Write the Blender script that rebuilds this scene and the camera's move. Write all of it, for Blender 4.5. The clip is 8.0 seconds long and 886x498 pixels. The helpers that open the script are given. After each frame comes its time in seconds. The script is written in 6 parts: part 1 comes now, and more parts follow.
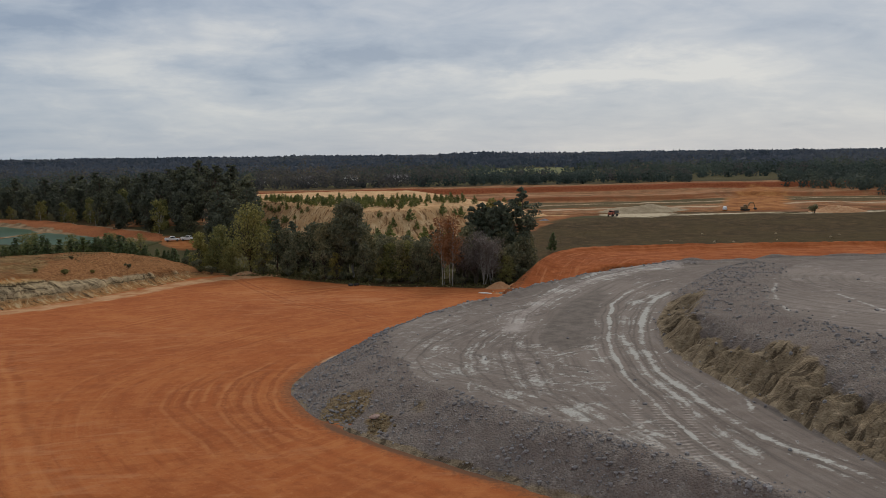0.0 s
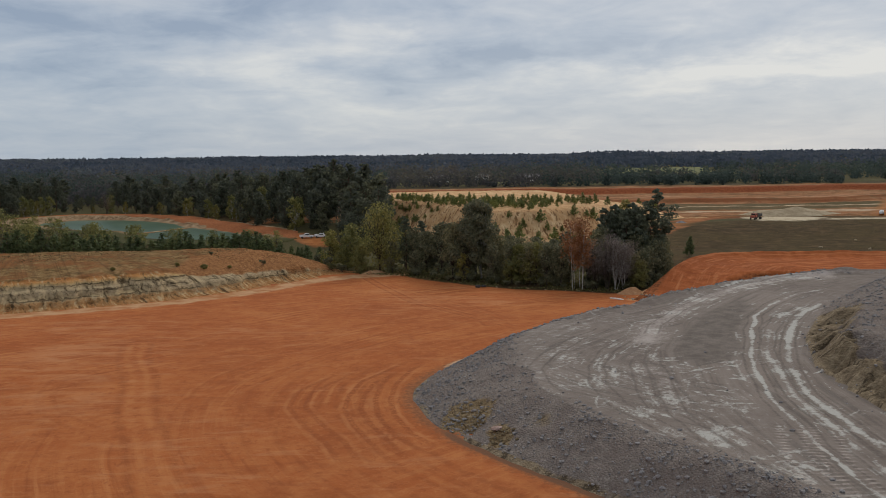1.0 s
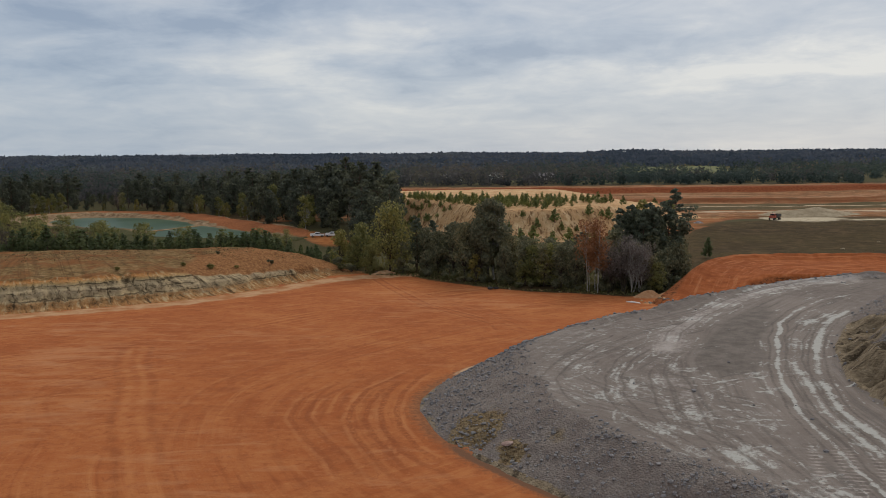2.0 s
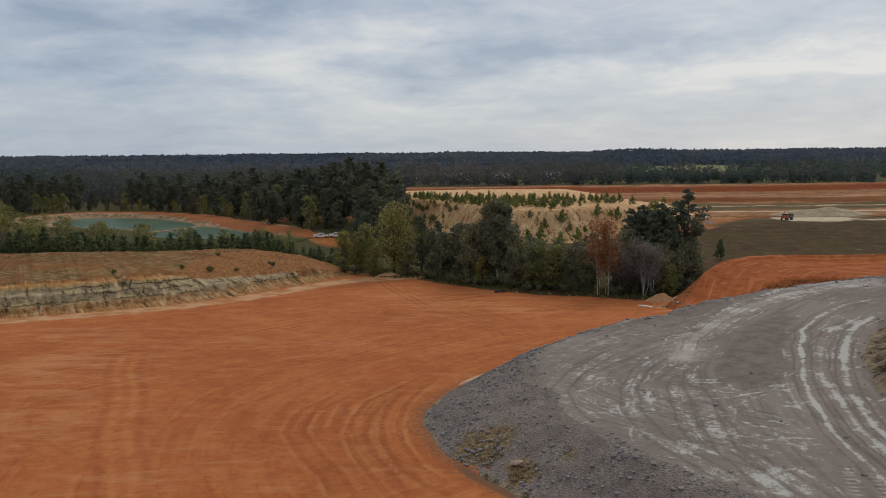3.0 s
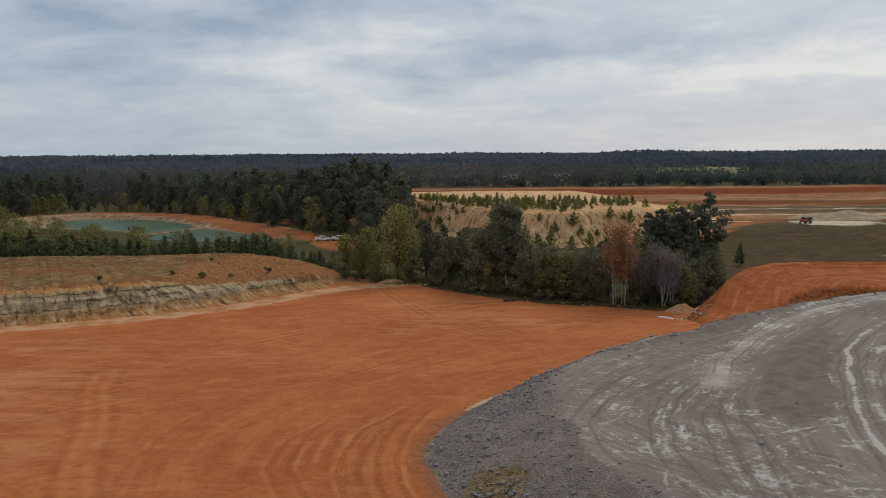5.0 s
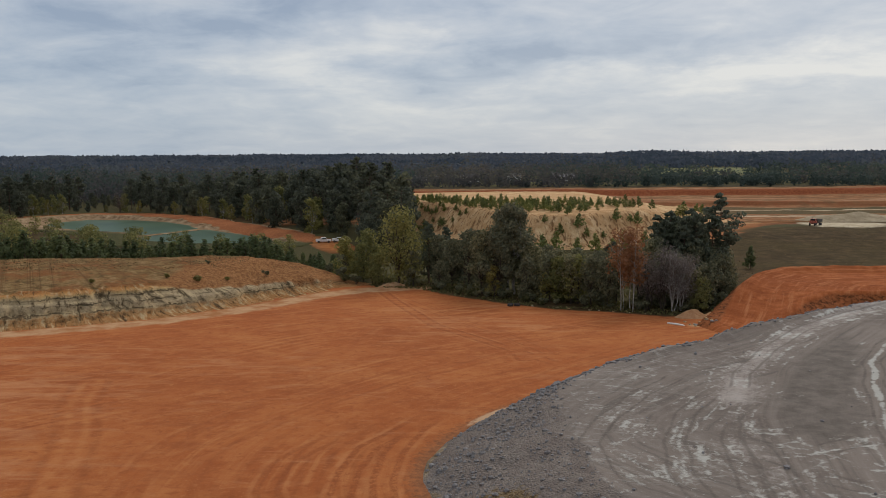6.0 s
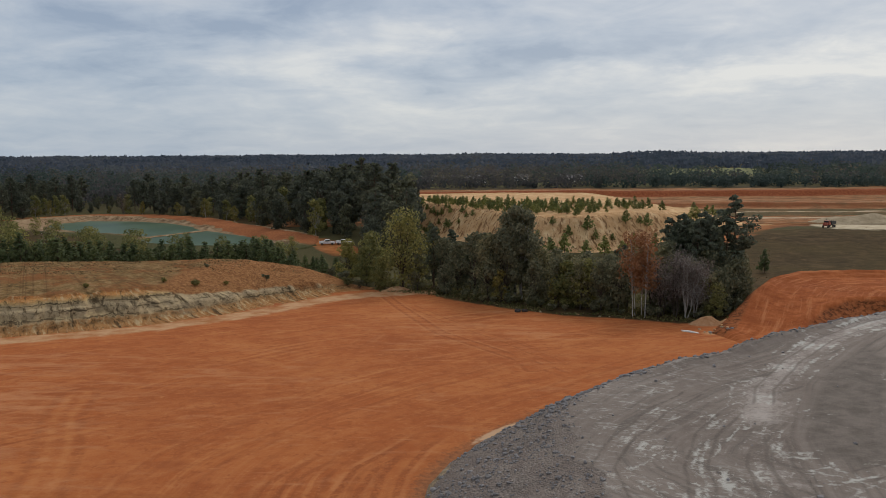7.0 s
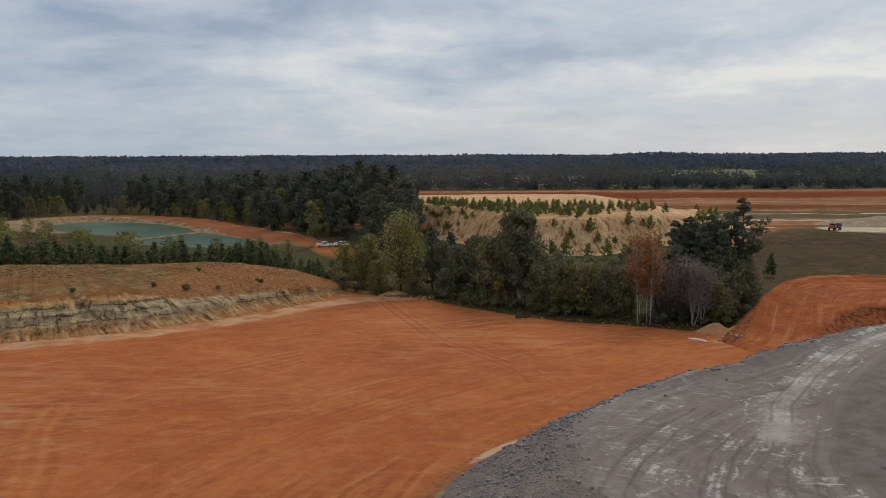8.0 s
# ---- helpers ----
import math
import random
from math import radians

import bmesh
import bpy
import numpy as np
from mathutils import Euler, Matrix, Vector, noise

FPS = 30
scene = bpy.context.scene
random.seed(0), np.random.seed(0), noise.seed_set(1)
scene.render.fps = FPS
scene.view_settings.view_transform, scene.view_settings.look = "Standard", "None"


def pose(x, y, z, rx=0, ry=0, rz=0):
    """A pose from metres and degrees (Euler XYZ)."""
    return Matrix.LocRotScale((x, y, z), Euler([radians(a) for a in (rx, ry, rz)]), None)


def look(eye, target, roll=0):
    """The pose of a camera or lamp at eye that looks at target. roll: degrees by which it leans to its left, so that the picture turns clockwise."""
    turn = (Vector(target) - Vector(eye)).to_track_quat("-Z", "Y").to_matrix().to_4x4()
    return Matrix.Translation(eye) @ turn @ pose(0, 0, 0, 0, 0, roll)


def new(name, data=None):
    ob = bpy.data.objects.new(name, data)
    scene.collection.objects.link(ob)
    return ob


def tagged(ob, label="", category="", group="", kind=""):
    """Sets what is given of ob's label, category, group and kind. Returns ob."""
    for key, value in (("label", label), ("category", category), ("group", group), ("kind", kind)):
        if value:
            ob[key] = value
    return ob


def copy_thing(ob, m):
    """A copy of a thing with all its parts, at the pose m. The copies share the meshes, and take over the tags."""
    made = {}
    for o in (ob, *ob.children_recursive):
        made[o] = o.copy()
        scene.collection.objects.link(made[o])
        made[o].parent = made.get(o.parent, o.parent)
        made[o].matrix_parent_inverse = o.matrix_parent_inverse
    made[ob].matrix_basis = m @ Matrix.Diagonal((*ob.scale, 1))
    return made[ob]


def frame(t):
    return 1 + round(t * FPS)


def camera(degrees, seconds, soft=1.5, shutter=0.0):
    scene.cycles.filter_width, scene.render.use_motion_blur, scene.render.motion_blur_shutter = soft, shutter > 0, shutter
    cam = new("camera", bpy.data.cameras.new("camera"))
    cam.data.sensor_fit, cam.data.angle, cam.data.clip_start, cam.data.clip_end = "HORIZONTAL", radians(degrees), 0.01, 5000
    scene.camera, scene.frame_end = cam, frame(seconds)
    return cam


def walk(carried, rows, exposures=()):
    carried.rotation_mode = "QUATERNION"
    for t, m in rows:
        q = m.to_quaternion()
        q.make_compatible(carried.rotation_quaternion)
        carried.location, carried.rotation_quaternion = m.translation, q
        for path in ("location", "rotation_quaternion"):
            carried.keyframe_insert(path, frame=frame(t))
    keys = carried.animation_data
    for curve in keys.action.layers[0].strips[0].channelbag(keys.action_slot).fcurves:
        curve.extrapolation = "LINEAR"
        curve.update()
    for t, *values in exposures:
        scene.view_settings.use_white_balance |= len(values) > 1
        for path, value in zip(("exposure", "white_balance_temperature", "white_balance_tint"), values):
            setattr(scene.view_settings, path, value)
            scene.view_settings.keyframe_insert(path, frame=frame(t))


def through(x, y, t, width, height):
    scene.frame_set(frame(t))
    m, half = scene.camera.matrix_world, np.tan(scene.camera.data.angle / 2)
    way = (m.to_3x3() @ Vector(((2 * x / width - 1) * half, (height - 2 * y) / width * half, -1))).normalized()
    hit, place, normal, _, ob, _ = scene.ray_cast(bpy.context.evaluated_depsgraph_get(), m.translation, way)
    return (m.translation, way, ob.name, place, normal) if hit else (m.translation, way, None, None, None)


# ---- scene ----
cam = camera(55.0, 8.0, soft=0.75)
PATH = [
    (0, (-1.281, -9.799, 29.931), (-0.957, -7.838, 29.71), -0.8),
    (0.5, (-0.742, -8.161, 30.103), (-0.68, -6.174, 29.883), -0.7),
    (1, (-0.382, -6.078, 30.181), (-0.363, -4.09, 29.961), -0.7),
    (1.5, (-0.061, -3.628, 30.236), (-0.061, -1.64, 30.014), -0.7),
    (1.7, (0.049, -2.541, 30.227), (0.043, -0.554, 30.004), -0.6),
    (3, (0.336, 4.811, 30.071), (0.308, 6.798, 29.846), -0.6),
    (3.5, (0.377, 7.645, 30.047), (0.343, 9.632, 29.822), -0.6),
    (4, (0.345, 10.386, 30.114), (0.306, 12.373, 29.889), -0.6),
    (4.5, (0.348, 13.296, 29.979), (0.307, 15.283, 29.755), -0.5),
    (6, (0.611, 21.672, 29.855), (0.558, 23.658, 29.633), -0.4),
    (6.5, (0.687, 24.566, 29.895), (0.627, 26.553, 29.673), -0.4),
    (7, (0.809, 27.368, 29.896), (0.74, 29.355, 29.675), -0.4),
    (7.5, (0.921, 30.121, 29.832), (0.845, 32.108, 29.613), -0.4),
    (8, (0.978, 32.741, 29.882), (0.908, 34.728, 29.663), -0.3),
]
walk(cam, [(t, look(eye, aim, roll)) for t, eye, aim, roll in PATH], [(0, -0.12), (0.6, -0.05), (1.3, 0.0), (8, 0.04)])

# ---- world and light ----
SUN_EL, SUN_AZ = radians(38), radians(25)      # high haze, brightest ahead and to the right
world = bpy.data.worlds.new("sky")
scene.world = world
world.use_nodes = True


def node(nt, kind, at=None, **ins):
    """A node with its inputs set by name (spaces as underscores): values, or sockets to link."""
    n = nt.nodes.new(kind)
    for key, v in (at or {}).items():
        apply_setting(n, key, v)
    for key, v in ins.items():
        key = key.replace("_", " ")
        sock = n.inputs[int(key[1:])] if key[0] == "i" and key[1:].isdigit() else n.inputs[key]
        if isinstance(v, bpy.types.NodeSocket):
            nt.links.new(v, sock)
        else:
            sock.default_value = v
    return n


def apply_setting(n, key, v):
    if key == "operation":
        n.operation = v
    elif key == "blend":
        n.data_type, n.blend_type = "RGBA", v
    elif key == "sky":
        n.sky_type, n.sun_disc, n.sun_elevation, n.sun_rotation = "NISHITA", False, SUN_EL, SUN_AZ
    elif key == "attribute":
        n.attribute_name = v
    elif key == "feature":
        n.feature = v
    elif key == "bands":
        n.wave_type, n.bands_direction = "BANDS", v


def ramp(nt, fac, *stops):
    n = nt.nodes.new("ShaderNodeValToRGB")
    el = n.color_ramp.elements
    while len(el) < len(stops):
        el.new(0.5)
    for e, (p, c) in zip(el, stops):
        e.position = p
        e.color = (c, c, c, 1) if isinstance(c, (int, float)) else (*c, 1)
    nt.links.new(fac, n.inputs[0])
    return n.outputs[0]


def mix(nt, fac, a, b, blend="MIX"):
    n = nt.nodes.new("ShaderNodeMix")
    n.data_type, n.blend_type = "RGBA", blend
    for sock, v in ((n.inputs[0], fac), (n.inputs[6], a), (n.inputs[7], b)):
        if isinstance(v, bpy.types.NodeSocket):
            nt.links.new(v, sock)
        elif isinstance(v, (int, float)):
            sock.default_value = v
        else:
            sock.default_value = (*v, 1)
    return n.outputs[2]


def calc(nt, op, a, b=0.0, clamp=False):
    n = nt.nodes.new("ShaderNodeMath")
    n.operation, n.use_clamp = op, clamp
    for sock, v in ((n.inputs[0], a), (n.inputs[1], b)):
        if isinstance(v, bpy.types.NodeSocket):
            nt.links.new(v, sock)
        else:
            sock.default_value = v
    return n.outputs[0]


def noise_tex(nt, vec, scale, detail=4.0, rough=0.55, distort=0.0):
    n = node(nt, "ShaderNodeTexNoise", Scale=scale, Detail=detail, Roughness=rough, Distortion=distort)
    if vec is not None:
        nt.links.new(vec, n.inputs["Vector"])
    return n.outputs["Fac"]


def build_sky():
    nt = world.node_tree
    bg = nt.nodes["Background"]
    sky = nt.nodes.new("ShaderNodeTexSky")
    apply_setting(sky, "sky", 1)
    way = node(nt, "ShaderNodeTexCoord").outputs["Generated"]
    sep = node(nt, "ShaderNodeSeparateXYZ", Vector=way)
    up = calc(nt, "MAXIMUM", sep.outputs[2], 0.0)
    # clouds lie on a high flat layer, so they flatten towards the horizon
    k = calc(nt, "ADD", up, 0.20)
    flat = node(nt, "ShaderNodeCombineXYZ", X=calc(nt, "DIVIDE", sep.outputs[0], k),
                Y=calc(nt, "DIVIDE", sep.outputs[1], k), Z=3.7).outputs[0]
    big = noise_tex(nt, flat, 1.15, 5.0, 0.55, 0.4)
    fine = noise_tex(nt, flat, 3.4, 6.0, 0.6, 0.6)
    body = calc(nt, "ADD", calc(nt, "MULTIPLY", big, 0.46), calc(nt, "ADD", calc(nt, "MULTIPLY", fine, 0.26), 0.14))
    # the thicker and thinner banks of cloud, by direction
    stir = node(nt, "ShaderNodeTexNoise", Vector=flat, Scale=2.6, Detail=5.0, Roughness=0.6).outputs["Color"]
    stir = node(nt, "ShaderNodeVectorMath", {"operation": "MULTIPLY"}, i0=node(nt, "ShaderNodeVectorMath", {"operation": "SUBTRACT"}, i0=stir, i1=(0.5, 0.5, 0.5)).outputs[0], i1=(0.20, 0.0, 0.075)).outputs[0]
    bent = node(nt, "ShaderNodeVectorMath", {"operation": "ADD"}, i0=way, i1=stir).outputs[0]
    for x, z, wide, high, amount in CLOUDS:
        off = node(nt, "ShaderNodeVectorMath", {"operation": "SUBTRACT"}, i0=bent, i1=(x, math.sqrt(1 - x * x - z * z), z)).outputs[0]
        off = node(nt, "ShaderNodeVectorMath", {"operation": "MULTIPLY"}, i0=off, i1=(1 / wide, 1.5, 1 / high)).outputs[0]
        far = node(nt, "ShaderNodeVectorMath", {"operation": "LENGTH"}, i0=off).outputs["Value"]
        body = calc(nt, "ADD", body, calc(nt, "MULTIPLY", ramp(nt, calc(nt, "MULTIPLY", far, 0.5), (0.0, 1.0), (0.35, 0.62), (1.0, 0.0)), amount))
    shade = ramp(nt, body, (0.36, (0.345, 0.425, 0.560)), (0.44, (0.50, 0.57, 0.68)), (0.52, (0.652, 0.694, 0.762)), (0.63, (0.93, 0.92, 0.895)))
    haze = ramp(nt, up, (0.0, 1.0), (0.06, 0.6), (0.20, 0.0))
    low = mix(nt, ramp(nt, calc(nt, "ADD", calc(nt, "MULTIPLY", sep.outputs[0], 0.9), 0.5), (0.0, 0.0), (1.0, 1.0)), (0.35, 0.47, 0.61), (0.72, 0.735, 0.74))
    col = mix(nt, calc(nt, "MULTIPLY", haze, 0.62), shade, low)
    # an overcast sky is brightest overhead
    lift = ramp(nt, up, (0.0, 0.63), (0.32, 0.60), (0.8, 0.84))
    col = mix(nt, 1.0, col, mix(nt, 1.0, lift, (SKY_TOP,) * 3, "MULTIPLY"), "MULTIPLY")
    blue = mix(nt, 1.0, sky.outputs[0], (0.07,) * 3, "MULTIPLY")
    col = mix(nt, 0.12, col, blue)
    nt.links.new(col, bg.inputs[0])
    bg.inputs[1].default_value = 1.0


CLOUDS = [(-0.155, 0.112, 0.085, 0.022, 0.132), (-0.065, 0.133, 0.07, 0.014, 0.109), (-0.29, 0.098, 0.08, 0.02, 0.078), (0.15, 0.075, 0.13, 0.016, 0.085), (0.27, 0.090, 0.12, 0.014, 0.093), (0.43, 0.092, 0.06, 0.022, 0.109),
          (0.075, 0.112, 0.12, 0.026, -0.132), (-0.045, 0.076, 0.07, 0.014, -0.116), (-0.365, 0.090, 0.10, 0.020, -0.101), (-0.40, 0.135, 0.09, 0.018, -0.078), (0.33, 0.118, 0.14, 0.014, -0.070), (-0.28, 0.137, 0.10, 0.016, -0.078),
          (0.13, 0.165, 0.22, 0.018, -0.046), (0.38, 0.064, 0.14, 0.010, -0.054)]
SKY_TOP = 1.36
build_sky()
sun_data = bpy.data.lights.new("sun", "SUN")
sun_data.energy, sun_data.angle, sun_data.color = 1.45, radians(22), (1.0, 0.92, 0.80)
sun = new("sun", sun_data)
sun.rotation_euler = (radians(90) - SUN_EL, 0, radians(180) - SUN_AZ)


# ---- shapes of the land ----
def ss(a, b, v):
    t = np.clip((v - a) / (b - a), 0, 1)
    return t * t * (3 - 2 * t)


def hash2(ix, iy, seed):
    v = np.sin(ix * 127.1 + iy * 311.7 + seed * 74.7) * 43758.5453
    return v - np.floor(v)


def vnoise(x, y, seed=0):
    ix, iy = np.floor(x), np.floor(y)
    fx, fy = x - ix, y - iy
    fx, fy = fx * fx * (3 - 2 * fx), fy * fy * (3 - 2 * fy)
    a, b = hash2(ix, iy, seed), hash2(ix + 1, iy, seed)
    c, d = hash2(ix, iy + 1, seed), hash2(ix + 1, iy + 1, seed)
    return (a + (b - a) * fx) * (1 - fy) + (c + (d - c) * fx) * fy


def fbm(x, y, scale, octaves=4, seed=0):
    """Between about -1 and 1."""
    out, amp, tot = 0, 1.0, 0.0
    for k in range(octaves):
        out = out + amp * (vnoise(x / scale * 2 ** k, y / scale * 2 ** k, seed + k) * 2 - 1)
        tot += amp
        amp *= 0.5
    return out / tot


def line_dist(x, y, pts):
    """Distance to a polyline, and the length along it to the nearest place."""
    best, along, run = np.full(np.shape(x), 1e9), np.zeros(np.shape(x)), 0.0
    for (ax, ay), (bx, by) in zip(pts[:-1], pts[1:]):
        ex, ey = bx - ax, by - ay
        ll = math.hypot(ex, ey)
        t = np.clip(((x - ax) * ex + (y - ay) * ey) / ll ** 2, 0, 1)
        d = np.hypot(x - ax - t * ex, y - ay - t * ey)
        near = d < best
        best, along = np.where(near, d, best), np.where(near, run + t * ll, along)
        run += ll
    return best, along


def inside(x, y, poly):
    res = np.zeros(np.shape(x), bool)
    for (ax, ay), (bx, by) in zip(poly, poly[1:] + poly[:1]):
        cross = ((ay > y) != (by > y)) & (x < (bx - ax) * (y - ay) / ((by - ay) or 1e-9) + ax)
        res ^= cross
    return res


def area_dist(x, y, poly):
    """Positive inside the polygon."""
    d, along = line_dist(x, y, poly + poly[:1])
    return np.where(inside(x, y, poly), d, -d), along


def smin(a, b, k):
    h = np.clip(0.5 + 0.5 * (b - a) / k, 0, 1)
    return b + (a - b) * h - k * h * (1 - h)


GREY_TOE = [(75, -25), (19.8, 59), (16.6, 63.2), (12.2, 68.4), (7.4, 74.3), (2, 81.9), (-1.7, 89.4), (-3.4, 96.6),
            (-3.2, 102), (-1.5, 107.5), (1.7, 113.5), (5.5, 119), (11, 126), (18.3, 132.3), (27, 138.2), (35.5, 145.2), (45, 153), (55, 159.5),
            (66, 165), (80, 169), (100, 170), (135, 167), (172, 158), (172, -25)]
BENCH_TOE = [(62, -25), (50, 10), (45, 40), (43.6, 52), (43, 60), (42.9, 70), (42.8, 80), (43.6, 91), (48.3, 104.5), (58.5, 122),
             (70, 137), (80, 148), (92, 157), (130, 154), (172, 145), (172, -25)]
ROAD_MID = [(41, 30), (39.5, 45), (38.4, 55), (38, 70), (38.2, 84), (41, 98), (47.5, 112), (56.3, 123.6), (67.6, 137), (80, 148)]
BANK_TOE = [(-170, 143), (-110, 157), (-87, 165), (-70, 173.8), (-58, 181.5), (-48, 193), (-40, 205), (-34, 213), (-28, 221), (-22, 228),
            (-34, 240), (-60, 246), (-110, 240), (-170, 226)]
STRIP = [(-120, 148), (-90, 160), (-72, 168.5), (-58, 177), (-47, 188.5), (-39, 200), (-32, 210), (-24, 217), (-10, 221)]
FILL_EDGE = [(42, 173), (47.8, 186), (53.8, 200), (61.5, 214.5), (72.5, 226), (89, 229.5), (120, 226), (160, 219), (230, 205),
             (230, 160), (60, 140), (46, 158)]
SPOIL_TOE = [(-44, 384), (-26, 356), (-10, 334), (4, 315), (21, 299), (40, 299), (58, 310), (72, 326), (86, 347), (101, 376), (112, 410),
             (100, 440), (20, 452), (-44, 440)]
POND_A = [(-196, 418), (-186, 436), (-160, 432), (-138, 418), (-122, 398), (-113, 380), (-126, 352), (-150, 360), (-185, 392)]
POND_B = [(-110, 379), (-98, 366), (-84, 350), (-72, 333), (-70, 318), (-95, 318), (-122, 330), (-126, 346)]
POND_ROAD = [(-230, 405), (-205, 446), (-192, 451), (-160, 446), (-130, 425), (-110, 396), (-88, 366), (-64, 336), (-48, 318), (-40, 300)]
WATER_Z = -1.35


def ground_z(x, y):
    z = -1.6 * ss(110, 215, y) - 0.6 * ss(215, 255, y) + 2.6 * ss(275, 360, y)
    far = ss(600, 1500, np.hypot(x, y))
    z = z + far * 5 * fbm(x + 900, y, 700, 3, 5)
    z = z + 0.12 * fbm(x, y, 14, 3, 2) * ss(215, 260, y)
    z = z + ss(1800, 4300, np.hypot(x, y)) * (15 - 9 * ss(-600, 900, x))
    # terraces of the old pit behind the field
    edge = y + 16 * fbm(x, y * 0, 70, 3, 8)
    z = z + (2.6 * ss(484, 491, edge) + 3.4 * ss(556, 565, edge)) * ss(-90, -30, x) * (1 - 0.5 * far)
    # the ponds' basins
    d = np.maximum(area_dist(x, y, POND_A)[0], area_dist(x, y, POND_B)[0])
    z = np.where(d > -9, np.minimum(z, -1.2 - np.clip(d, -9, 6) * 0.26), z)
    # a low rise with pasture
    z = z + 4 * np.exp(-((x - 290) / 200) ** 2 - ((y - 1150) / 150) ** 2)
    z = z + 9 * np.exp(-((x - 1150) / 700) ** 2 - ((y - 2900) / 900) ** 2)
    z = z + 8 * np.exp(-((x - 900) / 500) ** 2 - ((y - 1500) / 600) ** 2)
    z = z + (15 + 6 * fbm(x, y, 300, 2, 18)) * np.exp(-((x - 1060) / 330) ** 2 - ((y - 4420) / 160) ** 2)
    return z


def grey_d(x, y):
    """Distance in from the embankment's ragged foot, and the way along it."""
    d, arc = area_dist(x, y, GREY_TOE)
    return d + 0.55 * fbm(x, y, 4.5, 4, 16), arc


def grey_z(x, y):
    d, _ = grey_d(x, y)
    s = np.interp(y, [50, 62, 80, 95, 104, 116], [0.95, 0.75, 0.47, 0.29, 0.34, 0.66])
    top = 3.8 + 0.035 * (np.minimum(x, 55) - 10) + 0.012 * (np.minimum(y, 145) - 90)
    rough = fbm(x, y, 2.2, 4, 11)
    z = smin(s * d + (0.22 * rough + 0.3 * fbm(x, y, 7, 2, 12)) * ss(0, 2, d), top, 0.9)
    rim = top / s
    z = z + 1.25 * np.exp(-((d - rim - 0.3) / 1.5) ** 2) * ss(116, 142, y) * (0.7 + 0.6 * fbm(x, y, 5, 2, 3))
    z = z + 0.4 * np.exp(-((d - rim - 0.4) / 1.0) ** 2) * (1 - ss(80, 95, y)) * (0.6 + 0.8 * fbm(x, y, 3, 2, 4))
    # the raised bench beside the road, its foot cut back and gullied
    b, along = area_dist(x, y, BENCH_TOE)
    up = np.maximum(10 - 0.03 * (y - 75) - top, 0.5)
    warp = along + 1.6 * fbm(x, y, 4, 2, 9)
    gully = (0.55 - np.abs(fbm(warp, b * 0.22, 2.4, 3, 21))).clip(0, 1) ** 2 * 5.5 + (0.5 - np.abs(fbm(warp, b * 0.3, 1.1, 3, 22))).clip(0, 1) ** 2 * 1.8
    lobe = 1.0 + 0.55 * fbm(along, along * 0, 11, 2, 6)
    foot = np.clip(b * 1.25, 0, 3.3 * lobe) * (up / 5.5)
    cut = ss(40, 50, y) * (1 - ss(108, 124, y))
    foot = foot - gully * ss(0.3, 1.6, b) * (1 - ss(4, 6.5, b)) * cut
    ramp_up = foot + np.clip(b - 2.6, 0, 30) * 0.27
    plain = np.clip(b, 0, 30) * 0.42
    rise = smin(ramp_up * cut + plain * (1 - cut), up + 0.35 * np.exp(-((b - 12.5) / 2.5) ** 2), 0.8)
    rise = rise + 0.22 * rough * ss(1, 4, b) * (1 - ss(12, 17, b))
    z = np.where(b > 0, z + np.maximum(rise, 0) * ss(0, 0.6, b), z)
    z = z + 0.05 * fbm(x, y, 1.1, 3, 14) * ss(0, 3, d)
    # a washed-out hollow in the nose of the slope
    hollow = np.exp(-((x - 3.0) / 2.0) ** 2 - ((y - 85) / 2.4) ** 2) + 0.7 * np.exp(-((x - 6.2) / 1.1) ** 2 - ((y - 79.4) / 1.3) ** 2)
    z = z - hollow * (0.30 + 1.3 * np.abs(fbm(x, y, 1.4, 4, 15)))
    return np.where(d < 0, ground_z(x, y) + d * 0.5, z + ground_z(x, y) * (1 - ss(0, 6, d)))


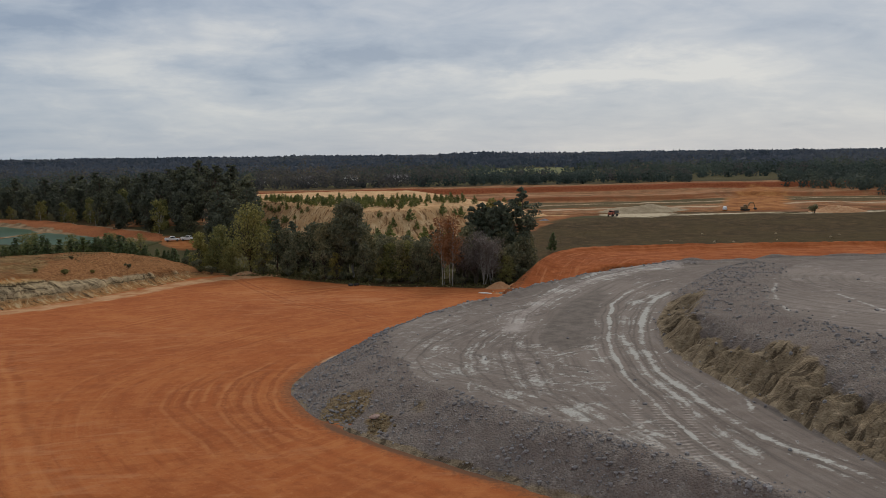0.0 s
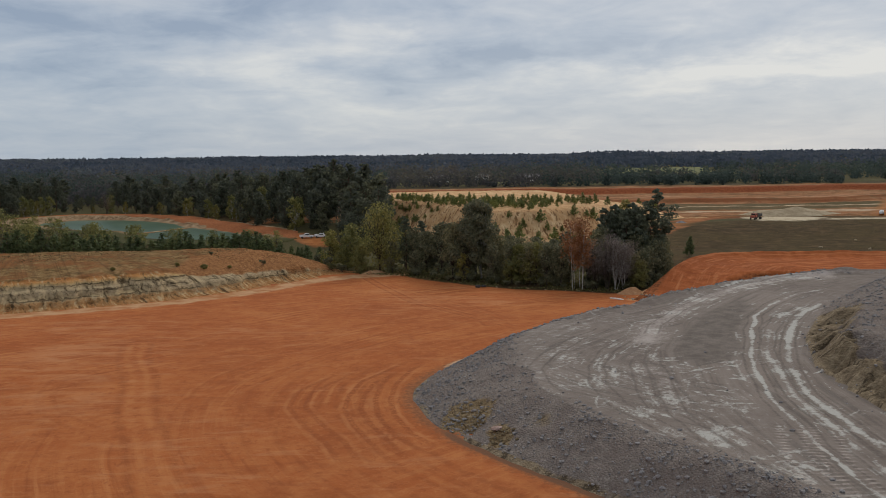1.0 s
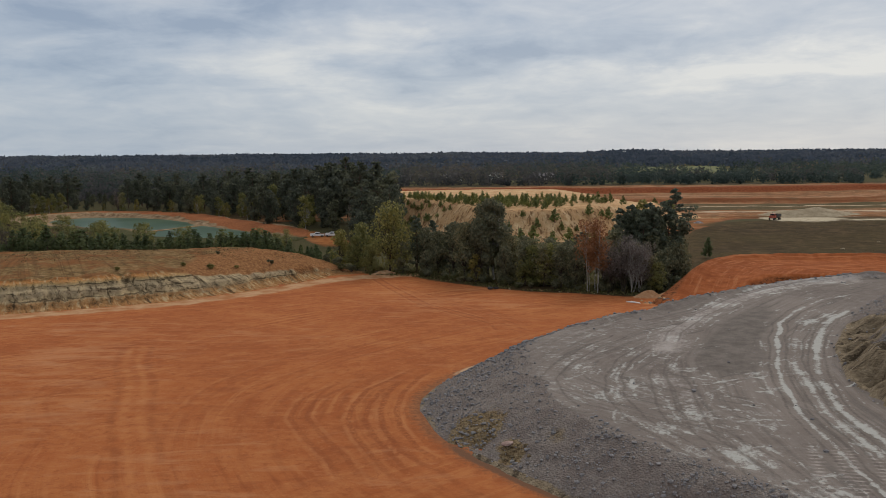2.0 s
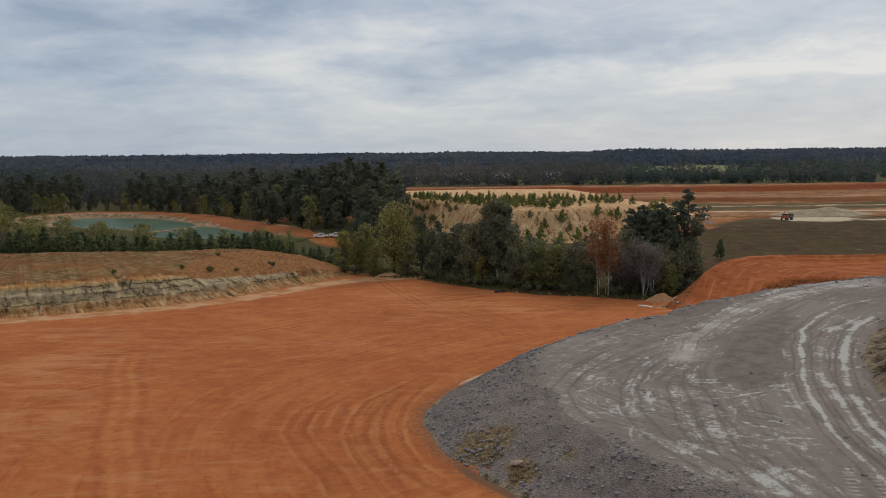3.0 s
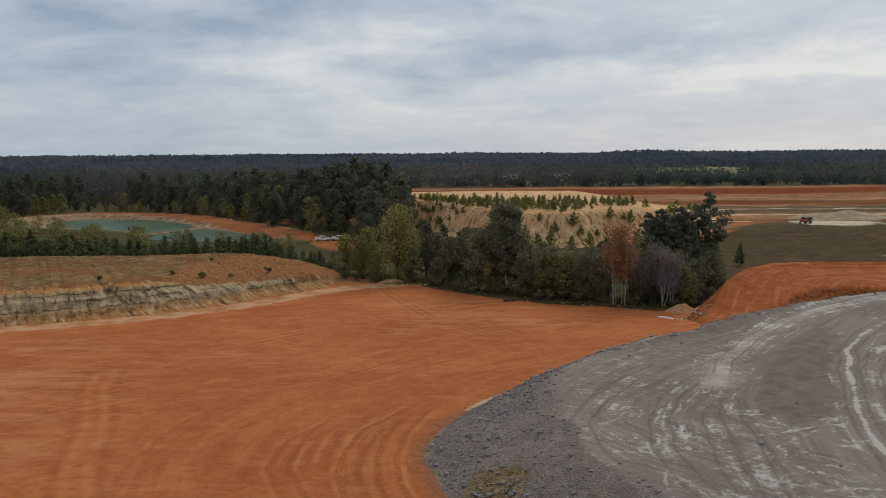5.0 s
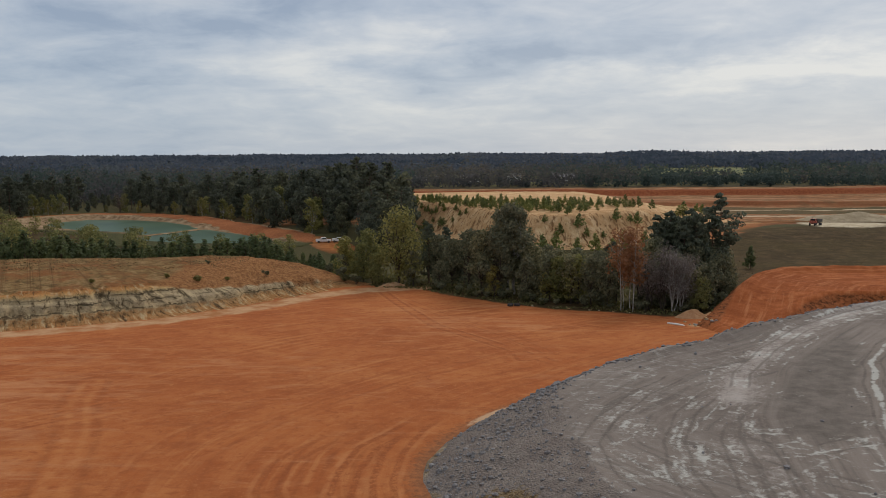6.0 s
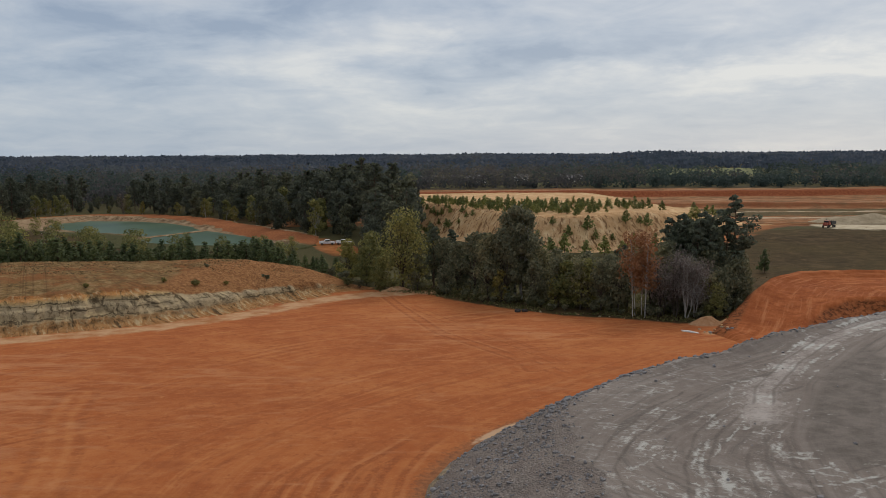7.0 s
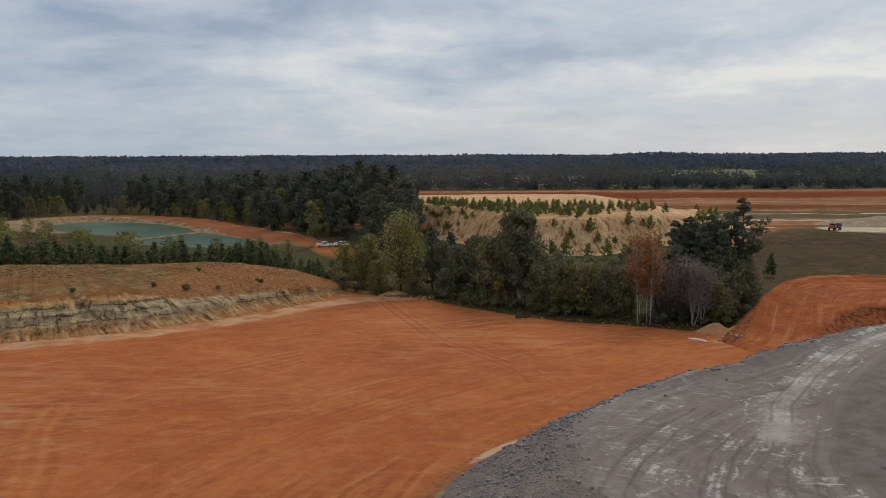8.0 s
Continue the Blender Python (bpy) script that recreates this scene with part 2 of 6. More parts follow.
def bank_z(x, y):
    d, along = area_dist(x, y, BANK_TOE)
    front, run = line_dist(x, y, BANK_TOE[:9])
    back, _ = line_dist(x, y, BANK_TOE[8:])
    rough = fbm(x, y, 3.0, 4, 31)
    gul = (0.6 - np.abs(fbm(run + 1.5 * rough, front * 0.25, 3.0, 3, 33))).clip(0, 1) * 1.6
    f = front + 1.2 * fbm(x, y, 9, 2, 35) - 2.0 * gul * ss(0.5, 3, front) * (1 - ss(11, 17, front)) + 1.3 * fbm(x, y, 1.7, 3, 36) + 0.9 * fbm(run, front * 0.2, 2.2, 2, 34)
    h = np.interp(f, [-1, 0, 1.8, 2.8, 5.0, 5.4, 7.4, 7.8, 10.2, 11, 18, 32, 60], [0, 0, 0.4, 1.5, 1.9, 3.2, 3.5, 4.7, 5.0, 5.4, 5.9, 6.9, 7.2])
    ribs = (0.5 - np.abs(fbm(run + 0.8 * rough, front * 0.10, 2.6, 3, 38))).clip(0, 1)
    knoll = np.interp(front + 1.5 * fbm(x, y, 6, 2, 39) - 2.6 * ribs, [-1, 0, 1.6, 3.2, 4.2, 5.4, 6.2, 18, 22, 42], [0, 0, 0.25, 1.1, 2.5, 3.0, 3.4, 6.6, 7.2, 7.5])
    h = h + (knoll - h) * ss(-68, -54, x + 6 * fbm(x, y, 9, 2, 40))
    h = smin(h, np.maximum(back, 0) * 0.42, 1.2) * (1 - 0.95 * ss(-34, -22, x + 2 * rough))
    h = h + (0.16 * rough + 0.35 * fbm(x, y, 8, 3, 37) * ss(10, 18, front)) * ss(0, 2, d)
    return np.where(d < 0, ground_z(x, y) + d * 0.4, ground_z(x, y) + h)


SHOULDER = [(36, 146), (45.5, 157.5), (53, 167.6), (60, 178), (67, 187), (72.5, 191.4), (80, 192), (110, 187), (232, 165)]


def shoulder(x, y):
    """How far beyond the haul road's shoulder, on the side of the grey embankment."""
    d, _ = line_dist(x, y, SHOULDER)
    px, py = np.array(SHOULDER).T
    return np.where(y < np.interp(x, px, py), d, -d) + 0.8 * fbm(x, y, 5, 2, 46)


def fill_z(x, y):
    d, _ = area_dist(x, y, FILL_EDGE)
    edge, run = line_dist(x, y, FILL_EDGE[:9])
    climb = 0.5 + 0.75 * ss(4, 40, run)
    road = -0.9 + 2.5 * ss(0, 36, run)
    wall = climb * 1.5 * np.exp(-((edge - 3.5) / 3.6) ** 2)
    h = road + wall + 0.34 * fbm(x, y, 3.4, 4, 41) * (0.3 + 0.7 * np.exp(-((edge - 2.5) / 3) ** 2)) + 0.3 * fbm(x, y, 11, 2, 43)
    low = shoulder(x, y)
    clods = np.maximum(fbm(x, y, 1.9, 3, 45), 0)
    h = h + 0.5 * np.exp(-((low + 0.6) / 1.2) ** 2) - np.clip(low * 0.55, 0, 3.4) + 0.55 * clods * (np.exp(-((edge - 2.5) / 2.0) ** 2) + ss(0, 1.5, low))
    h = smin(h, ground_z(x, y) + np.maximum(d, 0) * 0.95, 0.5)
    return np.where(d < 0, ground_z(x, y) + d * 0.5, h)


def spoil_z(x, y):
    d, _ = area_dist(x, y, SPOIL_TOE)
    front, run = line_dist(x, y, SPOIL_TOE[:11])
    gul = (0.6 - np.abs(fbm(run + 4.0 * fbm(x, y, 8, 3, 55), front * 0.16, 3.4, 4, 51))).clip(0, 1) * 1.5
    f = front + 2.0 * fbm(x, y, 16, 2, 53) - 1.7 * gul * ss(0.5, 3, front) * (1 - ss(9, 16, front))
    h = np.interp(f, [0, 1.5, 7.5, 9, 40], [0, 1.2, 9.6, 10.4, 10.8]) * (1 - 0.35 * ss(52, 84, x)) * (1 - 0.6 * ss(70, 104, x) * ss(330, 372, y))
    h = np.minimum(h, np.maximum(d, 0) * 1.2)
    return ground_z(x, y) + np.where(d < 0, d * 0.3, h + 0.12 * fbm(x, y, 3, 3, 57))


def land_z(x, y):
    """The height of whatever lies on top."""
    x, y = np.asarray(x, float), np.asarray(y, float)
    return np.maximum.reduce([ground_z(x, y), grey_z(x, y), bank_z(x, y), fill_z(x, y), spoil_z(x, y)])


# ---- mesh helpers ----
def mesh_from(name, verts, faces, mats=(), smooth=False):
    me = bpy.data.meshes.new(name)
    verts, faces = np.asarray(verts, np.float32), np.asarray(faces, np.int32)
    k = faces.shape[1]
    me.vertices.add(len(verts))
    me.vertices.foreach_set("co", verts.ravel())
    me.loops.add(faces.size)
    me.loops.foreach_set("vertex_index", faces.ravel())
    me.polygons.add(len(faces))
    me.polygons.foreach_set("loop_start", np.arange(0, faces.size, k, dtype=np.int32))
    me.polygons.foreach_set("use_smooth", np.full(len(faces), smooth))
    for m in mats:
        me.materials.append(m)
    me.update(calc_edges=True)
    me.validate()
    return me


def sheet(name, xs, ys, height, mat, fields=None, cut=True):
    """A terrain sheet over grid lines xs, ys; cut: leave out what lies well under the ground."""
    X, Y = np.meshgrid(xs, ys)
    Z = height(X, Y)
    w, n = len(xs), len(ys)
    i = np.arange(w * n).reshape(n, w)
    quads = np.stack([i[:-1, :-1], i[:-1, 1:], i[1:, 1:], i[1:, :-1]], -1).reshape(-1, 4)
    verts = np.stack([X, Y, Z], -1).reshape(-1, 3)
    keep_v = np.arange(len(verts))
    if cut:
        deep = (Z - ground_z(X, Y)).ravel() < -0.45
        quads = quads[~deep[quads].all(1)]
        keep_v, inv = np.unique(quads, return_inverse=True)
        verts, quads = verts[keep_v], inv.reshape(-1, 4)
    me = mesh_from(name, verts, quads, [mat], True)
    for key, values in (fields or (lambda x, y: {}))(verts[:, 0], verts[:, 1]).items():
        at = me.attributes.new(key, "FLOAT", "POINT")
        at.data.foreach_set("value", np.asarray(values, np.float32))
    return new(name, me)


def graded(a, b, step, lo, hi, grow):
    """Grid lines: even steps from a to b, then ever wider ones out to lo and hi."""
    mid = list(np.arange(a, b + step * 0.5, step))
    s, v, up = step, mid[-1], []
    while v < hi:
        s *= grow
        v += s
        up.append(min(v, hi))
    s, v, dn = step, mid[0], []
    while v > lo:
        s *= grow
        v -= s
        dn.append(max(v, lo))
    return np.array(dn[::-1] + mid + up)


# ---- materials ----
def material(name, rough=0.9, spec=0.25):
    m = bpy.data.materials.new(name)
    m.use_nodes = True
    nt = m.node_tree
    bsdf = nt.nodes["Principled BSDF"]
    bsdf.inputs["Roughness"].default_value = rough
    bsdf.inputs["Specular IOR Level"].default_value = spec
    return m, nt, bsdf


def place(nt):
    return node(nt, "ShaderNodeTexCoord").outputs["Object"]


def field(nt, name):
    n = nt.nodes.new("ShaderNodeAttribute")
    n.attribute_name = name
    return n.outputs["Fac"]


def bump(nt, bsdf, height, strength, distance):
    b = node(nt, "ShaderNodeBump", Strength=strength, Distance=distance, Height=height)
    nt.links.new(b.outputs[0], bsdf.inputs["Normal"])


def edge_mask(nt, name, wobble, amount=0.5, soft=0.12):
    """A zone's mask with a ragged border."""
    v = calc(nt, "ADD", field(nt, name), calc(nt, "MULTIPLY", calc(nt, "SUBTRACT", wobble, 0.5), amount))
    return ramp(nt, v, (0.5 - soft, 0.0), (0.5 + soft, 1.0))


def streaks(nt, u, v, su, sv, detail=3.0, seed=0.0):
    vec = node(nt, "ShaderNodeCombineXYZ", X=calc(nt, "MULTIPLY", field(nt, u), su), Y=calc(nt, "MULTIPLY", field(nt, v), sv), Z=seed).outputs[0]
    return noise_tex(nt, vec, 1.0, detail, 0.6)


def ground_material():
    m, nt, bsdf = material("soil", 0.97, 0.04)
    p = place(nt)
    n_big, n_mid, n_fine = noise_tex(nt, p, 0.035, 5), noise_tex(nt, p, 0.28, 5, 0.6), noise_tex(nt, p, 2.6, 5, 0.65)
    # worked red clay with long grader and wheel streaks
    red = ramp(nt, n_big, (0.32, (0.262, 0.064, 0.0141)), (0.5, (0.320, 0.085, 0.0192)), (0.66, (0.373, 0.116, 0.0296)))
    red = mix(nt, ramp(nt, n_mid, (0.42, 0.0), (0.74, 0.6)), red, (0.427, 0.150, 0.0459))
    red = mix(nt, ramp(nt, noise_tex(nt, p, 0.12, 5, 0.68, 0.7), (0.50, 0.0), (0.66, 0.6)), red, (0.228, 0.054, 0.0118))
    red = mix(nt, ramp(nt, noise_tex(nt, p, 0.07, 6, 0.72, 1.2), (0.52, 0.0), (0.66, 0.5)), red, (0.436, 0.163, 0.0518))
    s1 = streaks(nt, "arc_u", "arc_v", 0.05, 0.9, 5.0)
    s2 = streaks(nt, "run_u", "run_v", 0.045, 0.7, 5.0, 5.0)
    which = ramp(nt, noise_tex(nt, p, 0.022, 2), (0.44, 0.0), (0.56, 1.0))
    s = mix(nt, which, s1, s2)
    faint = ramp(nt, noise_tex(nt, p, 0.05, 3, 0.6), (0.38, 0.15), (0.62, 0.8))
    red = mix(nt, calc(nt, "MULTIPLY", ramp(nt, s, (0.52, 0.0), (0.66, 1.0)), faint), red, (0.456, 0.173, 0.0555))
    red = mix(nt, calc(nt, "MULTIPLY", ramp(nt, s, (0.34, 1.0), (0.46, 0.0)), faint), red, (0.218, 0.052, 0.0118))
    crumbs = node(nt, "ShaderNodeTexVoronoi", Vector=p, Scale=1.3)
    red = mix(nt, ramp(nt, crumbs.outputs["Distance"], (0.05, 0.55), (0.14, 0.0)), red, (0.456, 0.179, 0.0629))
    grit = noise_tex(nt, p, 0.8, 6, 0.72, 0.4)
    red = mix(nt, ramp(nt, grit, (0.36, 0.6), (0.46, 0.0)), red, (0.205, 0.047, 0.0105))
    red = mix(nt, ramp(nt, grit, (0.56, 0.0), (0.68, 0.55)), red, (0.46, 0.178, 0.060))
    # wheel ruts: lines at set distances from the embankment's foot and from two old tracks
    wob = calc(nt, "MULTIPLY", calc(nt, "SUBTRACT", noise_tex(nt, p, 0.16, 3), 0.5), 2.6)
    broken = ramp(nt, noise_tex(nt, p, 0.45, 4, 0.65), (0.36, 0.0), (0.58, 0.9))

    def rut(dist, at, width, gate, strength, wobble=None):
        d = calc(nt, "ABSOLUTE", calc(nt, "SUBTRACT", calc(nt, "ADD", dist, wobble) if wobble is not None else dist, at))
        line = ramp(nt, calc(nt, "DIVIDE", d, width), (0.25, 1.0), (1.0, 0.0))
        return calc(nt, "MULTIPLY", calc(nt, "MULTIPLY", line, gate), calc(nt, "MULTIPLY", broken, strength))
    dark = None
    av, gate = field(nt, "arc_v"), field(nt, "arcs")
    for at, width, strength in ((1.4, 1.3, 0.8), (5.2, 0.55, 0.9), (6.9, 0.45, 0.8), (7.6, 0.35, 0.6), (9.4, 0.5, 0.75), (11.6, 0.35, 0.6), (13.3, 0.4, 0.5), (17.2, 0.5, 0.7), (21.0, 0.4, 0.5)):
        r = rut(av, at, width, gate, strength, wob)
        dark = r if dark is None else calc(nt, "MAXIMUM", dark, r)
    for at, width, strength in ((0.95, 0.42, 1.0), (1.75, 0.3, 0.6)):
        dark = calc(nt, "MAXIMUM", dark, rut(field(nt, "track_d"), at, width, field(nt, "track_on"), strength))
    dark = calc(nt, "MULTIPLY", dark, 0.5)
    dark = calc(nt, "MAXIMUM", dark, rut(field(nt, "press_d"), 2.2, 0.7, field(nt, "press_on"), 0.5))
    red = mix(nt, dark, red, (0.160, 0.039, 0.0089))
    light = calc(nt, "MAXIMUM", rut(field(nt, "press_d"), 0.9, 0.7, field(nt, "press_on"), 0.8), rut(av, 8.4, 0.6, gate, 0.5, wob))
    light = calc(nt, "MAXIMUM", light, rut(av, 3.4, 1.2, gate, 0.45, wob))
    red = mix(nt, light, red, (0.436, 0.160, 0.0488))
    # crisp wheel pairs, and bleached, swept patches
    line = ramp(nt, calc(nt, "DIVIDE", calc(nt, "ABSOLUTE", calc(nt, "SUBTRACT", field(nt, "rut_d"), 0.95)), 0.5), (0.45, 1.0), (0.95, 0.0))
    tread = noise_tex(nt, p, 1.6, 5, 0.7)
    red = mix(nt, calc(nt, "MULTIPLY", calc(nt, "MULTIPLY", line, field(nt, "rut_on")), ramp(nt, tread, (0.38, 0.0), (0.58, 0.8))), red, (0.175, 0.041, 0.010))
    berm = ramp(nt, calc(nt, "DIVIDE", calc(nt, "ABSOLUTE", calc(nt, "SUBTRACT", field(nt, "rut_d"), 1.55)), 0.4), (0.3, 0.55), (1.0, 0.0))
    red = mix(nt, calc(nt, "MULTIPLY", calc(nt, "MULTIPLY", berm, field(nt, "rut_on")), broken), red, (0.46, 0.185, 0.068))
    sweep_v = node(nt, "ShaderNodeVectorMath", {"operation": "MULTIPLY"}, i0=p, i1=(0.11, 0.42, 1.0)).outputs[0]
    sweep = noise_tex(nt, sweep_v, 1.0, 6, 0.66, 0.7)
    bleach = calc(nt, "ADD", calc(nt, "MULTIPLY", field(nt, "wash"), 0.22), sweep)
    red = mix(nt, ramp(nt, bleach, (0.56, 0.0), (0.78, 0.6)), red, (0.475, 0.222, 0.100))
    red = mix(nt, ramp(nt, sweep, (0.34, 0.4), (0.45, 0.0)), red, (0.205, 0.050, 0.013))
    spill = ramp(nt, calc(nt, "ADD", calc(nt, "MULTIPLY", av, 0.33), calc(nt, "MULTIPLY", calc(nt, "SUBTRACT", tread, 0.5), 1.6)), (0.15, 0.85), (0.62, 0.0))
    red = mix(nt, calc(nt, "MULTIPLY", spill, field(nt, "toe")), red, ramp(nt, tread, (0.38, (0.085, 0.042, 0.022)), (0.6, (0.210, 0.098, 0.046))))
    red = mix(nt, edge_mask(nt, "sandy", tread, 0.9, 0.12), red, (0.47, 0.33, 0.20))
    red = mix(nt, edge_mask(nt, "damp", tread, 0.7, 0.12), red, (0.072, 0.052, 0.034))
    red = mix(nt, calc(nt, "MULTIPLY", n_fine, 0.3), red, (0.242, 0.060, 0.0133))
    speck = noise_tex(nt, p, 5.5, 4, 0.75)
    red = mix(nt, ramp(nt, speck, (0.30, 0.5), (0.40, 0.0)), red, (0.13, 0.036, 0.012))
    red = mix(nt, ramp(nt, speck, (0.60, 0.0), (0.72, 0.4)), red, (0.50, 0.22, 0.10))
    red = mix(nt, 0.13, red, (0.50, 0.215, 0.115))
    # other grounds
    pale = ramp(nt, n_mid, (0.35, (0.32, 0.135, 0.053)), (0.62, (0.45, 0.26, 0.135)))
    grass = ramp(nt, noise_tex(nt, p, 0.2, 7, 0.72, 0.6), (0.34, (0.034, 0.023, 0.010)), (0.5, (0.058, 0.038, 0.017)), (0.66, (0.105, 0.064, 0.030)))
    grass = mix(nt, ramp(nt, n_big, (0.4, 0.0), (0.65, 0.6)), grass, (0.070, 0.050, 0.019))
    orange = ramp(nt, n_mid, (0.35, (0.120, 0.044, 0.017)), (0.62, (0.205, 0.080, 0.033)))
    layers = noise_tex(nt, node(nt, "ShaderNodeVectorMath", {"operation": "MULTIPLY"}, i0=p, i1=(0.010, 0.05, 0.5)).outputs[0], 1.0, 4)
    orange = mix(nt, ramp(nt, layers, (0.56, 0.0), (0.64, 0.8)), orange, (0.30, 0.165, 0.085))
    orange = mix(nt, ramp(nt, layers, (0.46, 0.95), (0.53, 0.0)), orange, (0.058, 0.045, 0.020))
    orange = mix(nt, field(nt, "fresh"), orange, ramp(nt, n_mid, (0.35, (0.29, 0.095, 0.026)), (0.6, (0.38, 0.15, 0.05))))
    sand = ramp(nt, n_mid, (0.35, (0.38, 0.30, 0.19)), (0.62, (0.52, 0.43, 0.30)))
    meadow = ramp(nt, n_mid, (0.35, (0.115, 0.122, 0.052)), (0.65, (0.19, 0.185, 0.090)))
    litter = ramp(nt, n_fine, (0.3, (0.048, 0.043, 0.018)), (0.7, (0.088, 0.073, 0.032)))
    col = litter
    for name, c in (("grass", grass), ("meadow", meadow), ("orange", orange), ("sand", sand), ("red", red), ("pale", pale)):
        col = mix(nt, edge_mask(nt, name, n_mid, 0.7, 0.14), col, c)
    nt.links.new(col, bsdf.inputs["Base Color"])
    h = calc(nt, "ADD", calc(nt, "MULTIPLY", n_fine, 0.6), calc(nt, "MULTIPLY", s, 0.8))
    bump(nt, bsdf, h, 0.55, 0.16)
    return m


def gravel_material():
    m, nt, bsdf = material("crushed_grey_rock", 0.95, 0.08)
    p = place(nt)
    n_big, n_mid, n_fine = noise_tex(nt, p, 0.06, 5), noise_tex(nt, p, 0.5, 5, 0.6), noise_tex(nt, p, 3.2, 5, 0.65)
    grey = ramp(nt, n_big, (0.32, (0.147, 0.116, 0.096)), (0.55, (0.182, 0.146, 0.121)), (0.7, (0.220, 0.177, 0.147)))
    grey = mix(nt, ramp(nt, n_mid, (0.42, 0.0), (0.70, 0.5)), grey, (0.230, 0.193, 0.165))
    cell = node(nt, "ShaderNodeTexVoronoi", Vector=p, Scale=4.6)
    stone = ramp(nt, cell.outputs["Color"], (0.25, (0.147, 0.119, 0.100)), (0.6, (0.204, 0.170, 0.143)), (0.9, (0.289, 0.243, 0.206)))
    loose = ramp(nt, calc(nt, "ADD", field(nt, "loose"), calc(nt, "MULTIPLY", calc(nt, "SUBTRACT", n_mid, 0.5), 0.6)), (0.40, 0.0), (0.62, 1.0))
    patch = ramp(nt, noise_tex(nt, p, 0.35, 4, 0.6), (0.42, 0.15), (0.62, 0.75))
    slope = mix(nt, patch, ramp(nt, n_mid, (0.35, (0.136, 0.105, 0.088)), (0.60, (0.182, 0.144, 0.121)), (0.75, (0.215, 0.180, 0.142))), stone)
    grey = mix(nt, loose, grey, slope)
    # chalky wheel lanes and drag marks, broken up where traffic has scuffed them
    quiet = calc(nt, "SUBTRACT", 1.0, calc(nt, "MULTIPLY", loose, 0.85))
    s1 = streaks(nt, "way_u", "way_v", 0.05, 1.1, 5.0)
    grey = mix(nt, calc(nt, "MULTIPLY", ramp(nt, s1, (0.36, 0.55), (0.48, 0.0)), quiet), grey, (0.110, 0.093, 0.078))
    grey = mix(nt, calc(nt, "MULTIPLY", ramp(nt, s1, (0.53, 0.0), (0.66, 0.35)), quiet), grey, (0.276, 0.233, 0.199))
    scuff = noise_tex(nt, p, 1.1, 7, 0.72, 0.8)
    wide = noise_tex(nt, p, 0.22, 4, 0.62)
    dusty = calc(nt, "ADD", calc(nt, "MULTIPLY", field(nt, "dust"), 0.85), calc(nt, "ADD", calc(nt, "MULTIPLY", calc(nt, "SUBTRACT", scuff, 0.5), 1.7), calc(nt, "MULTIPLY", calc(nt, "SUBTRACT", wide, 0.5), 1.2)))
    grey = mix(nt, calc(nt, "MULTIPLY", ramp(nt, dusty, (0.36, 0.0), (0.60, 0.42), (0.95, 0.82)), quiet), grey, (0.383, 0.330, 0.289))
    grey = mix(nt, field(nt, "smooth"), grey, ramp(nt, n_mid, (0.35, (0.104, 0.087, 0.071)), (0.65, (0.167, 0.136, 0.114))))
    turn = node(nt, "ShaderNodeMapping", Vector=p, Rotation=(0.000, 0.000, 0.550)).outputs[0]
    turn = node(nt, "ShaderNodeVectorMath", {"operation": "MULTIPLY"}, i0=turn, i1=(0.6, 1.9, 1.0)).outputs[0]
    chip = noise_tex(nt, turn, 1.0, 5, 0.66, 0.9)
    chips = calc(nt, "MULTIPLY", ramp(nt, chip, (0.545, 0.0), (0.615, 1.0)), calc(nt, "MULTIPLY", field(nt, "chipped"), ramp(nt, wide, (0.42, 0.15), (0.56, 1.0))))
    drawn = calc(nt, "ADD", calc(nt, "MULTIPLY", field(nt, "mark"), 0.86), calc(nt, "ADD", calc(nt, "MULTIPLY", calc(nt, "SUBTRACT", scuff, 0.5), 2.0), calc(nt, "MULTIPLY", calc(nt, "SUBTRACT", wide, 0.5), 1.8)))
    white = calc(nt, "MAXIMUM", ramp(nt, drawn, (0.42, 0.0), (0.78, 0.85)), calc(nt, "MULTIPLY", chips, 0.55))
    grey = mix(nt, calc(nt, "MULTIPLY", white, quiet), grey, (0.416, 0.397, 0.350))
    pressed = calc(nt, "ADD", field(nt, "groove"), calc(nt, "MULTIPLY", calc(nt, "SUBTRACT", scuff, 0.5), 1.0))
    grey = mix(nt, calc(nt, "MULTIPLY", ramp(nt, pressed, (0.50, 0.0), (0.80, 0.6)), quiet), grey, (0.094, 0.076, 0.062))
    # cleat prints: short bars across the way of a tracked machine
    bars = node(nt, "ShaderNodeTexWave", {"bands": "X"}, Vector=node(nt, "ShaderNodeCombineXYZ", X=field(nt, "cleat_u"), Y=0.0, Z=0.0).outputs[0], Scale=0.42, Distortion=0.6).outputs["Fac"]
    cleats = calc(nt, "MULTIPLY", ramp(nt, bars, (0.55, 0.0), (0.75, 1.0)), calc(nt, "MULTIPLY", field(nt, "cleats"), ramp(nt, scuff, (0.40, 0.0), (0.56, 0.7))))
    grey = mix(nt, cleats, grey, (0.400, 0.340, 0.292))
    # raw clay where the foot of the bench has slumped
    tan = ramp(nt, noise_tex(nt, p, 0.8, 6, 0.7, 0.5), (0.34, (0.120, 0.086, 0.052)), (0.5, (0.205, 0.150, 0.092)), (0.66, (0.300, 0.228, 0.146)))
    tan = mix(nt, ramp(nt, n_fine, (0.5, 0.0), (0.75, 0.5)), tan, (0.160, 0.125, 0.088))
    # dark runs down the clay: gully shade painted into its colour
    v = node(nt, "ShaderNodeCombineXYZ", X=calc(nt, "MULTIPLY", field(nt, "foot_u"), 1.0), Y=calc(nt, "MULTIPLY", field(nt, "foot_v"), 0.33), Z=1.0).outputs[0]
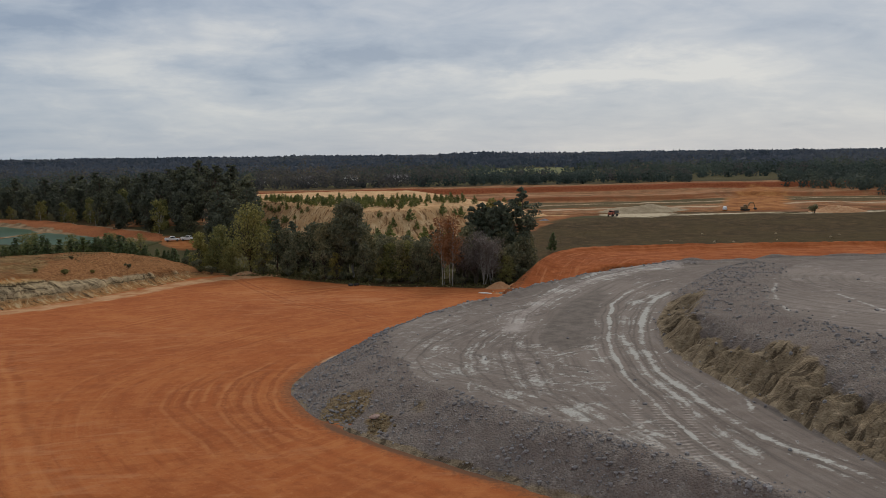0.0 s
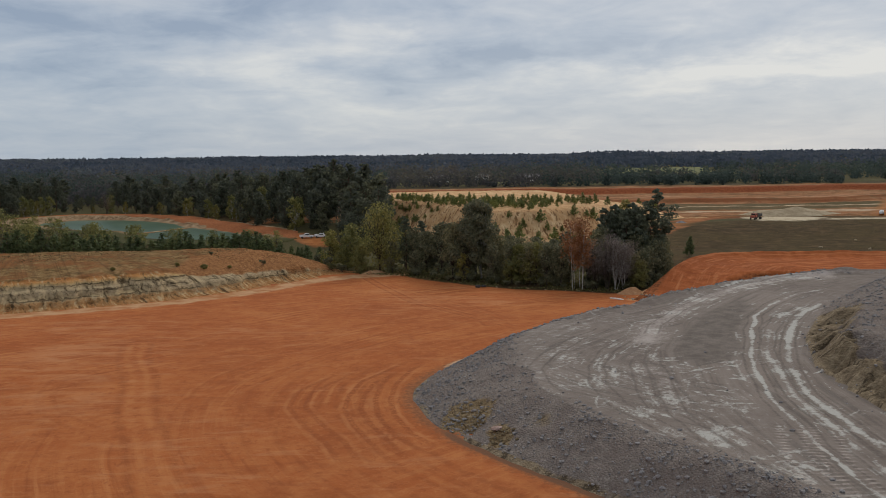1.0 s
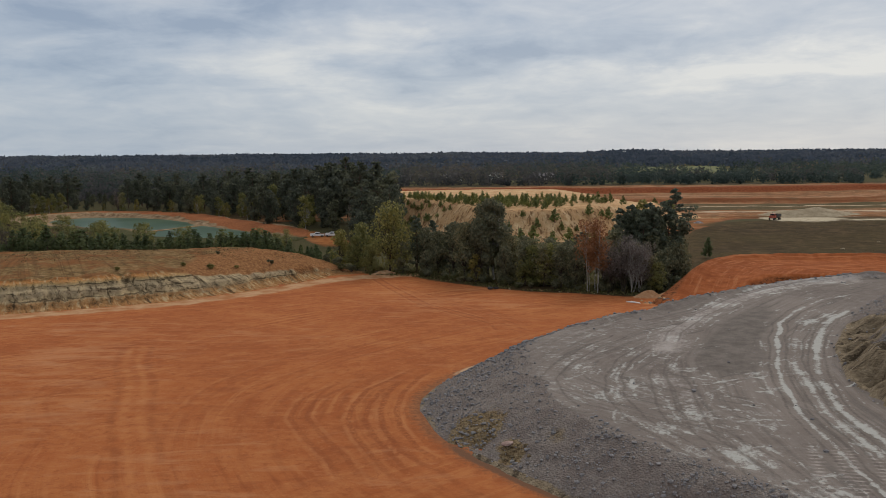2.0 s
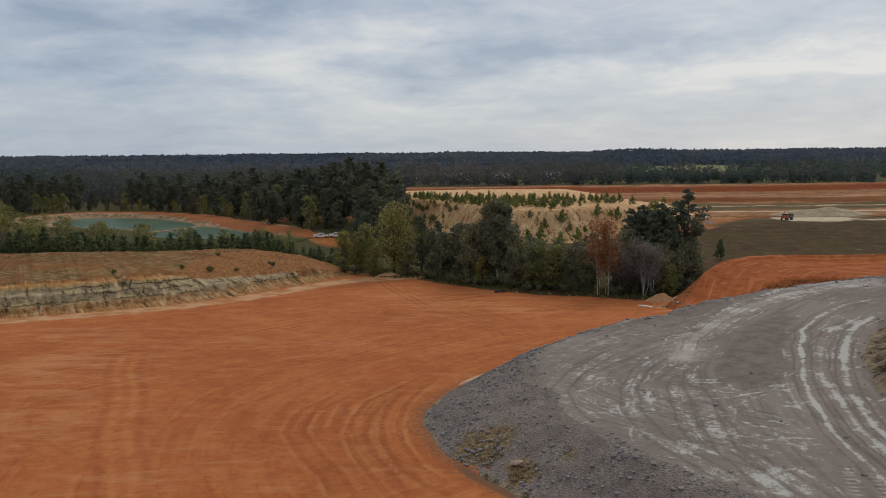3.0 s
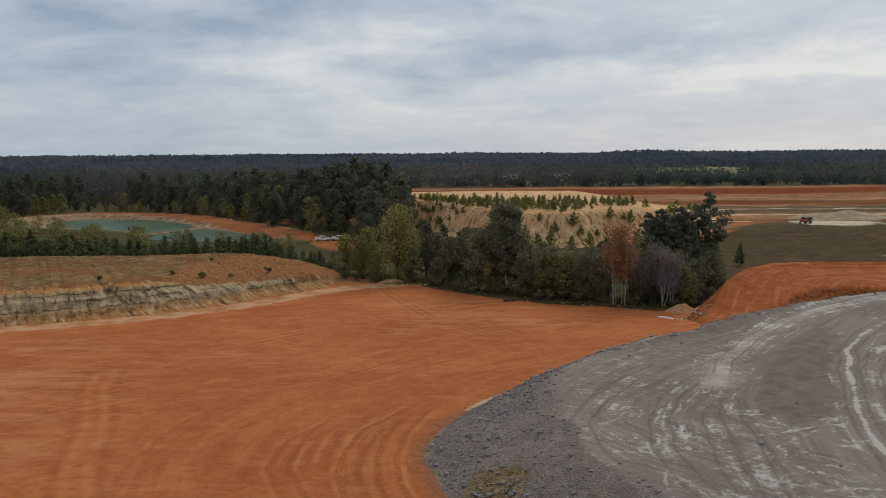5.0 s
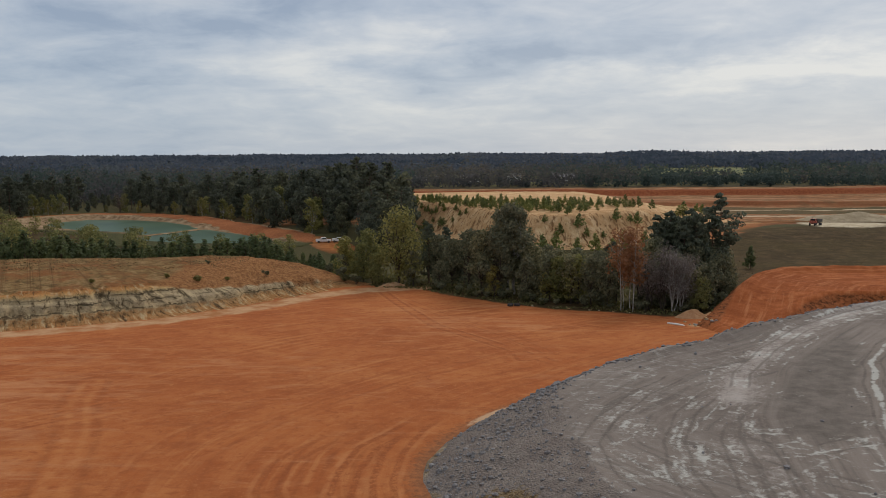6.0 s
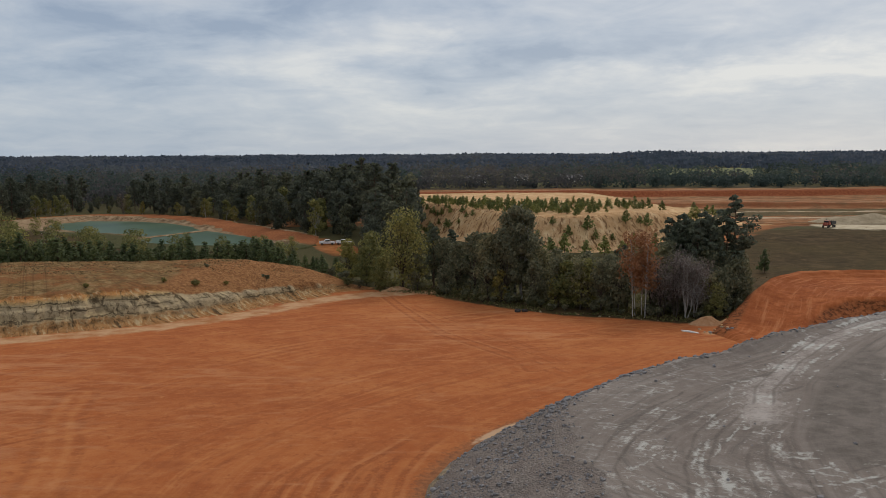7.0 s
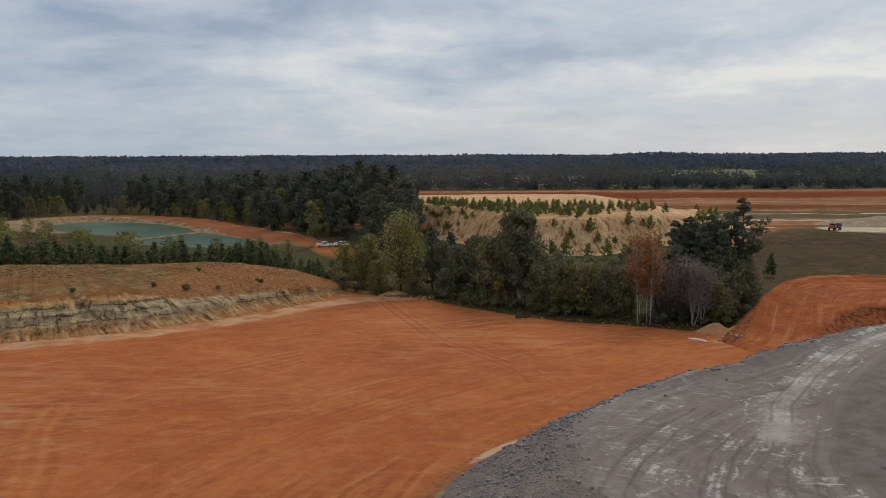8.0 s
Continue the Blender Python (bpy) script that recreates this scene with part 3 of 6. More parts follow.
    crack_shade = noise_tex(nt, v, 1.0, 5, 0.68, 0.5)
    tan = mix(nt, ramp(nt, crack_shade, (0.40, 0.9), (0.47, 0.0)), tan, (0.066, 0.047, 0.029))
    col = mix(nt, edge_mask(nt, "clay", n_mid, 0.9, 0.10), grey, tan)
    rust = ramp(nt, noise_tex(nt, p, 1.8, 6, 0.75, 0.6), (0.36, (0.066, 0.043, 0.024)), (0.48, (0.165, 0.110, 0.056)), (0.60, (0.235, 0.168, 0.092)), (0.70, (0.32, 0.250, 0.165)))
    col = mix(nt, edge_mask(nt, "rust", noise_tex(nt, p, 1.1, 4, 0.7), 1.1, 0.08), col, rust)
    nt.links.new(col, bsdf.inputs["Base Color"])
    h = calc(nt, "ADD", calc(nt, "MULTIPLY", n_fine, 0.5), calc(nt, "MULTIPLY", calc(nt, "MULTIPLY", cell.outputs["Distance"], loose), -1.2))
    h = calc(nt, "ADD", h, calc(nt, "ADD", calc(nt, "MULTIPLY", s1, 0.4), calc(nt, "MULTIPLY", scuff, 0.5)))
    bump(nt, bsdf, h, 0.7, 0.2)
    return m


def bank_material():
    m, nt, bsdf = material("layered_clay_bank", 0.97, 0.04)
    p = place(nt)
    n_big, n_mid, n_fine = noise_tex(nt, p, 0.05, 4), noise_tex(nt, p, 0.4, 5, 0.6), noise_tex(nt, p, 2.4, 5, 0.65)
    col_v = node(nt, "ShaderNodeCombineXYZ", X=calc(nt, "MULTIPLY", field(nt, "run"), 0.95), Y=calc(nt, "MULTIPLY", field(nt, "level"), 4.5), Z=2.0).outputs[0]
    rib_noise = noise_tex(nt, col_v, 1.0, 8, 0.7)
    lay_v = node(nt, "ShaderNodeCombineXYZ", X=calc(nt, "MULTIPLY", field(nt, "run"), 0.09), Y=calc(nt, "MULTIPLY", field(nt, "level"), 9.0), Z=4.0).outputs[0]
    ledge = noise_tex(nt, lay_v, 1.0, 8, 0.68)
    lay = calc(nt, "ADD", field(nt, "level"), calc(nt, "MULTIPLY", calc(nt, "SUBTRACT", rib_noise, 0.5), 0.30))
    strata = ramp(nt, lay, (0.0, (0.340, 0.150, 0.052)), (0.07, (0.385, 0.195, 0.075)), (0.22, (0.385, 0.210, 0.088)), (0.30, (0.400, 0.285, 0.155)), (0.52, (0.410, 0.310, 0.185)),
                  (0.74, (0.440, 0.325, 0.180)), (0.79, (0.520, 0.345, 0.150)), (0.86, (0.450, 0.215, 0.072)), (0.93, (0.350, 0.140, 0.044)), (1.0, (0.300, 0.120, 0.040)))
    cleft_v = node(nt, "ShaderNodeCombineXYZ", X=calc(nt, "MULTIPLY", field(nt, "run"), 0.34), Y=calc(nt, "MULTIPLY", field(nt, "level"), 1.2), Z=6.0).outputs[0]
    cleft_shade = noise_tex(nt, cleft_v, 1.0, 7, 0.72, 0.5)
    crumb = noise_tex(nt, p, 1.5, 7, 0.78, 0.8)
    # dark rib and cleft streaks: shade of the crevices put into the colour
    strata = mix(nt, ramp(nt, rib_noise, (0.36, 0.9), (0.46, 0.0)), strata, (0.080, 0.050, 0.025))
    strata = mix(nt, ramp(nt, cleft_shade, (0.38, 0.85), (0.45, 0.0)), strata, (0.055, 0.036, 0.020))
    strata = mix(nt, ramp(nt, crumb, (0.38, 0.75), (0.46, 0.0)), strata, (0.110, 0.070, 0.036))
    strata = mix(nt, ramp(nt, rib_noise, (0.52, 0.0), (0.62, 0.7)), strata, (0.560, 0.420, 0.230))
    strata = mix(nt, ramp(nt, crumb, (0.57, 0.0), (0.66, 0.6)), strata, (0.520, 0.380, 0.220))
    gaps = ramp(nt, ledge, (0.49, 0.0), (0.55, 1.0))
    sag = calc(nt, "ADD", field(nt, "level"), calc(nt, "ADD", calc(nt, "MULTIPLY", calc(nt, "SUBTRACT", rib_noise, 0.5), 0.24), calc(nt, "MULTIPLY", calc(nt, "SUBTRACT", crumb, 0.5), 0.16)))
    # shade under three ledges, drawn in as broken dark lines
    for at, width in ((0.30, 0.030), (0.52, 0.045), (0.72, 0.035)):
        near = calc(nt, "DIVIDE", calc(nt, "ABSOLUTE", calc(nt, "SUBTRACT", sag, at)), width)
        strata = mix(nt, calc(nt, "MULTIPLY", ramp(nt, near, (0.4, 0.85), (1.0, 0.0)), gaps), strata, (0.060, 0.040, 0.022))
    shale = ramp(nt, n_fine, (0.3, (0.150, 0.115, 0.072)), (0.7, (0.300, 0.240, 0.155)))
    strata = mix(nt, edge_mask(nt, "shale", n_mid, 0.8, 0.15), strata, shale)
    top = ramp(nt, noise_tex(nt, p, 0.5, 7, 0.72, 0.5), (0.34, (0.105, 0.062, 0.026)), (0.5, (0.230, 0.135, 0.055)), (0.64, (0.350, 0.225, 0.105)))
    top = mix(nt, ramp(nt, noise_tex(nt, p, 0.13, 4, 0.6), (0.46, 0.0), (0.60, 0.8)), top, (0.255, 0.100, 0.036))
    top = mix(nt, ramp(nt, rib_noise, (0.40, 0.55), (0.50, 0.0)), top, (0.12, 0.06, 0.024))
    top = mix(nt, ramp(nt, noise_tex(nt, p, 0.9, 4, 0.65), (0.55, 0.0), (0.68, 0.6)), top, (0.075, 0.07, 0.032))
    ribs = ramp(nt, crumb, (0.36, (0.125, 0.056, 0.024)), (0.50, (0.285, 0.125, 0.048)), (0.64, (0.400, 0.210, 0.092)))
    top = mix(nt, edge_mask(nt, "hump", n_mid, 0.7, 0.15), top, ribs)
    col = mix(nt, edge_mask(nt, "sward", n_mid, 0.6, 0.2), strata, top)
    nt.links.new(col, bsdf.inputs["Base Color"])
    bump(nt, bsdf, calc(nt, "ADD", calc(nt, "ADD", n_fine, n_mid), crumb), 1.0, 0.35)
    return m


def earth_material(name, dark, mid, light, scale=0.35, marks=None, runnel_shade=None):
    m, nt, bsdf = material(name, 0.97, 0.04)
    p = place(nt)
    n_big, n_mid, n_fine = noise_tex(nt, p, 0.07, 4), noise_tex(nt, p, scale, 5, 0.62), noise_tex(nt, p, 2.4, 5, 0.65)
    col = ramp(nt, n_mid, (0.32, dark), (0.5, mid), (0.68, light))
    col = mix(nt, ramp(nt, n_big, (0.42, 0.0), (0.62, 0.6)), col, dark)
    col = mix(nt, ramp(nt, n_fine, (0.5, 0.0), (0.8, 0.45)), col, light)
    # dark streaks down the face: shade of the rain gullies, laid in as colour
    if runnel_shade:
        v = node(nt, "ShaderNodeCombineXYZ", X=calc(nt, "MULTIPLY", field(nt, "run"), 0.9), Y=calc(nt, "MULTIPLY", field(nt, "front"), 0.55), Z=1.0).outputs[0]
        crack_shade = noise_tex(nt, v, 1.0, 6, 0.68, 0.5)
        col = mix(nt, calc(nt, "MULTIPLY", ramp(nt, crack_shade, (0.42, 0.9), (0.475, 0.0)), field(nt, "face")), col, runnel_shade)
    if marks:
        s = streaks(nt, "way_u", "way_v", 0.05, 0.8)
        col = mix(nt, ramp(nt, s, (0.52, 0.0), (0.66, 0.6)), col, marks)
        col = mix(nt, ramp(nt, s, (0.36, 0.35), (0.46, 0.0)), col, dark)
        lump = ramp(nt, noise_tex(nt, p, 1.1, 5, 0.72, 0.6), (0.40, (0.085, 0.030, 0.012)), (0.50, (0.215, 0.070, 0.025)), (0.64, (0.310, 0.100, 0.036)))
        col = mix(nt, edge_mask(nt, "clods", n_mid, 0.7, 0.2), col, lump)
    nt.links.new(col, bsdf.inputs["Base Color"])
    bump(nt, bsdf, calc(nt, "ADD", n_fine, n_mid), 0.7, 0.25)
    return m


def leaf_material(name, *colours, through=0.25, by_tree=False):
    m, nt, bsdf = material(name, 0.75, 0.2)
    r = node(nt, "ShaderNodeNewGeometry").outputs["Random Per Island"]
    o = node(nt, "ShaderNodeObjectInfo").outputs["Random"]
    if by_tree:
        r = calc(nt, "ADD", calc(nt, "MULTIPLY", field(nt, "tree"), 0.8), calc(nt, "MULTIPLY", r, 0.2))
        o = field(nt, "tree")
    k = len(colours) - 1
    col = ramp(nt, r, *[(i / k, c) for i, c in enumerate(colours)])
    tint = ramp(nt, o, (0.0, (0.72, 0.74, 0.70)), (0.5, (1.0, 1.0, 1.0)), (1.0, (1.25, 1.16, 0.98)))
    col = mix(nt, 1.0, col, tint, "MULTIPLY")
    nt.links.new(col, bsdf.inputs["Base Color"])
    soft = node(nt, "ShaderNodeBsdfTranslucent", Color=col)
    both = node(nt, "ShaderNodeMixShader", Fac=through, i1=bsdf.outputs[0], i2=soft.outputs[0])
    nt.links.new(both.outputs[0], nt.nodes["Material Output"].inputs[0])
    return m


def bark_material(name, dark, light, scale=1.5):
    m, nt, bsdf = material(name, 0.9, 0.2)
    v = node(nt, "ShaderNodeVectorMath", {"operation": "MULTIPLY"}, i0=place(nt), i1=(3.0, 3.0, 0.8)).outputs[0]
    n = noise_tex(nt, v, scale, 5, 0.6)
    nt.links.new(ramp(nt, n, (0.35, dark), (0.65, light)), bsdf.inputs["Base Color"])
    bump(nt, bsdf, n, 0.5, 0.05)
    return m


def paint_material(name, col, rough=0.4, metal=0.0):
    m, nt, bsdf = material(name, rough, 0.4)
    n = noise_tex(nt, place(nt), 1.7, 5, 0.6)
    dusty = mix(nt, ramp(nt, n, (0.45, 0.0), (0.75, 0.35)), col, (0.35, 0.24, 0.16))
    nt.links.new(dusty, bsdf.inputs["Base Color"])
    bsdf.inputs["Metallic"].default_value = metal
    return m


def water_material():
    m, nt, bsdf = material("green_pond_water", 0.30, 0.012)
    p = place(nt)
    n = noise_tex(nt, p, 0.03, 4)
    nt.links.new(ramp(nt, n, (0.35, (0.034, 0.068, 0.040)), (0.6, (0.062, 0.100, 0.060))), bsdf.inputs["Base Color"])
    bump(nt, bsdf, noise_tex(nt, p, 0.8, 3), 0.12, 0.1)
    return m


SOIL, GRAVEL, BANK = ground_material(), gravel_material(), bank_material()
FILL = earth_material("red_fill_clay", (0.210, 0.054, 0.016), (0.305, 0.086, 0.026), (0.385, 0.128, 0.046), 0.4, (0.44, 0.170, 0.070))
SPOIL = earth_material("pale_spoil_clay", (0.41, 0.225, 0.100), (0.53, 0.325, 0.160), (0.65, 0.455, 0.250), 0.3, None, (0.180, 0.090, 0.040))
SAND = earth_material("pale_sand", (0.24, 0.182, 0.112), (0.33, 0.258, 0.165), (0.42, 0.335, 0.222))
DUST = earth_material("heaped_clay", (0.30, 0.14, 0.065), (0.42, 0.235, 0.12), (0.52, 0.33, 0.19), 0.8)
ROCK = earth_material("broken_grey_rock", (0.175, 0.160, 0.152), (0.230, 0.212, 0.202), (0.31, 0.288, 0.275), 1.2)
PINK = earth_material("pinkish_rock", (0.26, 0.165, 0.130), (0.36, 0.245, 0.200), (0.46, 0.345, 0.29), 1.4)
CLOD = earth_material("brown_clods", (0.095, 0.068, 0.040), (0.165, 0.122, 0.070), (0.255, 0.200, 0.125), 1.5)
WATER = water_material()
LEAF_PINE = leaf_material("pine_needles", (0.068, 0.078, 0.057), (0.112, 0.125, 0.085), (0.175, 0.185, 0.118), through=0.4)
LEAF_DARK = leaf_material("dark_oak_leaves", (0.094, 0.095, 0.060), (0.159, 0.155, 0.090), (0.250, 0.225, 0.127), through=0.4)
LEAF_WOOD = leaf_material("woodland_needles", (0.058, 0.065, 0.050), (0.092, 0.100, 0.070), (0.145, 0.148, 0.096), through=0.4)
LEAF_OLIVE = leaf_material("olive_autumn_leaves", (0.118, 0.116, 0.043), (0.197, 0.188, 0.065), (0.301, 0.267, 0.094), through=0.4)
LEAF_YELLOW = leaf_material("yellowing_leaves", (0.130, 0.118, 0.040), (0.215, 0.186, 0.060), (0.310, 0.250, 0.085), through=0.45)
LEAF_RUST = leaf_material("rusty_leaves", (0.270, 0.109, 0.049), (0.406, 0.180, 0.086), (0.541, 0.277, 0.147), through=0.45)
LEAF_TWIG = leaf_material("bare_twigs", (0.135, 0.108, 0.098), (0.207, 0.168, 0.154), (0.287, 0.243, 0.218), through=0.45)
LEAF_YOUNG = leaf_material("young_pine_needles", (0.060, 0.076, 0.034), (0.101, 0.124, 0.053), (0.155, 0.178, 0.075), through=0.45)
LEAF_WEED = leaf_material("weeds", (0.072, 0.075, 0.029), (0.116, 0.110, 0.042), (0.198, 0.160, 0.072), through=0.45)
LEAF_FAR = leaf_material("distant_woods", (0.050, 0.059, 0.059), (0.066, 0.070, 0.071), (0.092, 0.083, 0.085), (0.085, 0.087, 0.071), (0.109, 0.094, 0.092), (0.164, 0.149, 0.082), through=0.5, by_tree=True)
# blue distance haze is mixed into these leaf colours
LEAF_FAR_HAZED = leaf_material("farthest_woods", (0.058, 0.078, 0.106), (0.073, 0.090, 0.120), (0.086, 0.098, 0.124), (0.083, 0.105, 0.127), through=0.5, by_tree=True)
LEAF_FAR_PINE = leaf_material("distant_pines", (0.045, 0.062, 0.058), (0.060, 0.080, 0.070), (0.080, 0.099, 0.077), through=0.5, by_tree=True)
LEAF_DRY = leaf_material("dry_grass_blades", (.080, .056, .022), (.130, .090, .038), (.21, .15, .070), through=0.3)
LEAF_BROWN = leaf_material("brown_field_grass", (.048, .034, .017), (.078, .055, .027), (.120, .086, .044), through=0.3)
LEAF_BRIGHT = leaf_material("bright_young_needles", (.115, .135, .042), (.185, .205, .066), (.26, .265, .095), through=0.45)
BARK = bark_material("grey_brown_bark", (0.035, 0.026, 0.02), (0.10, 0.078, 0.06))
BARK_PINE = bark_material("pine_bark", (0.05, 0.032, 0.022), (0.15, 0.10, 0.07))
BARK_PALE = bark_material("pale_smooth_bark", (0.22, 0.20, 0.175), (0.46, 0.43, 0.38))


# ---- the ground and the earthworks ----
RUTS = [[(-3, 118), (-7.3, 109.4), (-9.5, 105.8), (-10.5, 99.2), (-10.5, 93.3), (-8.9, 87.4), (-6.5, 81.4), (-4, 75)], [(-2, 118), (-4.9, 111.9), (-6.7, 104.5), (-7.1, 97.1), (-6.3, 90.6), (-4, 83.5), (0, 77)],
        [(-12, 111), (-15.9, 104.7), (-17.5, 100.4), (-17.3, 94.4), (-14.4, 87.4), (-11.2, 81.4), (-8, 72)], [(-22.9, 124), (-29.7, 109.9), (-31.1, 102.8), (-29.5, 94.6), (-28, 86)],
        [(-31, 98), (-23.1, 109.7), (-16.2, 122.2), (-8.9, 132.3), (-0.3, 140.6), (9.7, 153)], [(-40, 122), (-52.4, 109.1), (-50.8, 101), (-47.7, 94.9), (-43.3, 90.4), (-36, 84)],
        [(7.8, 155.6), (9.2, 145.1), (13.4, 149.5)], [(-24, 176), (-16, 172), (-18, 162), (-30, 160)], [(8, 130), (16, 142), (27, 154), (36, 164)], [(-19.7, 219), (-14.8, 203), (-4.9, 173.4), (5.8, 155.7), (15, 140)]]
TRACKS = [[(-19.7, 219), (-14.9, 209.2), (-2.3, 181.7), (7.0, 165.1), (13.2, 150)], ]
PRESSED = [[(-49.5, 132), (-46.5, 121), (-41.3, 109.3), (-36.6, 94.1), (-31.5, 82.4), (-26.7, 70.2), (-20, 55)]]


def along_line(x, y, pts, width, end=4.0):
    d, run = line_dist(x, y, pts)
    total = sum(math.dist(a, b) for a, b in zip(pts[:-1], pts[1:]))
    return np.exp(-(d / width) ** 2) * ss(0, end, run) * (1 - ss(total - end, total, run)), d, run


def ground_fields(x, y):
    soft = lambda d, w: np.clip(0.5 + d / w, 0, 1)
    g, arc = area_dist(x, y, GREY_TOE)
    s, _ = line_dist(x, y, STRIP)
    pad = [(-170, 160), (-110, 174), (-82, 184), (-66, 196), (-56, 210), (-40, 224), (-22, 226), (-10, 221), (-5.5, 212), (4, 203), (10.5, 197),
           (18.6, 191), (28.6, 188), (37.3, 183), (45, 180), (60, 190), (120, 160), (170, 60), (170, -400), (-600, -400), (-600, 100)]
    red = soft(area_dist(x, y, pad)[0], 5)
    field_g = [(52, 186), (66, 216), (76, 227), (90, 231), (120, 228), (180, 216), (330, 190), (420, 330), (330, 352), (240, 362), (160, 371),
               (128, 360), (108, 352), (92, 330), (78, 300), (60, 262), (52, 230)]
    grass = soft(area_dist(x, y, field_g)[0], 8)
    grass = np.maximum(grass, 0.8 * ss(-60, -80, x) * ss(246, 262, y) * (1 - ss(430, 450, y)))
    grass = np.maximum(grass, soft(6 - np.abs(area_dist(x, y, pad)[0] + 5), 6) * (x > -20) * (x < 60) * (y > 150) * 0.9)
    pit = [(-70, 400), (-60, 585), (40, 600), (160, 600), (420, 640), (620, 560), (560, 300), (420, 320), (330, 352), (160, 371), (112, 372), (95, 445), (20, 455)]
    orange = soft(area_dist(x, y, pit)[0], 14)
    road, _ = line_dist(x, y, POND_ROAD)
    shore = np.maximum(area_dist(x, y, POND_A)[0], area_dist(x, y, POND_B)[0])
    dirt, _ = line_dist(x, y, [(84, 322), (100, 345), (114, 366), (132, 398), (150, 432)])
    orange = np.maximum.reduce([orange, soft(6.5 - road, 3), soft(6.5 - dirt, 3), soft(7 + shore, 5) * 0.85])
    yard, _ = line_dist(x, y, [(-60, 306), (-30, 300)])
    sand = np.maximum.reduce([soft(13 - np.hypot((x - 154) * 0.8, (y - 372) * 0.7), 10), soft(30 - np.hypot((x - 30) * 0.45, y - 468), 16),
                              soft(2.4 - np.abs(shore + 3.2), 2.5) * 0.40 * (fbm(x, y, 14, 2, 66) > 0), soft(5 - line_dist(x, y, [(170, 366), (260, 352), (420, 330)])[0], 6) * 0.75])
    fresh = np.clip(1.3 * np.exp(-((x - 300) / 30) ** 2 - ((y - 510) / 90) ** 2) + np.clip(1.6 - road / 5, 0, 1) + np.clip(1.4 - dirt / 4, 0, 1) * 0.7, 0, 1) * 0.9
    step = y + 14 * fbm(x, y * 0, 90, 2, 8)
    bare = ss(500, 508, step) * (1 - ss(528, 536, step)) + ss(556, 562, step) * (1 - ss(588, 600, step))
    fresh = np.maximum(fresh, bare * ss(-80, -40, x) * (0.55 + 0.5 * fbm(x, y, 40, 2, 94)))
    pale = np.clip(1.0 - s / 6.0, 0, 1)
    pale = np.maximum(pale, 0.8 * np.exp(-((x + 14) / 9) ** 2 - ((y - 221) / 4) ** 2))
    pale = np.maximum(pale, 0.62 * np.exp(-((x - 42) / 3.2) ** 2 - ((y - 173.0) / 2.2) ** 2))
    meadow = np.maximum(soft(30 - np.hypot(x - 0.2165 * y, (y - 1080) * 0.21), 10), soft(32 - np.hypot(x - 0.293 * y, (y - 1130) * 0.2), 10))
    park = ss(-110, -70, x) * (1 - ss(330, 420, x)) * ss(606, 625, y) * (1 - ss(1250, 1400, y))
    meadow = np.maximum(meadow, park * (0.34 + 0.5 * fbm(x, y, 60, 3, 92)))
    sand = np.maximum(sand, 0.62 * soft(22 - np.hypot(x + 0.41 * y, (y - 840) * 0.24), 14))
    g_out = -g
    arcs = ss(50, 66, y) * (1 - ss(104, 122, y)) * (1 - ss(22, 34, g_out)) * ss(0.2, 1.0, g_out + 0.6)
    track_d, track_run = line_dist(x, y, TRACKS[0])
    press_d, press_run = line_dist(x, y, PRESSED[0])
    rut_d, rut_on = np.full(np.shape(x), 9.0), np.zeros(np.shape(x))
    for pts, strength in zip(RUTS, (1.0, 1.0, 0.75, 0.4, 0.4, 0.35, 0.8, 0.35, 0.5, 1.0)):
        d, run = line_dist(x, y, pts)
        total = sum(math.dist(a, b) for a, b in zip(pts[:-1], pts[1:]))
        rut_on = np.where(d < rut_d, strength * ss(0, 8, run) * (1 - ss(total - 8, total, run)), rut_on)
        rut_d = np.minimum(rut_d, d)
    wash = 0.9 * np.exp(-((x + 57) / 13) ** 2 - ((y - 126) / 14) ** 2) + 0.7 * np.exp(-((x + 49) / 10) ** 2 - ((y - 98) / 9) ** 2) + 0.7 * np.exp(-((x + 66) / 16) ** 2 - ((y - 150) / 6) ** 2) + 0.8 * np.exp(-((x + 30) / 9) ** 2 - ((y - 141) / 5) ** 2)
    wash = wash + 0.6 * np.exp(-((x - 4) / 22) ** 2 - ((y - 178) / 16) ** 2) + 0.4 * np.exp(-((x + 26) / 10) ** 2 - ((y - 78) / 8) ** 2)
    rut = np.zeros(np.shape(x))
    for t in TRACKS:
        _, d, run = along_line(x, y, t, 0.4)
        rut = np.maximum(rut, np.exp(-((np.abs(d - 1.1)) / 0.5) ** 2) * ss(0, 5, run) * 0.9 * (0.75 + 0.5 * fbm(x, y, 2.5, 2, 61)))
    c, sn = math.cos(math.radians(43)), math.sin(math.radians(43))
    return dict(red=red, pale=pale, grass=grass, orange=orange, sand=sand, meadow=meadow, fresh=fresh, rut=np.clip(rut, 0, 0.9), arcs=arcs, track_d=np.minimum(track_d, 9), track_on=ss(0, 6, track_run) * (track_d < 4), press_d=np.minimum(press_d, 9), press_on=(press_d < 5) * 1.0, rut_d=rut_d, rut_on=rut_on, wash=wash, toe=ss(-2, 0.2, g_out) * (g_out < 4), sandy=0.9 * np.exp(-(np.abs(g_out - 0.5) / 0.8) ** 2) * np.exp(-((y - 116.8) / 4.5) ** 2) * (x < 20), damp=0.95 * np.exp(-((g_out - 0.3) / 0.7) ** 2) * (1 - ss(82, 88, y)) * ss(60, 66, y),
                arc_u=arc, arc_v=-g, run_u=x * c + y * sn, run_v=-x * sn + y * c)


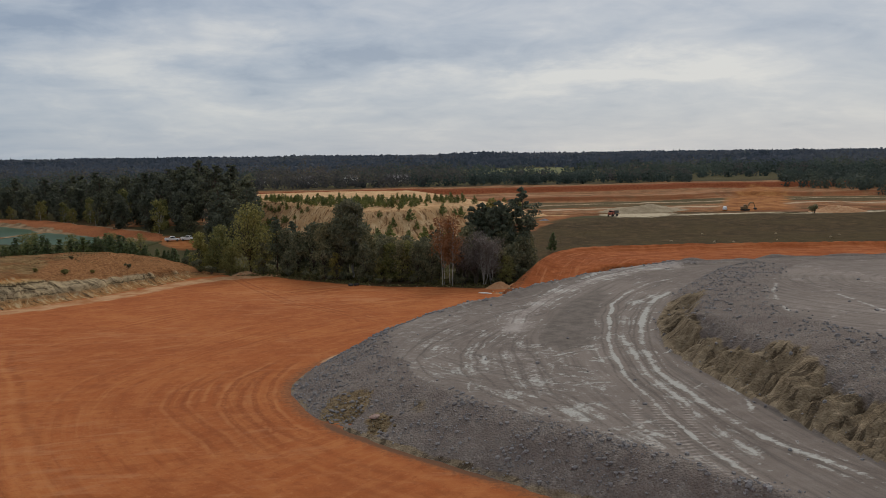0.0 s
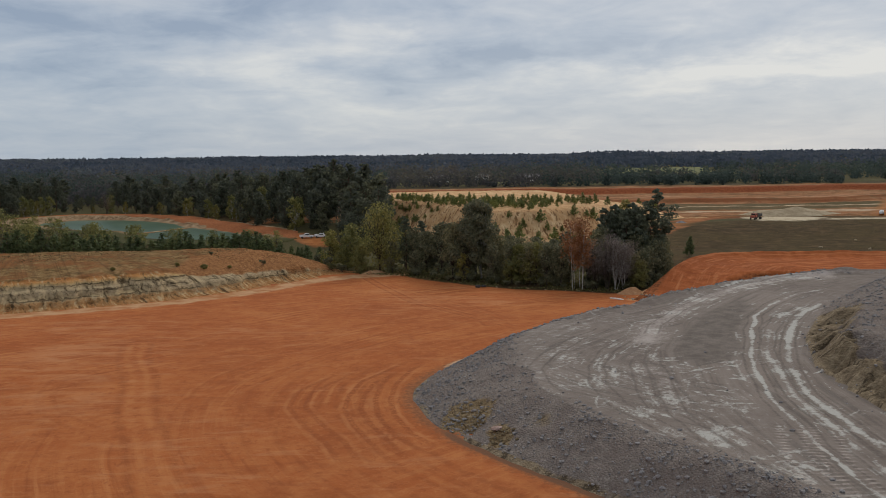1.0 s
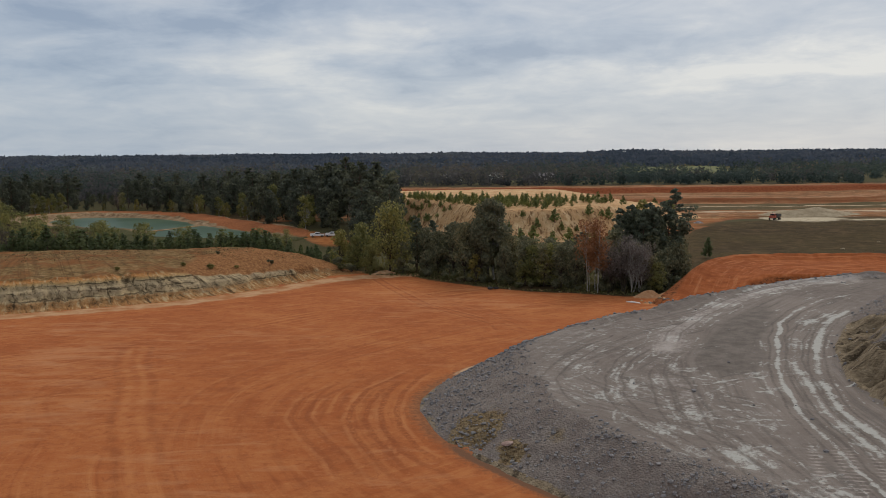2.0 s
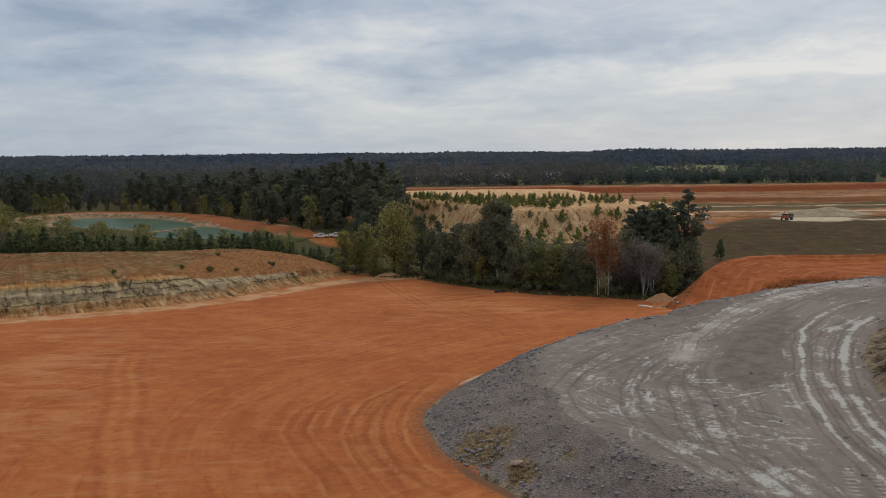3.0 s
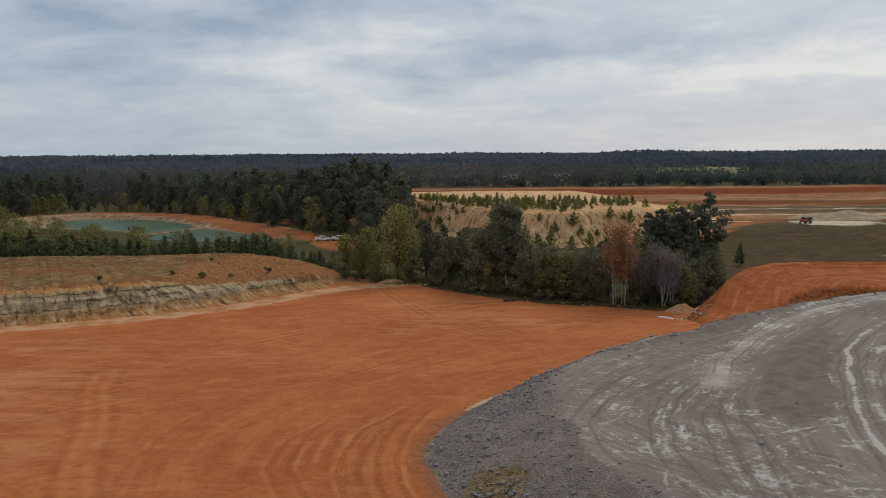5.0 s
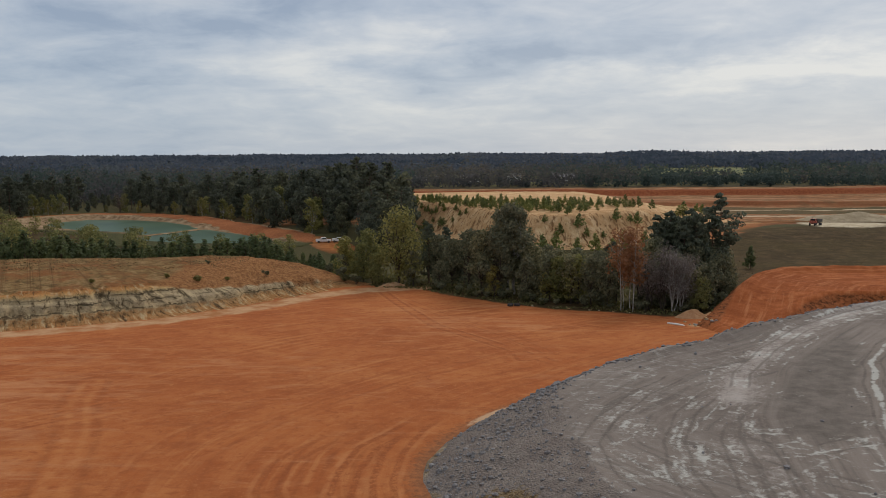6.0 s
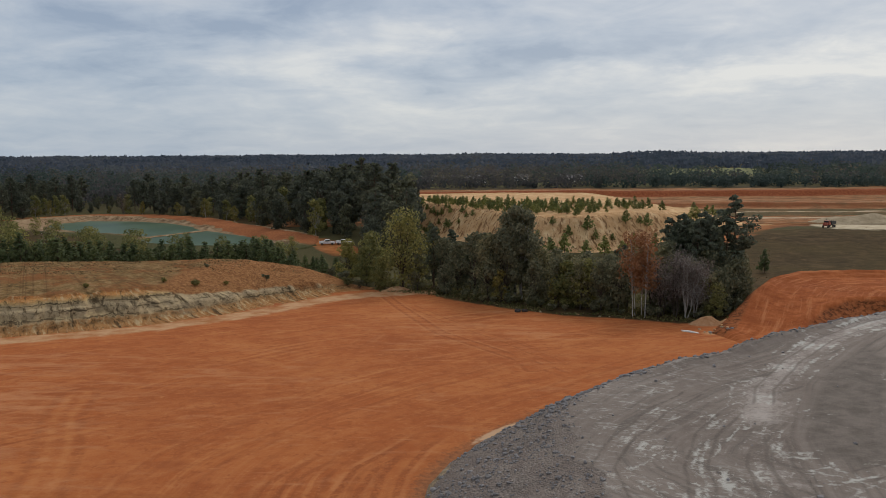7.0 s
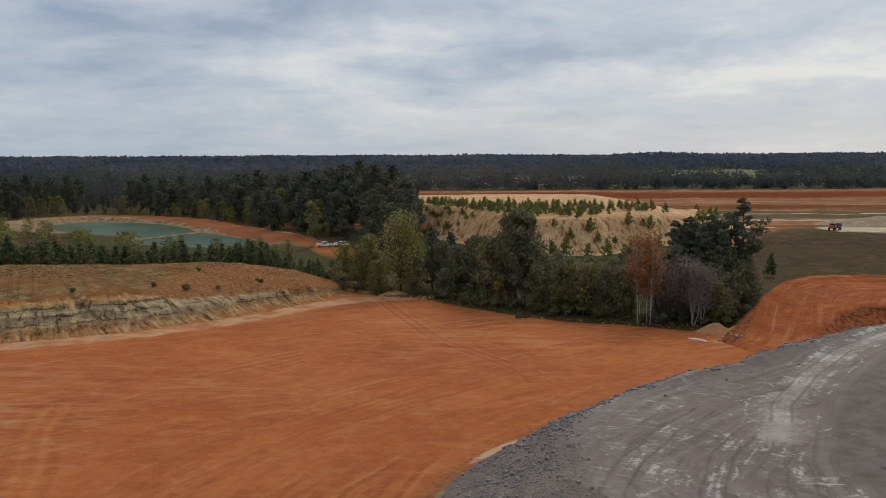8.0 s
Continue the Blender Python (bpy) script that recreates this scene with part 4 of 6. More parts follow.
LANE_A = [(70.2, 142.5), (61.3, 136.4), (52.8, 127.3), (47.7, 119.3), (43, 108.6), (40.2, 101.2), (36.9, 90.6), (35.1, 82.6), (33.9, 74.8), (33.1, 66.2), (33.1, 59), (33.9, 46)]
LANE_B = [(59.5, 127.4), (51.6, 119.4), (46, 110.1), (42.1, 100.8), (40, 92.5), (37.8, 82.6), (36.6, 74.2), (36.1, 65.7), (36.4, 50)]
LANE_C = [(63.1, 129.5), (56.3, 122.5), (49.8, 111.5), (45.3, 101.9), (41.2, 90.6), (39.1, 81), (38.3, 72.7), (38.3, 64.7), (39, 57.8), (40.3, 53.2), (43, 44)]
SWATH = [(74.5, 155.8), (65.6, 152.3), (56.7, 146.1), (46.3, 136.9), (38.2, 127), (32.1, 117.1), (28.3, 107.9)]
DOWN = [(28.7, 105.8), (26.4, 95.6), (25, 86.8), (24, 77), (24.5, 69.5), (25.4, 63.9), (27.2, 58.8), (28, 52), (28.3, 44)]
ARC_IN = [(27.8, 112.3), (22.1, 103.5), (19.1, 95.6), (18, 88.4), (18.5, 81), (20.6, 74.4), (22.8, 68), (24.9, 62.4), (25.9, 56.8)]
ARC_OUT = [(26.8, 119.4), (18.9, 110.2), (14.1, 102.5), (11.5, 96.4), (12.1, 88.3), (14, 81.5)]
GREY_LINES = [
    (LANE_A, ((0.0, 0.36, 1.0), (1.9, 0.25, 0.45))), (LANE_B, ((0.0, 0.5, 0.7), (0.8, 0.25, 0.5))), (LANE_C, ((0.0, 0.55, 0.95), (1.3, 0.25, 0.5))),
    (SWATH, ((0.6, 0.4, 0.75), (2.0, 0.4, 0.75), (3.3, 0.3, 0.6), (4.6, 0.25, 0.4))), (DOWN, ((0.3, 0.35, 0.55), (1.5, 0.25, 0.5), (2.5, 0.25, 0.5), (3.6, 0.25, 0.4))),
    (ARC_IN, ((0.3, 0.3, 0.7), (2.1, 0.25, 0.55), (3.2, 0.2, 0.4))), (ARC_OUT, ((0.3, 0.3, 0.6), (1.9, 0.25, 0.5))),
    ([(24.7, 80.3), (25.5, 74.4), (26.9, 68.1), (28.2, 62.5), (29.4, 59), (30.1, 53.9), (30.2, 46)], ((0.3, 0.3, 0.6), (1.8, 0.3, 0.6))),
    ([(26.7, 102.5), (23.2, 90.1), (22.3, 83.4), (22.6, 75.1)], ((0.3, 0.35, 0.6), (1.8, 0.3, 0.5))), ([(26.8, 92.9), (31.3, 92.8), (35.8, 95.1), (39.3, 96)], ((0.4, 0.25, 0.5), (1.6, 0.2, 0.42))),
    ([(25.9, 89.5), (30.2, 85.1), (34, 82.9)], ((0.4, 0.25, 0.5), (1.7, 0.2, 0.42))), ([(25.1, 84.1), (28.8, 78.7), (32.1, 76.3)], ((0.4, 0.25, 0.5), (1.6, 0.2, 0.42)))]
CALM = [(31.6, 107.2), (41, 123.5), (51.2, 135.7), (50.1, 126.8), (42.8, 110.9), (37.7, 96.3), (31.6, 93.7), (29.5, 98.2)]
BENCH_ARCS = [[(66.2, 111.3), (73.1, 118), (77.9, 119.5)], [(68.9, 110.6), (62.3, 98.5), (58.2, 90.3)], [(72.4, 112.9), (67.2, 105.2), (61.5, 93.9), (58.4, 86.1)], [(74.3, 100.6), (72.1, 91.2), (70.7, 85.1)]]


def grey_fields(x, y):
    d, arc = grey_d(x, y)
    b, foot_u = area_dist(x, y, BENCH_TOE)
    road, run = line_dist(x, y, ROAD_MID)
    s = np.interp(y, [50, 62, 80, 95, 104, 116], [0.95, 0.75, 0.47, 0.29, 0.34, 0.66])
    rim = (3.8 + 0.035 * (x - 10)) / s
    loose = np.maximum(1 - ss(rim - 0.5, rim + 2.5, d), ss(-1, 2, b) * (1 - ss(13, 18, b)))
    near = road < 12.5
    ring = np.hypot(x - 105, y - 105)
    on_top = b > 13
    wu = np.where(on_top, np.arctan2(y - 105, x - 105) * 40, np.where(near, run, arc))
    wv = np.where(on_top, ring, np.where(near, road * np.where(x < 39, 1, 1.1), d))
    mark, groove = np.zeros(np.shape(x)), np.zeros(np.shape(x))
    flat = (b < 1.5) * ss(rim - 0.5, rim + 1.0, d)
    bx, by = x + 0.5 * fbm(x, y, 8, 3, 75), y + 0.5 * fbm(x, y, 8, 3, 76)
    for i, (pts, lines) in enumerate(GREY_LINES):
        l, run = line_dist(bx, by, pts)
        total = sum(math.dist(p, q) for p, q in zip(pts[:-1], pts[1:]))
        ends = ss(0, 5, run) * (1 - ss(total - 5, total, run))
        for j, (at, width, strength) in enumerate(lines):
            some = (0.72 if i < 3 else 0.45) + 0.65 * vnoise(run / 5.5 + 9 * j, run * 0 + i, 79)
            mark = np.maximum(mark, strength * ends * some * np.exp(-((l - at) / width) ** 2))
        groove = np.maximum(groove, 0.75 * ends * np.exp(-((l - 0.95) / 0.35) ** 2))
    swath, _ = line_dist(x, y, SWATH)
    dust = 0.80 * np.exp(-(swath / 2.6) ** 2) + 0.24 * np.exp(-((x - 28.5) / 4.5) ** 2 - ((y - 106) / 8) ** 2) + 0.55 * np.exp(-((x - 25.5) / 2.6) ** 2 - ((y - 90) / 11) ** 2)
    dust = dust + 0.30 * np.exp(-((x - 18) / 7) ** 2 - ((y - 95) / 13) ** 2) + 0.34 * np.exp(-((x - 27) / 3.5) ** 2 - ((y - 60) / 16) ** 2) + 0.38 * np.exp(-(line_dist(x, y, LANE_C)[0] / 1.0) ** 2)
    dust = dust + 0.75 * np.exp(-((d - rim - 0.3) / 1.4) ** 2) * ss(106, 116, y) * (b < 2)
    chipped = np.exp(-((d - rim - 5) / 5.5) ** 2) * ss(72, 82, y) * (1 - ss(122, 135, y)) + 0.55 * np.exp(-((x - 27) / 6) ** 2 - ((y - 60) / 14) ** 2)
    for pts in BENCH_ARCS:
        mark = np.maximum(mark, on_top * 0.75 * np.exp(-((line_dist(x, y, pts)[0]) / 0.4) ** 2))
    mark = np.where(on_top, mark, mark * flat)
    dust = np.where(on_top, 0.30 + 0.25 * fbm(x, y, 9, 2, 74), dust)
    calm = 0.85 * ss(0, 3.0, area_dist(x, y, CALM)[0] + 1.0)
    cleat_d, cleat_u = line_dist(x, y, [(34.5, 72), (31.5, 62), (31.0, 54), (31.5, 46)])
    cleats = np.maximum(np.exp(-((cleat_d - 0.4) / 0.45) ** 2), np.exp(-((cleat_d - 2.4) / 0.45) ** 2)) * ss(0, 3, cleat_u) * ss(0.5, 2.0, cleat_d + 2 - 0.6 * (x < 31))
    lobe = 1.0 + 0.9 * fbm(foot_u, foot_u * 0, 9, 2, 6)
    clay = np.where(b > 0.3, (1 - ss(2.6 * lobe + 0.4, 4.4 * lobe + 1.6, b + 1.6 * fbm(x, y, 3, 3, 71))) * ss(44, 50, y) * (1 - ss(112, 122, y)), 0)
    clay = np.maximum(clay, 0.50 * np.exp(-((x - 10.8) / 2.5) ** 2 - ((y - 80) / 3) ** 2))
    clay = np.maximum(clay, 0.9 * (1 - ss(0.2, 0.8, np.abs(d - 0.3))) * (y < 116) * (0.6 + 0.6 * fbm(x, y, 4, 2, 72)))
    rust = np.exp(-((x - 3.1) / 3.3) ** 2 - ((y - 87.0) / 3.8) ** 2) * 1.15 + np.exp(-((x - 6.3) / 1.5) ** 2 - ((y - 80.0) / 2.4) ** 2)
    return dict(loose=loose, way_u=wu, way_v=wv, mark=mark, groove=groove * flat, dust=np.clip(dust, 0, 1.2), chipped=np.clip(chipped, 0, 1) * (b < 1), smooth=calm, cleats=cleats * flat, cleat_u=cleat_u, clay=clay, rust=rust, foot_u=foot_u + 0.8 * fbm(x, y, 3, 2, 73), foot_v=b)


def scrapes(x, y):
    """Short curved scrape marks that wheels and blades left on the gravel."""
    rng = np.random.default_rng(61)
    out = np.zeros(np.shape(x))
    guides = [pts for (pts, _), k in zip(GREY_LINES, (3, 2, 3, 6, 7, 6, 6, 4, 5, 4, 5, 5)) for _ in range(k)]
    for _ in range(330):
        pts = guides[rng.integers(len(guides))]
        i = rng.integers(len(pts) - 1)
        (ax, ay), (cx, cy) = pts[i], pts[i + 1]
        f = rng.uniform()
        px, py = ax + (cx - ax) * f + rng.normal(0, 2.4), ay + (cy - ay) * f + rng.normal(0, 3.0)
        ang = math.atan2(cy - ay, cx - ax) + rng.normal(0, 0.22) + (rng.choice((-0.9, 0.9, 1.3)) if rng.uniform() < 0.28 else 0)
        long, wide, bend, hard = rng.uniform(1.2, 5.5), rng.uniform(0.16, 0.34), rng.normal(0, 0.035), rng.uniform(0.35, 0.8)
        near = (np.abs(x - px) < long + 1) & (np.abs(y - py) < long + 1)
        if not near.any():
            continue
        dx, dy = x[near] - px, y[near] - py
        u, v = dx * math.cos(ang) + dy * math.sin(ang), dy * math.cos(ang) - dx * math.sin(ang)
        v = v - bend * u * u
        out[near] = np.maximum(out[near], hard * np.exp(-(v / wide) ** 2) * (1 - ss(0.6, 1.0, np.abs(u) / long)))
    return out


def grey_mesh_fields(x, y):
    f = grey_fields(x, y)
    d, _ = grey_d(x, y)
    b, _ = area_dist(x, y, BENCH_TOE)
    f["mark"] = np.maximum(f["mark"], scrapes(x, y) * (b < 1.0) * ss(3.5, 6.5, d) * (1 - 0.8 * f["smooth"]))
    return f


def bank_fields(x, y):
    front, run = line_dist(x, y, BANK_TOE[:9])
    h = bank_z(x, y) - ground_z(x, y)
    return dict(level=np.clip(h / 5.6, 0, 1), run=run, sward=ss(0, 1, (front - np.interp(x, [-66, -56, -44, -36], [11, 6.6, 4.5, 3.0])) / 2.5), hump=ss(-69, -57, x) * (1 - ss(20, 25, front)), shale=np.exp(-((x + 55) / 11) ** 2) * (h > 0.5) * (1 - ss(2.3, 3.4, h)) * 0.42)


def spoil_fields(x, y):
    front, run = line_dist(x, y, SPOIL_TOE[:11])
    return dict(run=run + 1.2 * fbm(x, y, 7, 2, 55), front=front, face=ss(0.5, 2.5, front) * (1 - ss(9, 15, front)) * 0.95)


def fill_fields(x, y):
    edge, run = line_dist(x, y, FILL_EDGE[:9])
    return dict(way_u=run, way_v=edge, clods=np.maximum(ss(-0.3, 1.5, shoulder(x, y)), 0.9 * (1 - ss(2.5, 5, edge))))


OCHRE_CUT = [(196, 372), (262, 486), (318, 560), (336, 545), (262, 420), (236, 374)]


def pit_z(x, y):
    rim = np.minimum.reduce([x + 95, 470 - x, y - 376, 640 - y])
    rough = 0.30 * fbm(x, y, 9, 3, 101) + 0.5 * fbm(x, y, 34, 2, 102)
    return ground_z(x, y) + 0.1 + rough * ss(0, 30, rim) - 2.5 * (1 - ss(0, 10, rim))


def pit_fields(x, y):
    edge = y + 16 * fbm(x, y * 0, 70, 3, 8)
    wob = 5 * fbm(x, y, 26, 3, 104)
    left = 1 - ss(60, 95, x)
    scarp = ss(554, 558, edge + wob * 0.3) * (1 - ss(567, 573, edge + wob * 0.3)) * (0.75 + 0.25 * left)
    low_face = ss(482, 485, edge) * (1 - ss(492, 497, edge)) * 0.9
    bench = ss(490, 496, edge) * (1 - ss(512, 526, edge + wob)) * 0.95
    olive = ss(424, 432, edge + wob) * (1 - ss(474, 482, edge + wob * 0.5)) * ss(70, 100, x) * (1 - 0.7 * ss(330, 380, x))
    line = np.exp(-((edge - 412 + wob * 0.4) / 4.5) ** 2) * ss(110, 130, x) + 0.8 * np.exp(-((edge - 455 + wob) / 3.0) ** 2)
    pale = np.clip(0.85 * np.exp(-((edge - 500) / 16) ** 2) * left + line, 0, 1)
    brush = ss(590, 606, edge + wob) * 0.9
    return dict(scarp=np.clip(scarp + low_face * 0.5, 0, 1), bench=np.clip(bench + low_face, 0, 1), olive=olive, chalk=pale, brush=brush, ochre=np.clip(0.5 + area_dist(x, y, OCHRE_CUT)[0] / 18, 0, 1), edge_u=x, edge_v=edge)


def pit_material():
    m, nt, bsdf = material("old_pit_clay", 0.97, 0.04)
    p = place(nt)
    n_big, n_mid, n_fine = noise_tex(nt, p, 0.03, 5, 0.6), noise_tex(nt, p, 0.12, 6, 0.68, 0.4), noise_tex(nt, p, 0.7, 5, 0.7)
    band = streaks(nt, "edge_u", "edge_v", 0.012, 0.22, 6.0, 3.0)
    col = ramp(nt, band, (0.36, (0.150, 0.062, 0.026)), (0.47, (0.250, 0.105, 0.043)), (0.56, (0.330, 0.160, 0.076)), (0.66, (0.400, 0.235, 0.125)))
    col = mix(nt, ramp(nt, n_mid, (0.46, 0.0), (0.60, 0.75)), col, (0.110, 0.066, 0.030))
    olive = ramp(nt, n_fine, (0.3, (0.058, 0.045, 0.020)), (0.7, (0.120, 0.088, 0.040)))
    olive = mix(nt, ramp(nt, band, (0.52, 0.0), (0.62, 0.7)), olive, (0.22, 0.115, 0.055))
    bench = ramp(nt, band, (0.38, (0.165, 0.075, 0.033)), (0.50, (0.290, 0.128, 0.056)), (0.64, (0.40, 0.235, 0.130)))
    scarp = ramp(nt, n_fine, (0.35, (0.165, 0.045, 0.018)), (0.65, (0.270, 0.080, 0.030)))
    chalk = ramp(nt, n_mid, (0.35, (0.36, 0.24, 0.14)), (0.65, (0.50, 0.385, 0.26)))
    ochre = ramp(nt, n_mid, (0.35, (0.190, 0.070, 0.024)), (0.52, (0.310, 0.122, 0.040)), (0.66, (0.40, 0.190, 0.070)))
    brush = ramp(nt, n_fine, (0.3, (0.036, 0.034, 0.018)), (0.7, (0.085, 0.062, 0.032)))
    bench = mix(nt, ramp(nt, noise_tex(nt, p, 0.06, 6, 0.7, 0.8), (0.50, 0.0), (0.62, 0.75)), bench, (0.135, 0.080, 0.038))
    for name, c in (("olive", olive), ("bench", bench), ("scarp", scarp), ("chalk", chalk), ("ochre", ochre), ("brush", brush)):
        col = mix(nt, edge_mask(nt, name, n_mid, 0.8, 0.16), col, c)
    nt.links.new(col, bsdf.inputs["Base Color"])
    bump(nt, bsdf, calc(nt, "ADD", n_fine, n_mid), 0.8, 0.5)
    return m


def pond_d(x, y):
    return np.maximum(area_dist(x, y, POND_A)[0], area_dist(x, y, POND_B)[0]) + 1.1 * fbm(x, y, 8, 3, 111)


def pond_z(x, y):
    d = pond_d(x, y)
    plain = -2.2 + 2.6 * ss(275, 360, y) + 0.35
    z = np.minimum(-1.3 - np.clip(d, -16, 5) * (0.26 + 0.16 * ss(330, 420, y)), plain)
    z = z + 0.25 * fbm(x, y, 4, 3, 112) * ss(0.5, 3, -d)
    return np.where(d < -17, ground_z(x, y) - 1.0, z)


def pond_fields(x, y):
    d = pond_d(x, y)
    road, run = line_dist(x, y, POND_ROAD)
    return dict(run=run, front=-d, face=ss(0.3, 2, -d) * (1 - ss(7, 9, -d)), red=ss(7.5, 5.5, road + 1.5 * fbm(x, y, 6, 2, 113)), reed=(1 - ss(330, 350, y + 0.35 * x + 40)) * 0.9)


def shore_material():
    m, nt, bsdf = material("pond_bank_clay", 0.97, 0.04)
    p = place(nt)
    n_mid, n_fine = noise_tex(nt, p, 0.3, 6, 0.68, 0.5), noise_tex(nt, p, 1.3, 5, 0.7)
    col = ramp(nt, n_mid, (0.34, (0.175, 0.105, 0.052)), (0.50, (0.275, 0.180, 0.100)), (0.66, (0.380, 0.270, 0.165)))
    v = node(nt, "ShaderNodeCombineXYZ", X=calc(nt, "MULTIPLY", field(nt, "run"), 0.5), Y=calc(nt, "MULTIPLY", field(nt, "front"), 0.25), Z=1.0).outputs[0]
    col = mix(nt, calc(nt, "MULTIPLY", ramp(nt, noise_tex(nt, v, 1.0, 6, 0.68, 0.4), (0.42, 0.85), (0.50, 0.0)), field(nt, "face")), col, (0.100, 0.058, 0.030))
    red = ramp(nt, n_fine, (0.35, (0.215, 0.070, 0.027)), (0.65, (0.345, 0.130, 0.053)))
    col = mix(nt, edge_mask(nt, "red", n_mid, 0.8, 0.15), col, red)
    col = mix(nt, edge_mask(nt, "reed", n_mid, 0.9, 0.2), col, ramp(nt, n_fine, (0.3, (0.040, 0.042, 0.018)), (0.7, (0.095, 0.085, 0.036))))
    nt.links.new(col, bsdf.inputs["Base Color"])
    bump(nt, bsdf, calc(nt, "ADD", n_mid, n_fine), 0.8, 0.4)
    return m


def build_land():
    xs = graded(-78, 50, 0.62, -4300, 4300, 1.12)
    ys = graded(40, 222, 0.62, -900, 4750, 1.06)

    def height(x, y):
        f = ground_fields(x, y)
        return ground_z(x, y) - 0.07 * f["rut"] * (y < 230) - 4.0 * ss(0, 26, np.minimum.reduce([x + 95, 470 - x, y - 376, 640 - y])) - 2.2 * ss(-12, -7, np.maximum(area_dist(x, y, POND_A)[0], area_dist(x, y, POND_B)[0]))
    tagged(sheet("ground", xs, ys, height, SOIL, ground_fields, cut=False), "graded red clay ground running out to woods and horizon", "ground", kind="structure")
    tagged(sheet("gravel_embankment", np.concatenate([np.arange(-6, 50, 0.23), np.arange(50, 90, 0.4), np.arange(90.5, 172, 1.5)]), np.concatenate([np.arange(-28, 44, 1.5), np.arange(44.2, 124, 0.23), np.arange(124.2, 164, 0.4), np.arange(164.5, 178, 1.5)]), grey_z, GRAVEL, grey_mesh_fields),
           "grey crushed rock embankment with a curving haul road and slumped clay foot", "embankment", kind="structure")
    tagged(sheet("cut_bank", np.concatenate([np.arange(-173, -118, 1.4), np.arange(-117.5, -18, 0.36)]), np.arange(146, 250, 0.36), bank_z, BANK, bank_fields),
           "eroded layered clay cut bank with painted ledge shade and dry grass on top", "bank", kind="structure")
    tagged(sheet("red_fill", np.arange(40, 232, 0.75), np.arange(140, 232, 0.75), fill_z, FILL, fill_fields),
           "fresh red clay fill with a haul road along its foot", "embankment", kind="structure")
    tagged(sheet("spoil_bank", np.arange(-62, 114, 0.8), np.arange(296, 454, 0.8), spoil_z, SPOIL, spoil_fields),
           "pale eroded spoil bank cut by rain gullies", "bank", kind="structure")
    tagged(sheet("old_pit", np.arange(-96, 472, 1.6), np.arange(375, 642, 1.1), pit_z, pit_material(), pit_fields, cut=False),
           "abandoned clay pit with orange benches and red scarps", "ground", kind="structure")
    tagged(sheet("pond_bank", np.arange(-215, -52, 0.9), np.arange(302, 454, 0.9), pond_z, shore_material(), pond_fields),
           "clay banks and dike round two settling ponds", "bank", kind="structure")
    for pond, words in ((POND_A, "shallow green settling pond with bright sky on it"), (POND_B, "dark green settling pond below a dirt dike")):
        cx, cy = np.mean(pond, 0)
        verts = [(cx, cy, WATER_Z)] + [(cx + (x - cx) * 1.09, cy + (y - cy) * 1.09, WATER_Z) for x, y in pond]
        k = len(pond)
        tagged(new("water", mesh_from("water", verts, [(0, 1 + i, 1 + (i + 1) % k) for i in range(k)], [WATER])), words, "pond", kind="structure")


build_land()


# ---- trees and plants ----
def part(name, me, parent, label=""):
    ob = new(name, me)
    ob.parent = parent
    return tagged(ob, label)


class Shape:
    """Gathers quads."""

    def __init__(self):
        self.v, self.f, self.n = [], [], 0

    def add(self, verts, faces):
        self.v.append(np.asarray(verts, float))
        self.f.append(np.asarray(faces, int) + self.n)
        self.n += len(verts)

    def tube(self, p0, p1, r0, r1, sides=6):
        p0, p1 = Vector(p0), Vector(p1)
        q = (p1 - p0).to_track_quat("Z", "Y")
        ring = [(math.cos(a), math.sin(a)) for a in (2 * math.pi * i / sides for i in range(sides))]
        verts = [p0 + q @ Vector((c * r0, s * r0, 0)) for c, s in ring] + [p1 + q @ Vector((c * r1, s * r1, 0)) for c, s in ring]
        self.add([tuple(v) for v in verts], [(i, (i + 1) % sides, sides + (i + 1) % sides, sides + i) for i in range(sides)])

    def limb(self, rng, p0, p1, r0, r1, bend=0.12, steps=3, sides=6):
        pts = [np.array(p0, float)]
        span = np.linalg.norm(np.subtract(p1, p0))
        for i in range(1, steps + 1):
            t = i / steps
            q = np.array(p0) * (1 - t) + np.array(p1) * t
            if i < steps:
                q = q + rng.normal(0, bend * span * 0.4, 3) * (1, 1, 0.4)
            pts.append(q)
        for i in range(steps):
            self.tube(pts[i], pts[i + 1], r0 + (r1 - r0) * i / steps, r0 + (r1 - r0) * (i + 1) / steps, sides)
        return pts

    def mesh(self, name, mat, smooth=False):
        return mesh_from(name, np.concatenate(self.v), np.concatenate(self.f), [mat], smooth)


def leaves(rng, centres, size, out=None):
    """Small uneven leaf sprays, one four-sided piece each, lying along the outside of their clump."""
    n = len(centres)
    if out is None:
        out = centres - centres.mean(0)
    out = out / (np.linalg.norm(out, axis=1, keepdims=True) + 1e-6)
    a = rng.normal(size=(n, 3)) * 0.55 + out * 0.95 + np.array([0, 0, 0.3])
    a /= np.linalg.norm(a, axis=1, keepdims=True)
    b = np.cross(a, rng.normal(size=(n, 3)))
    b /= np.linalg.norm(b, axis=1, keepdims=True)
    c = np.cross(a, b)
    s = (size * rng.uniform(0.55, 1.35, n))[:, None]
    k = rng.uniform(0.45, 1.0, (n, 4, 1))
    verts = np.stack([centres + b * s * k[:, 0], centres + c * s * k[:, 1] * 0.7, centres - b * s * k[:, 2], centres - c * s * k[:, 3] * 0.7], 1)
    return verts.reshape(-1, 3), np.arange(4 * n).reshape(-1, 4)


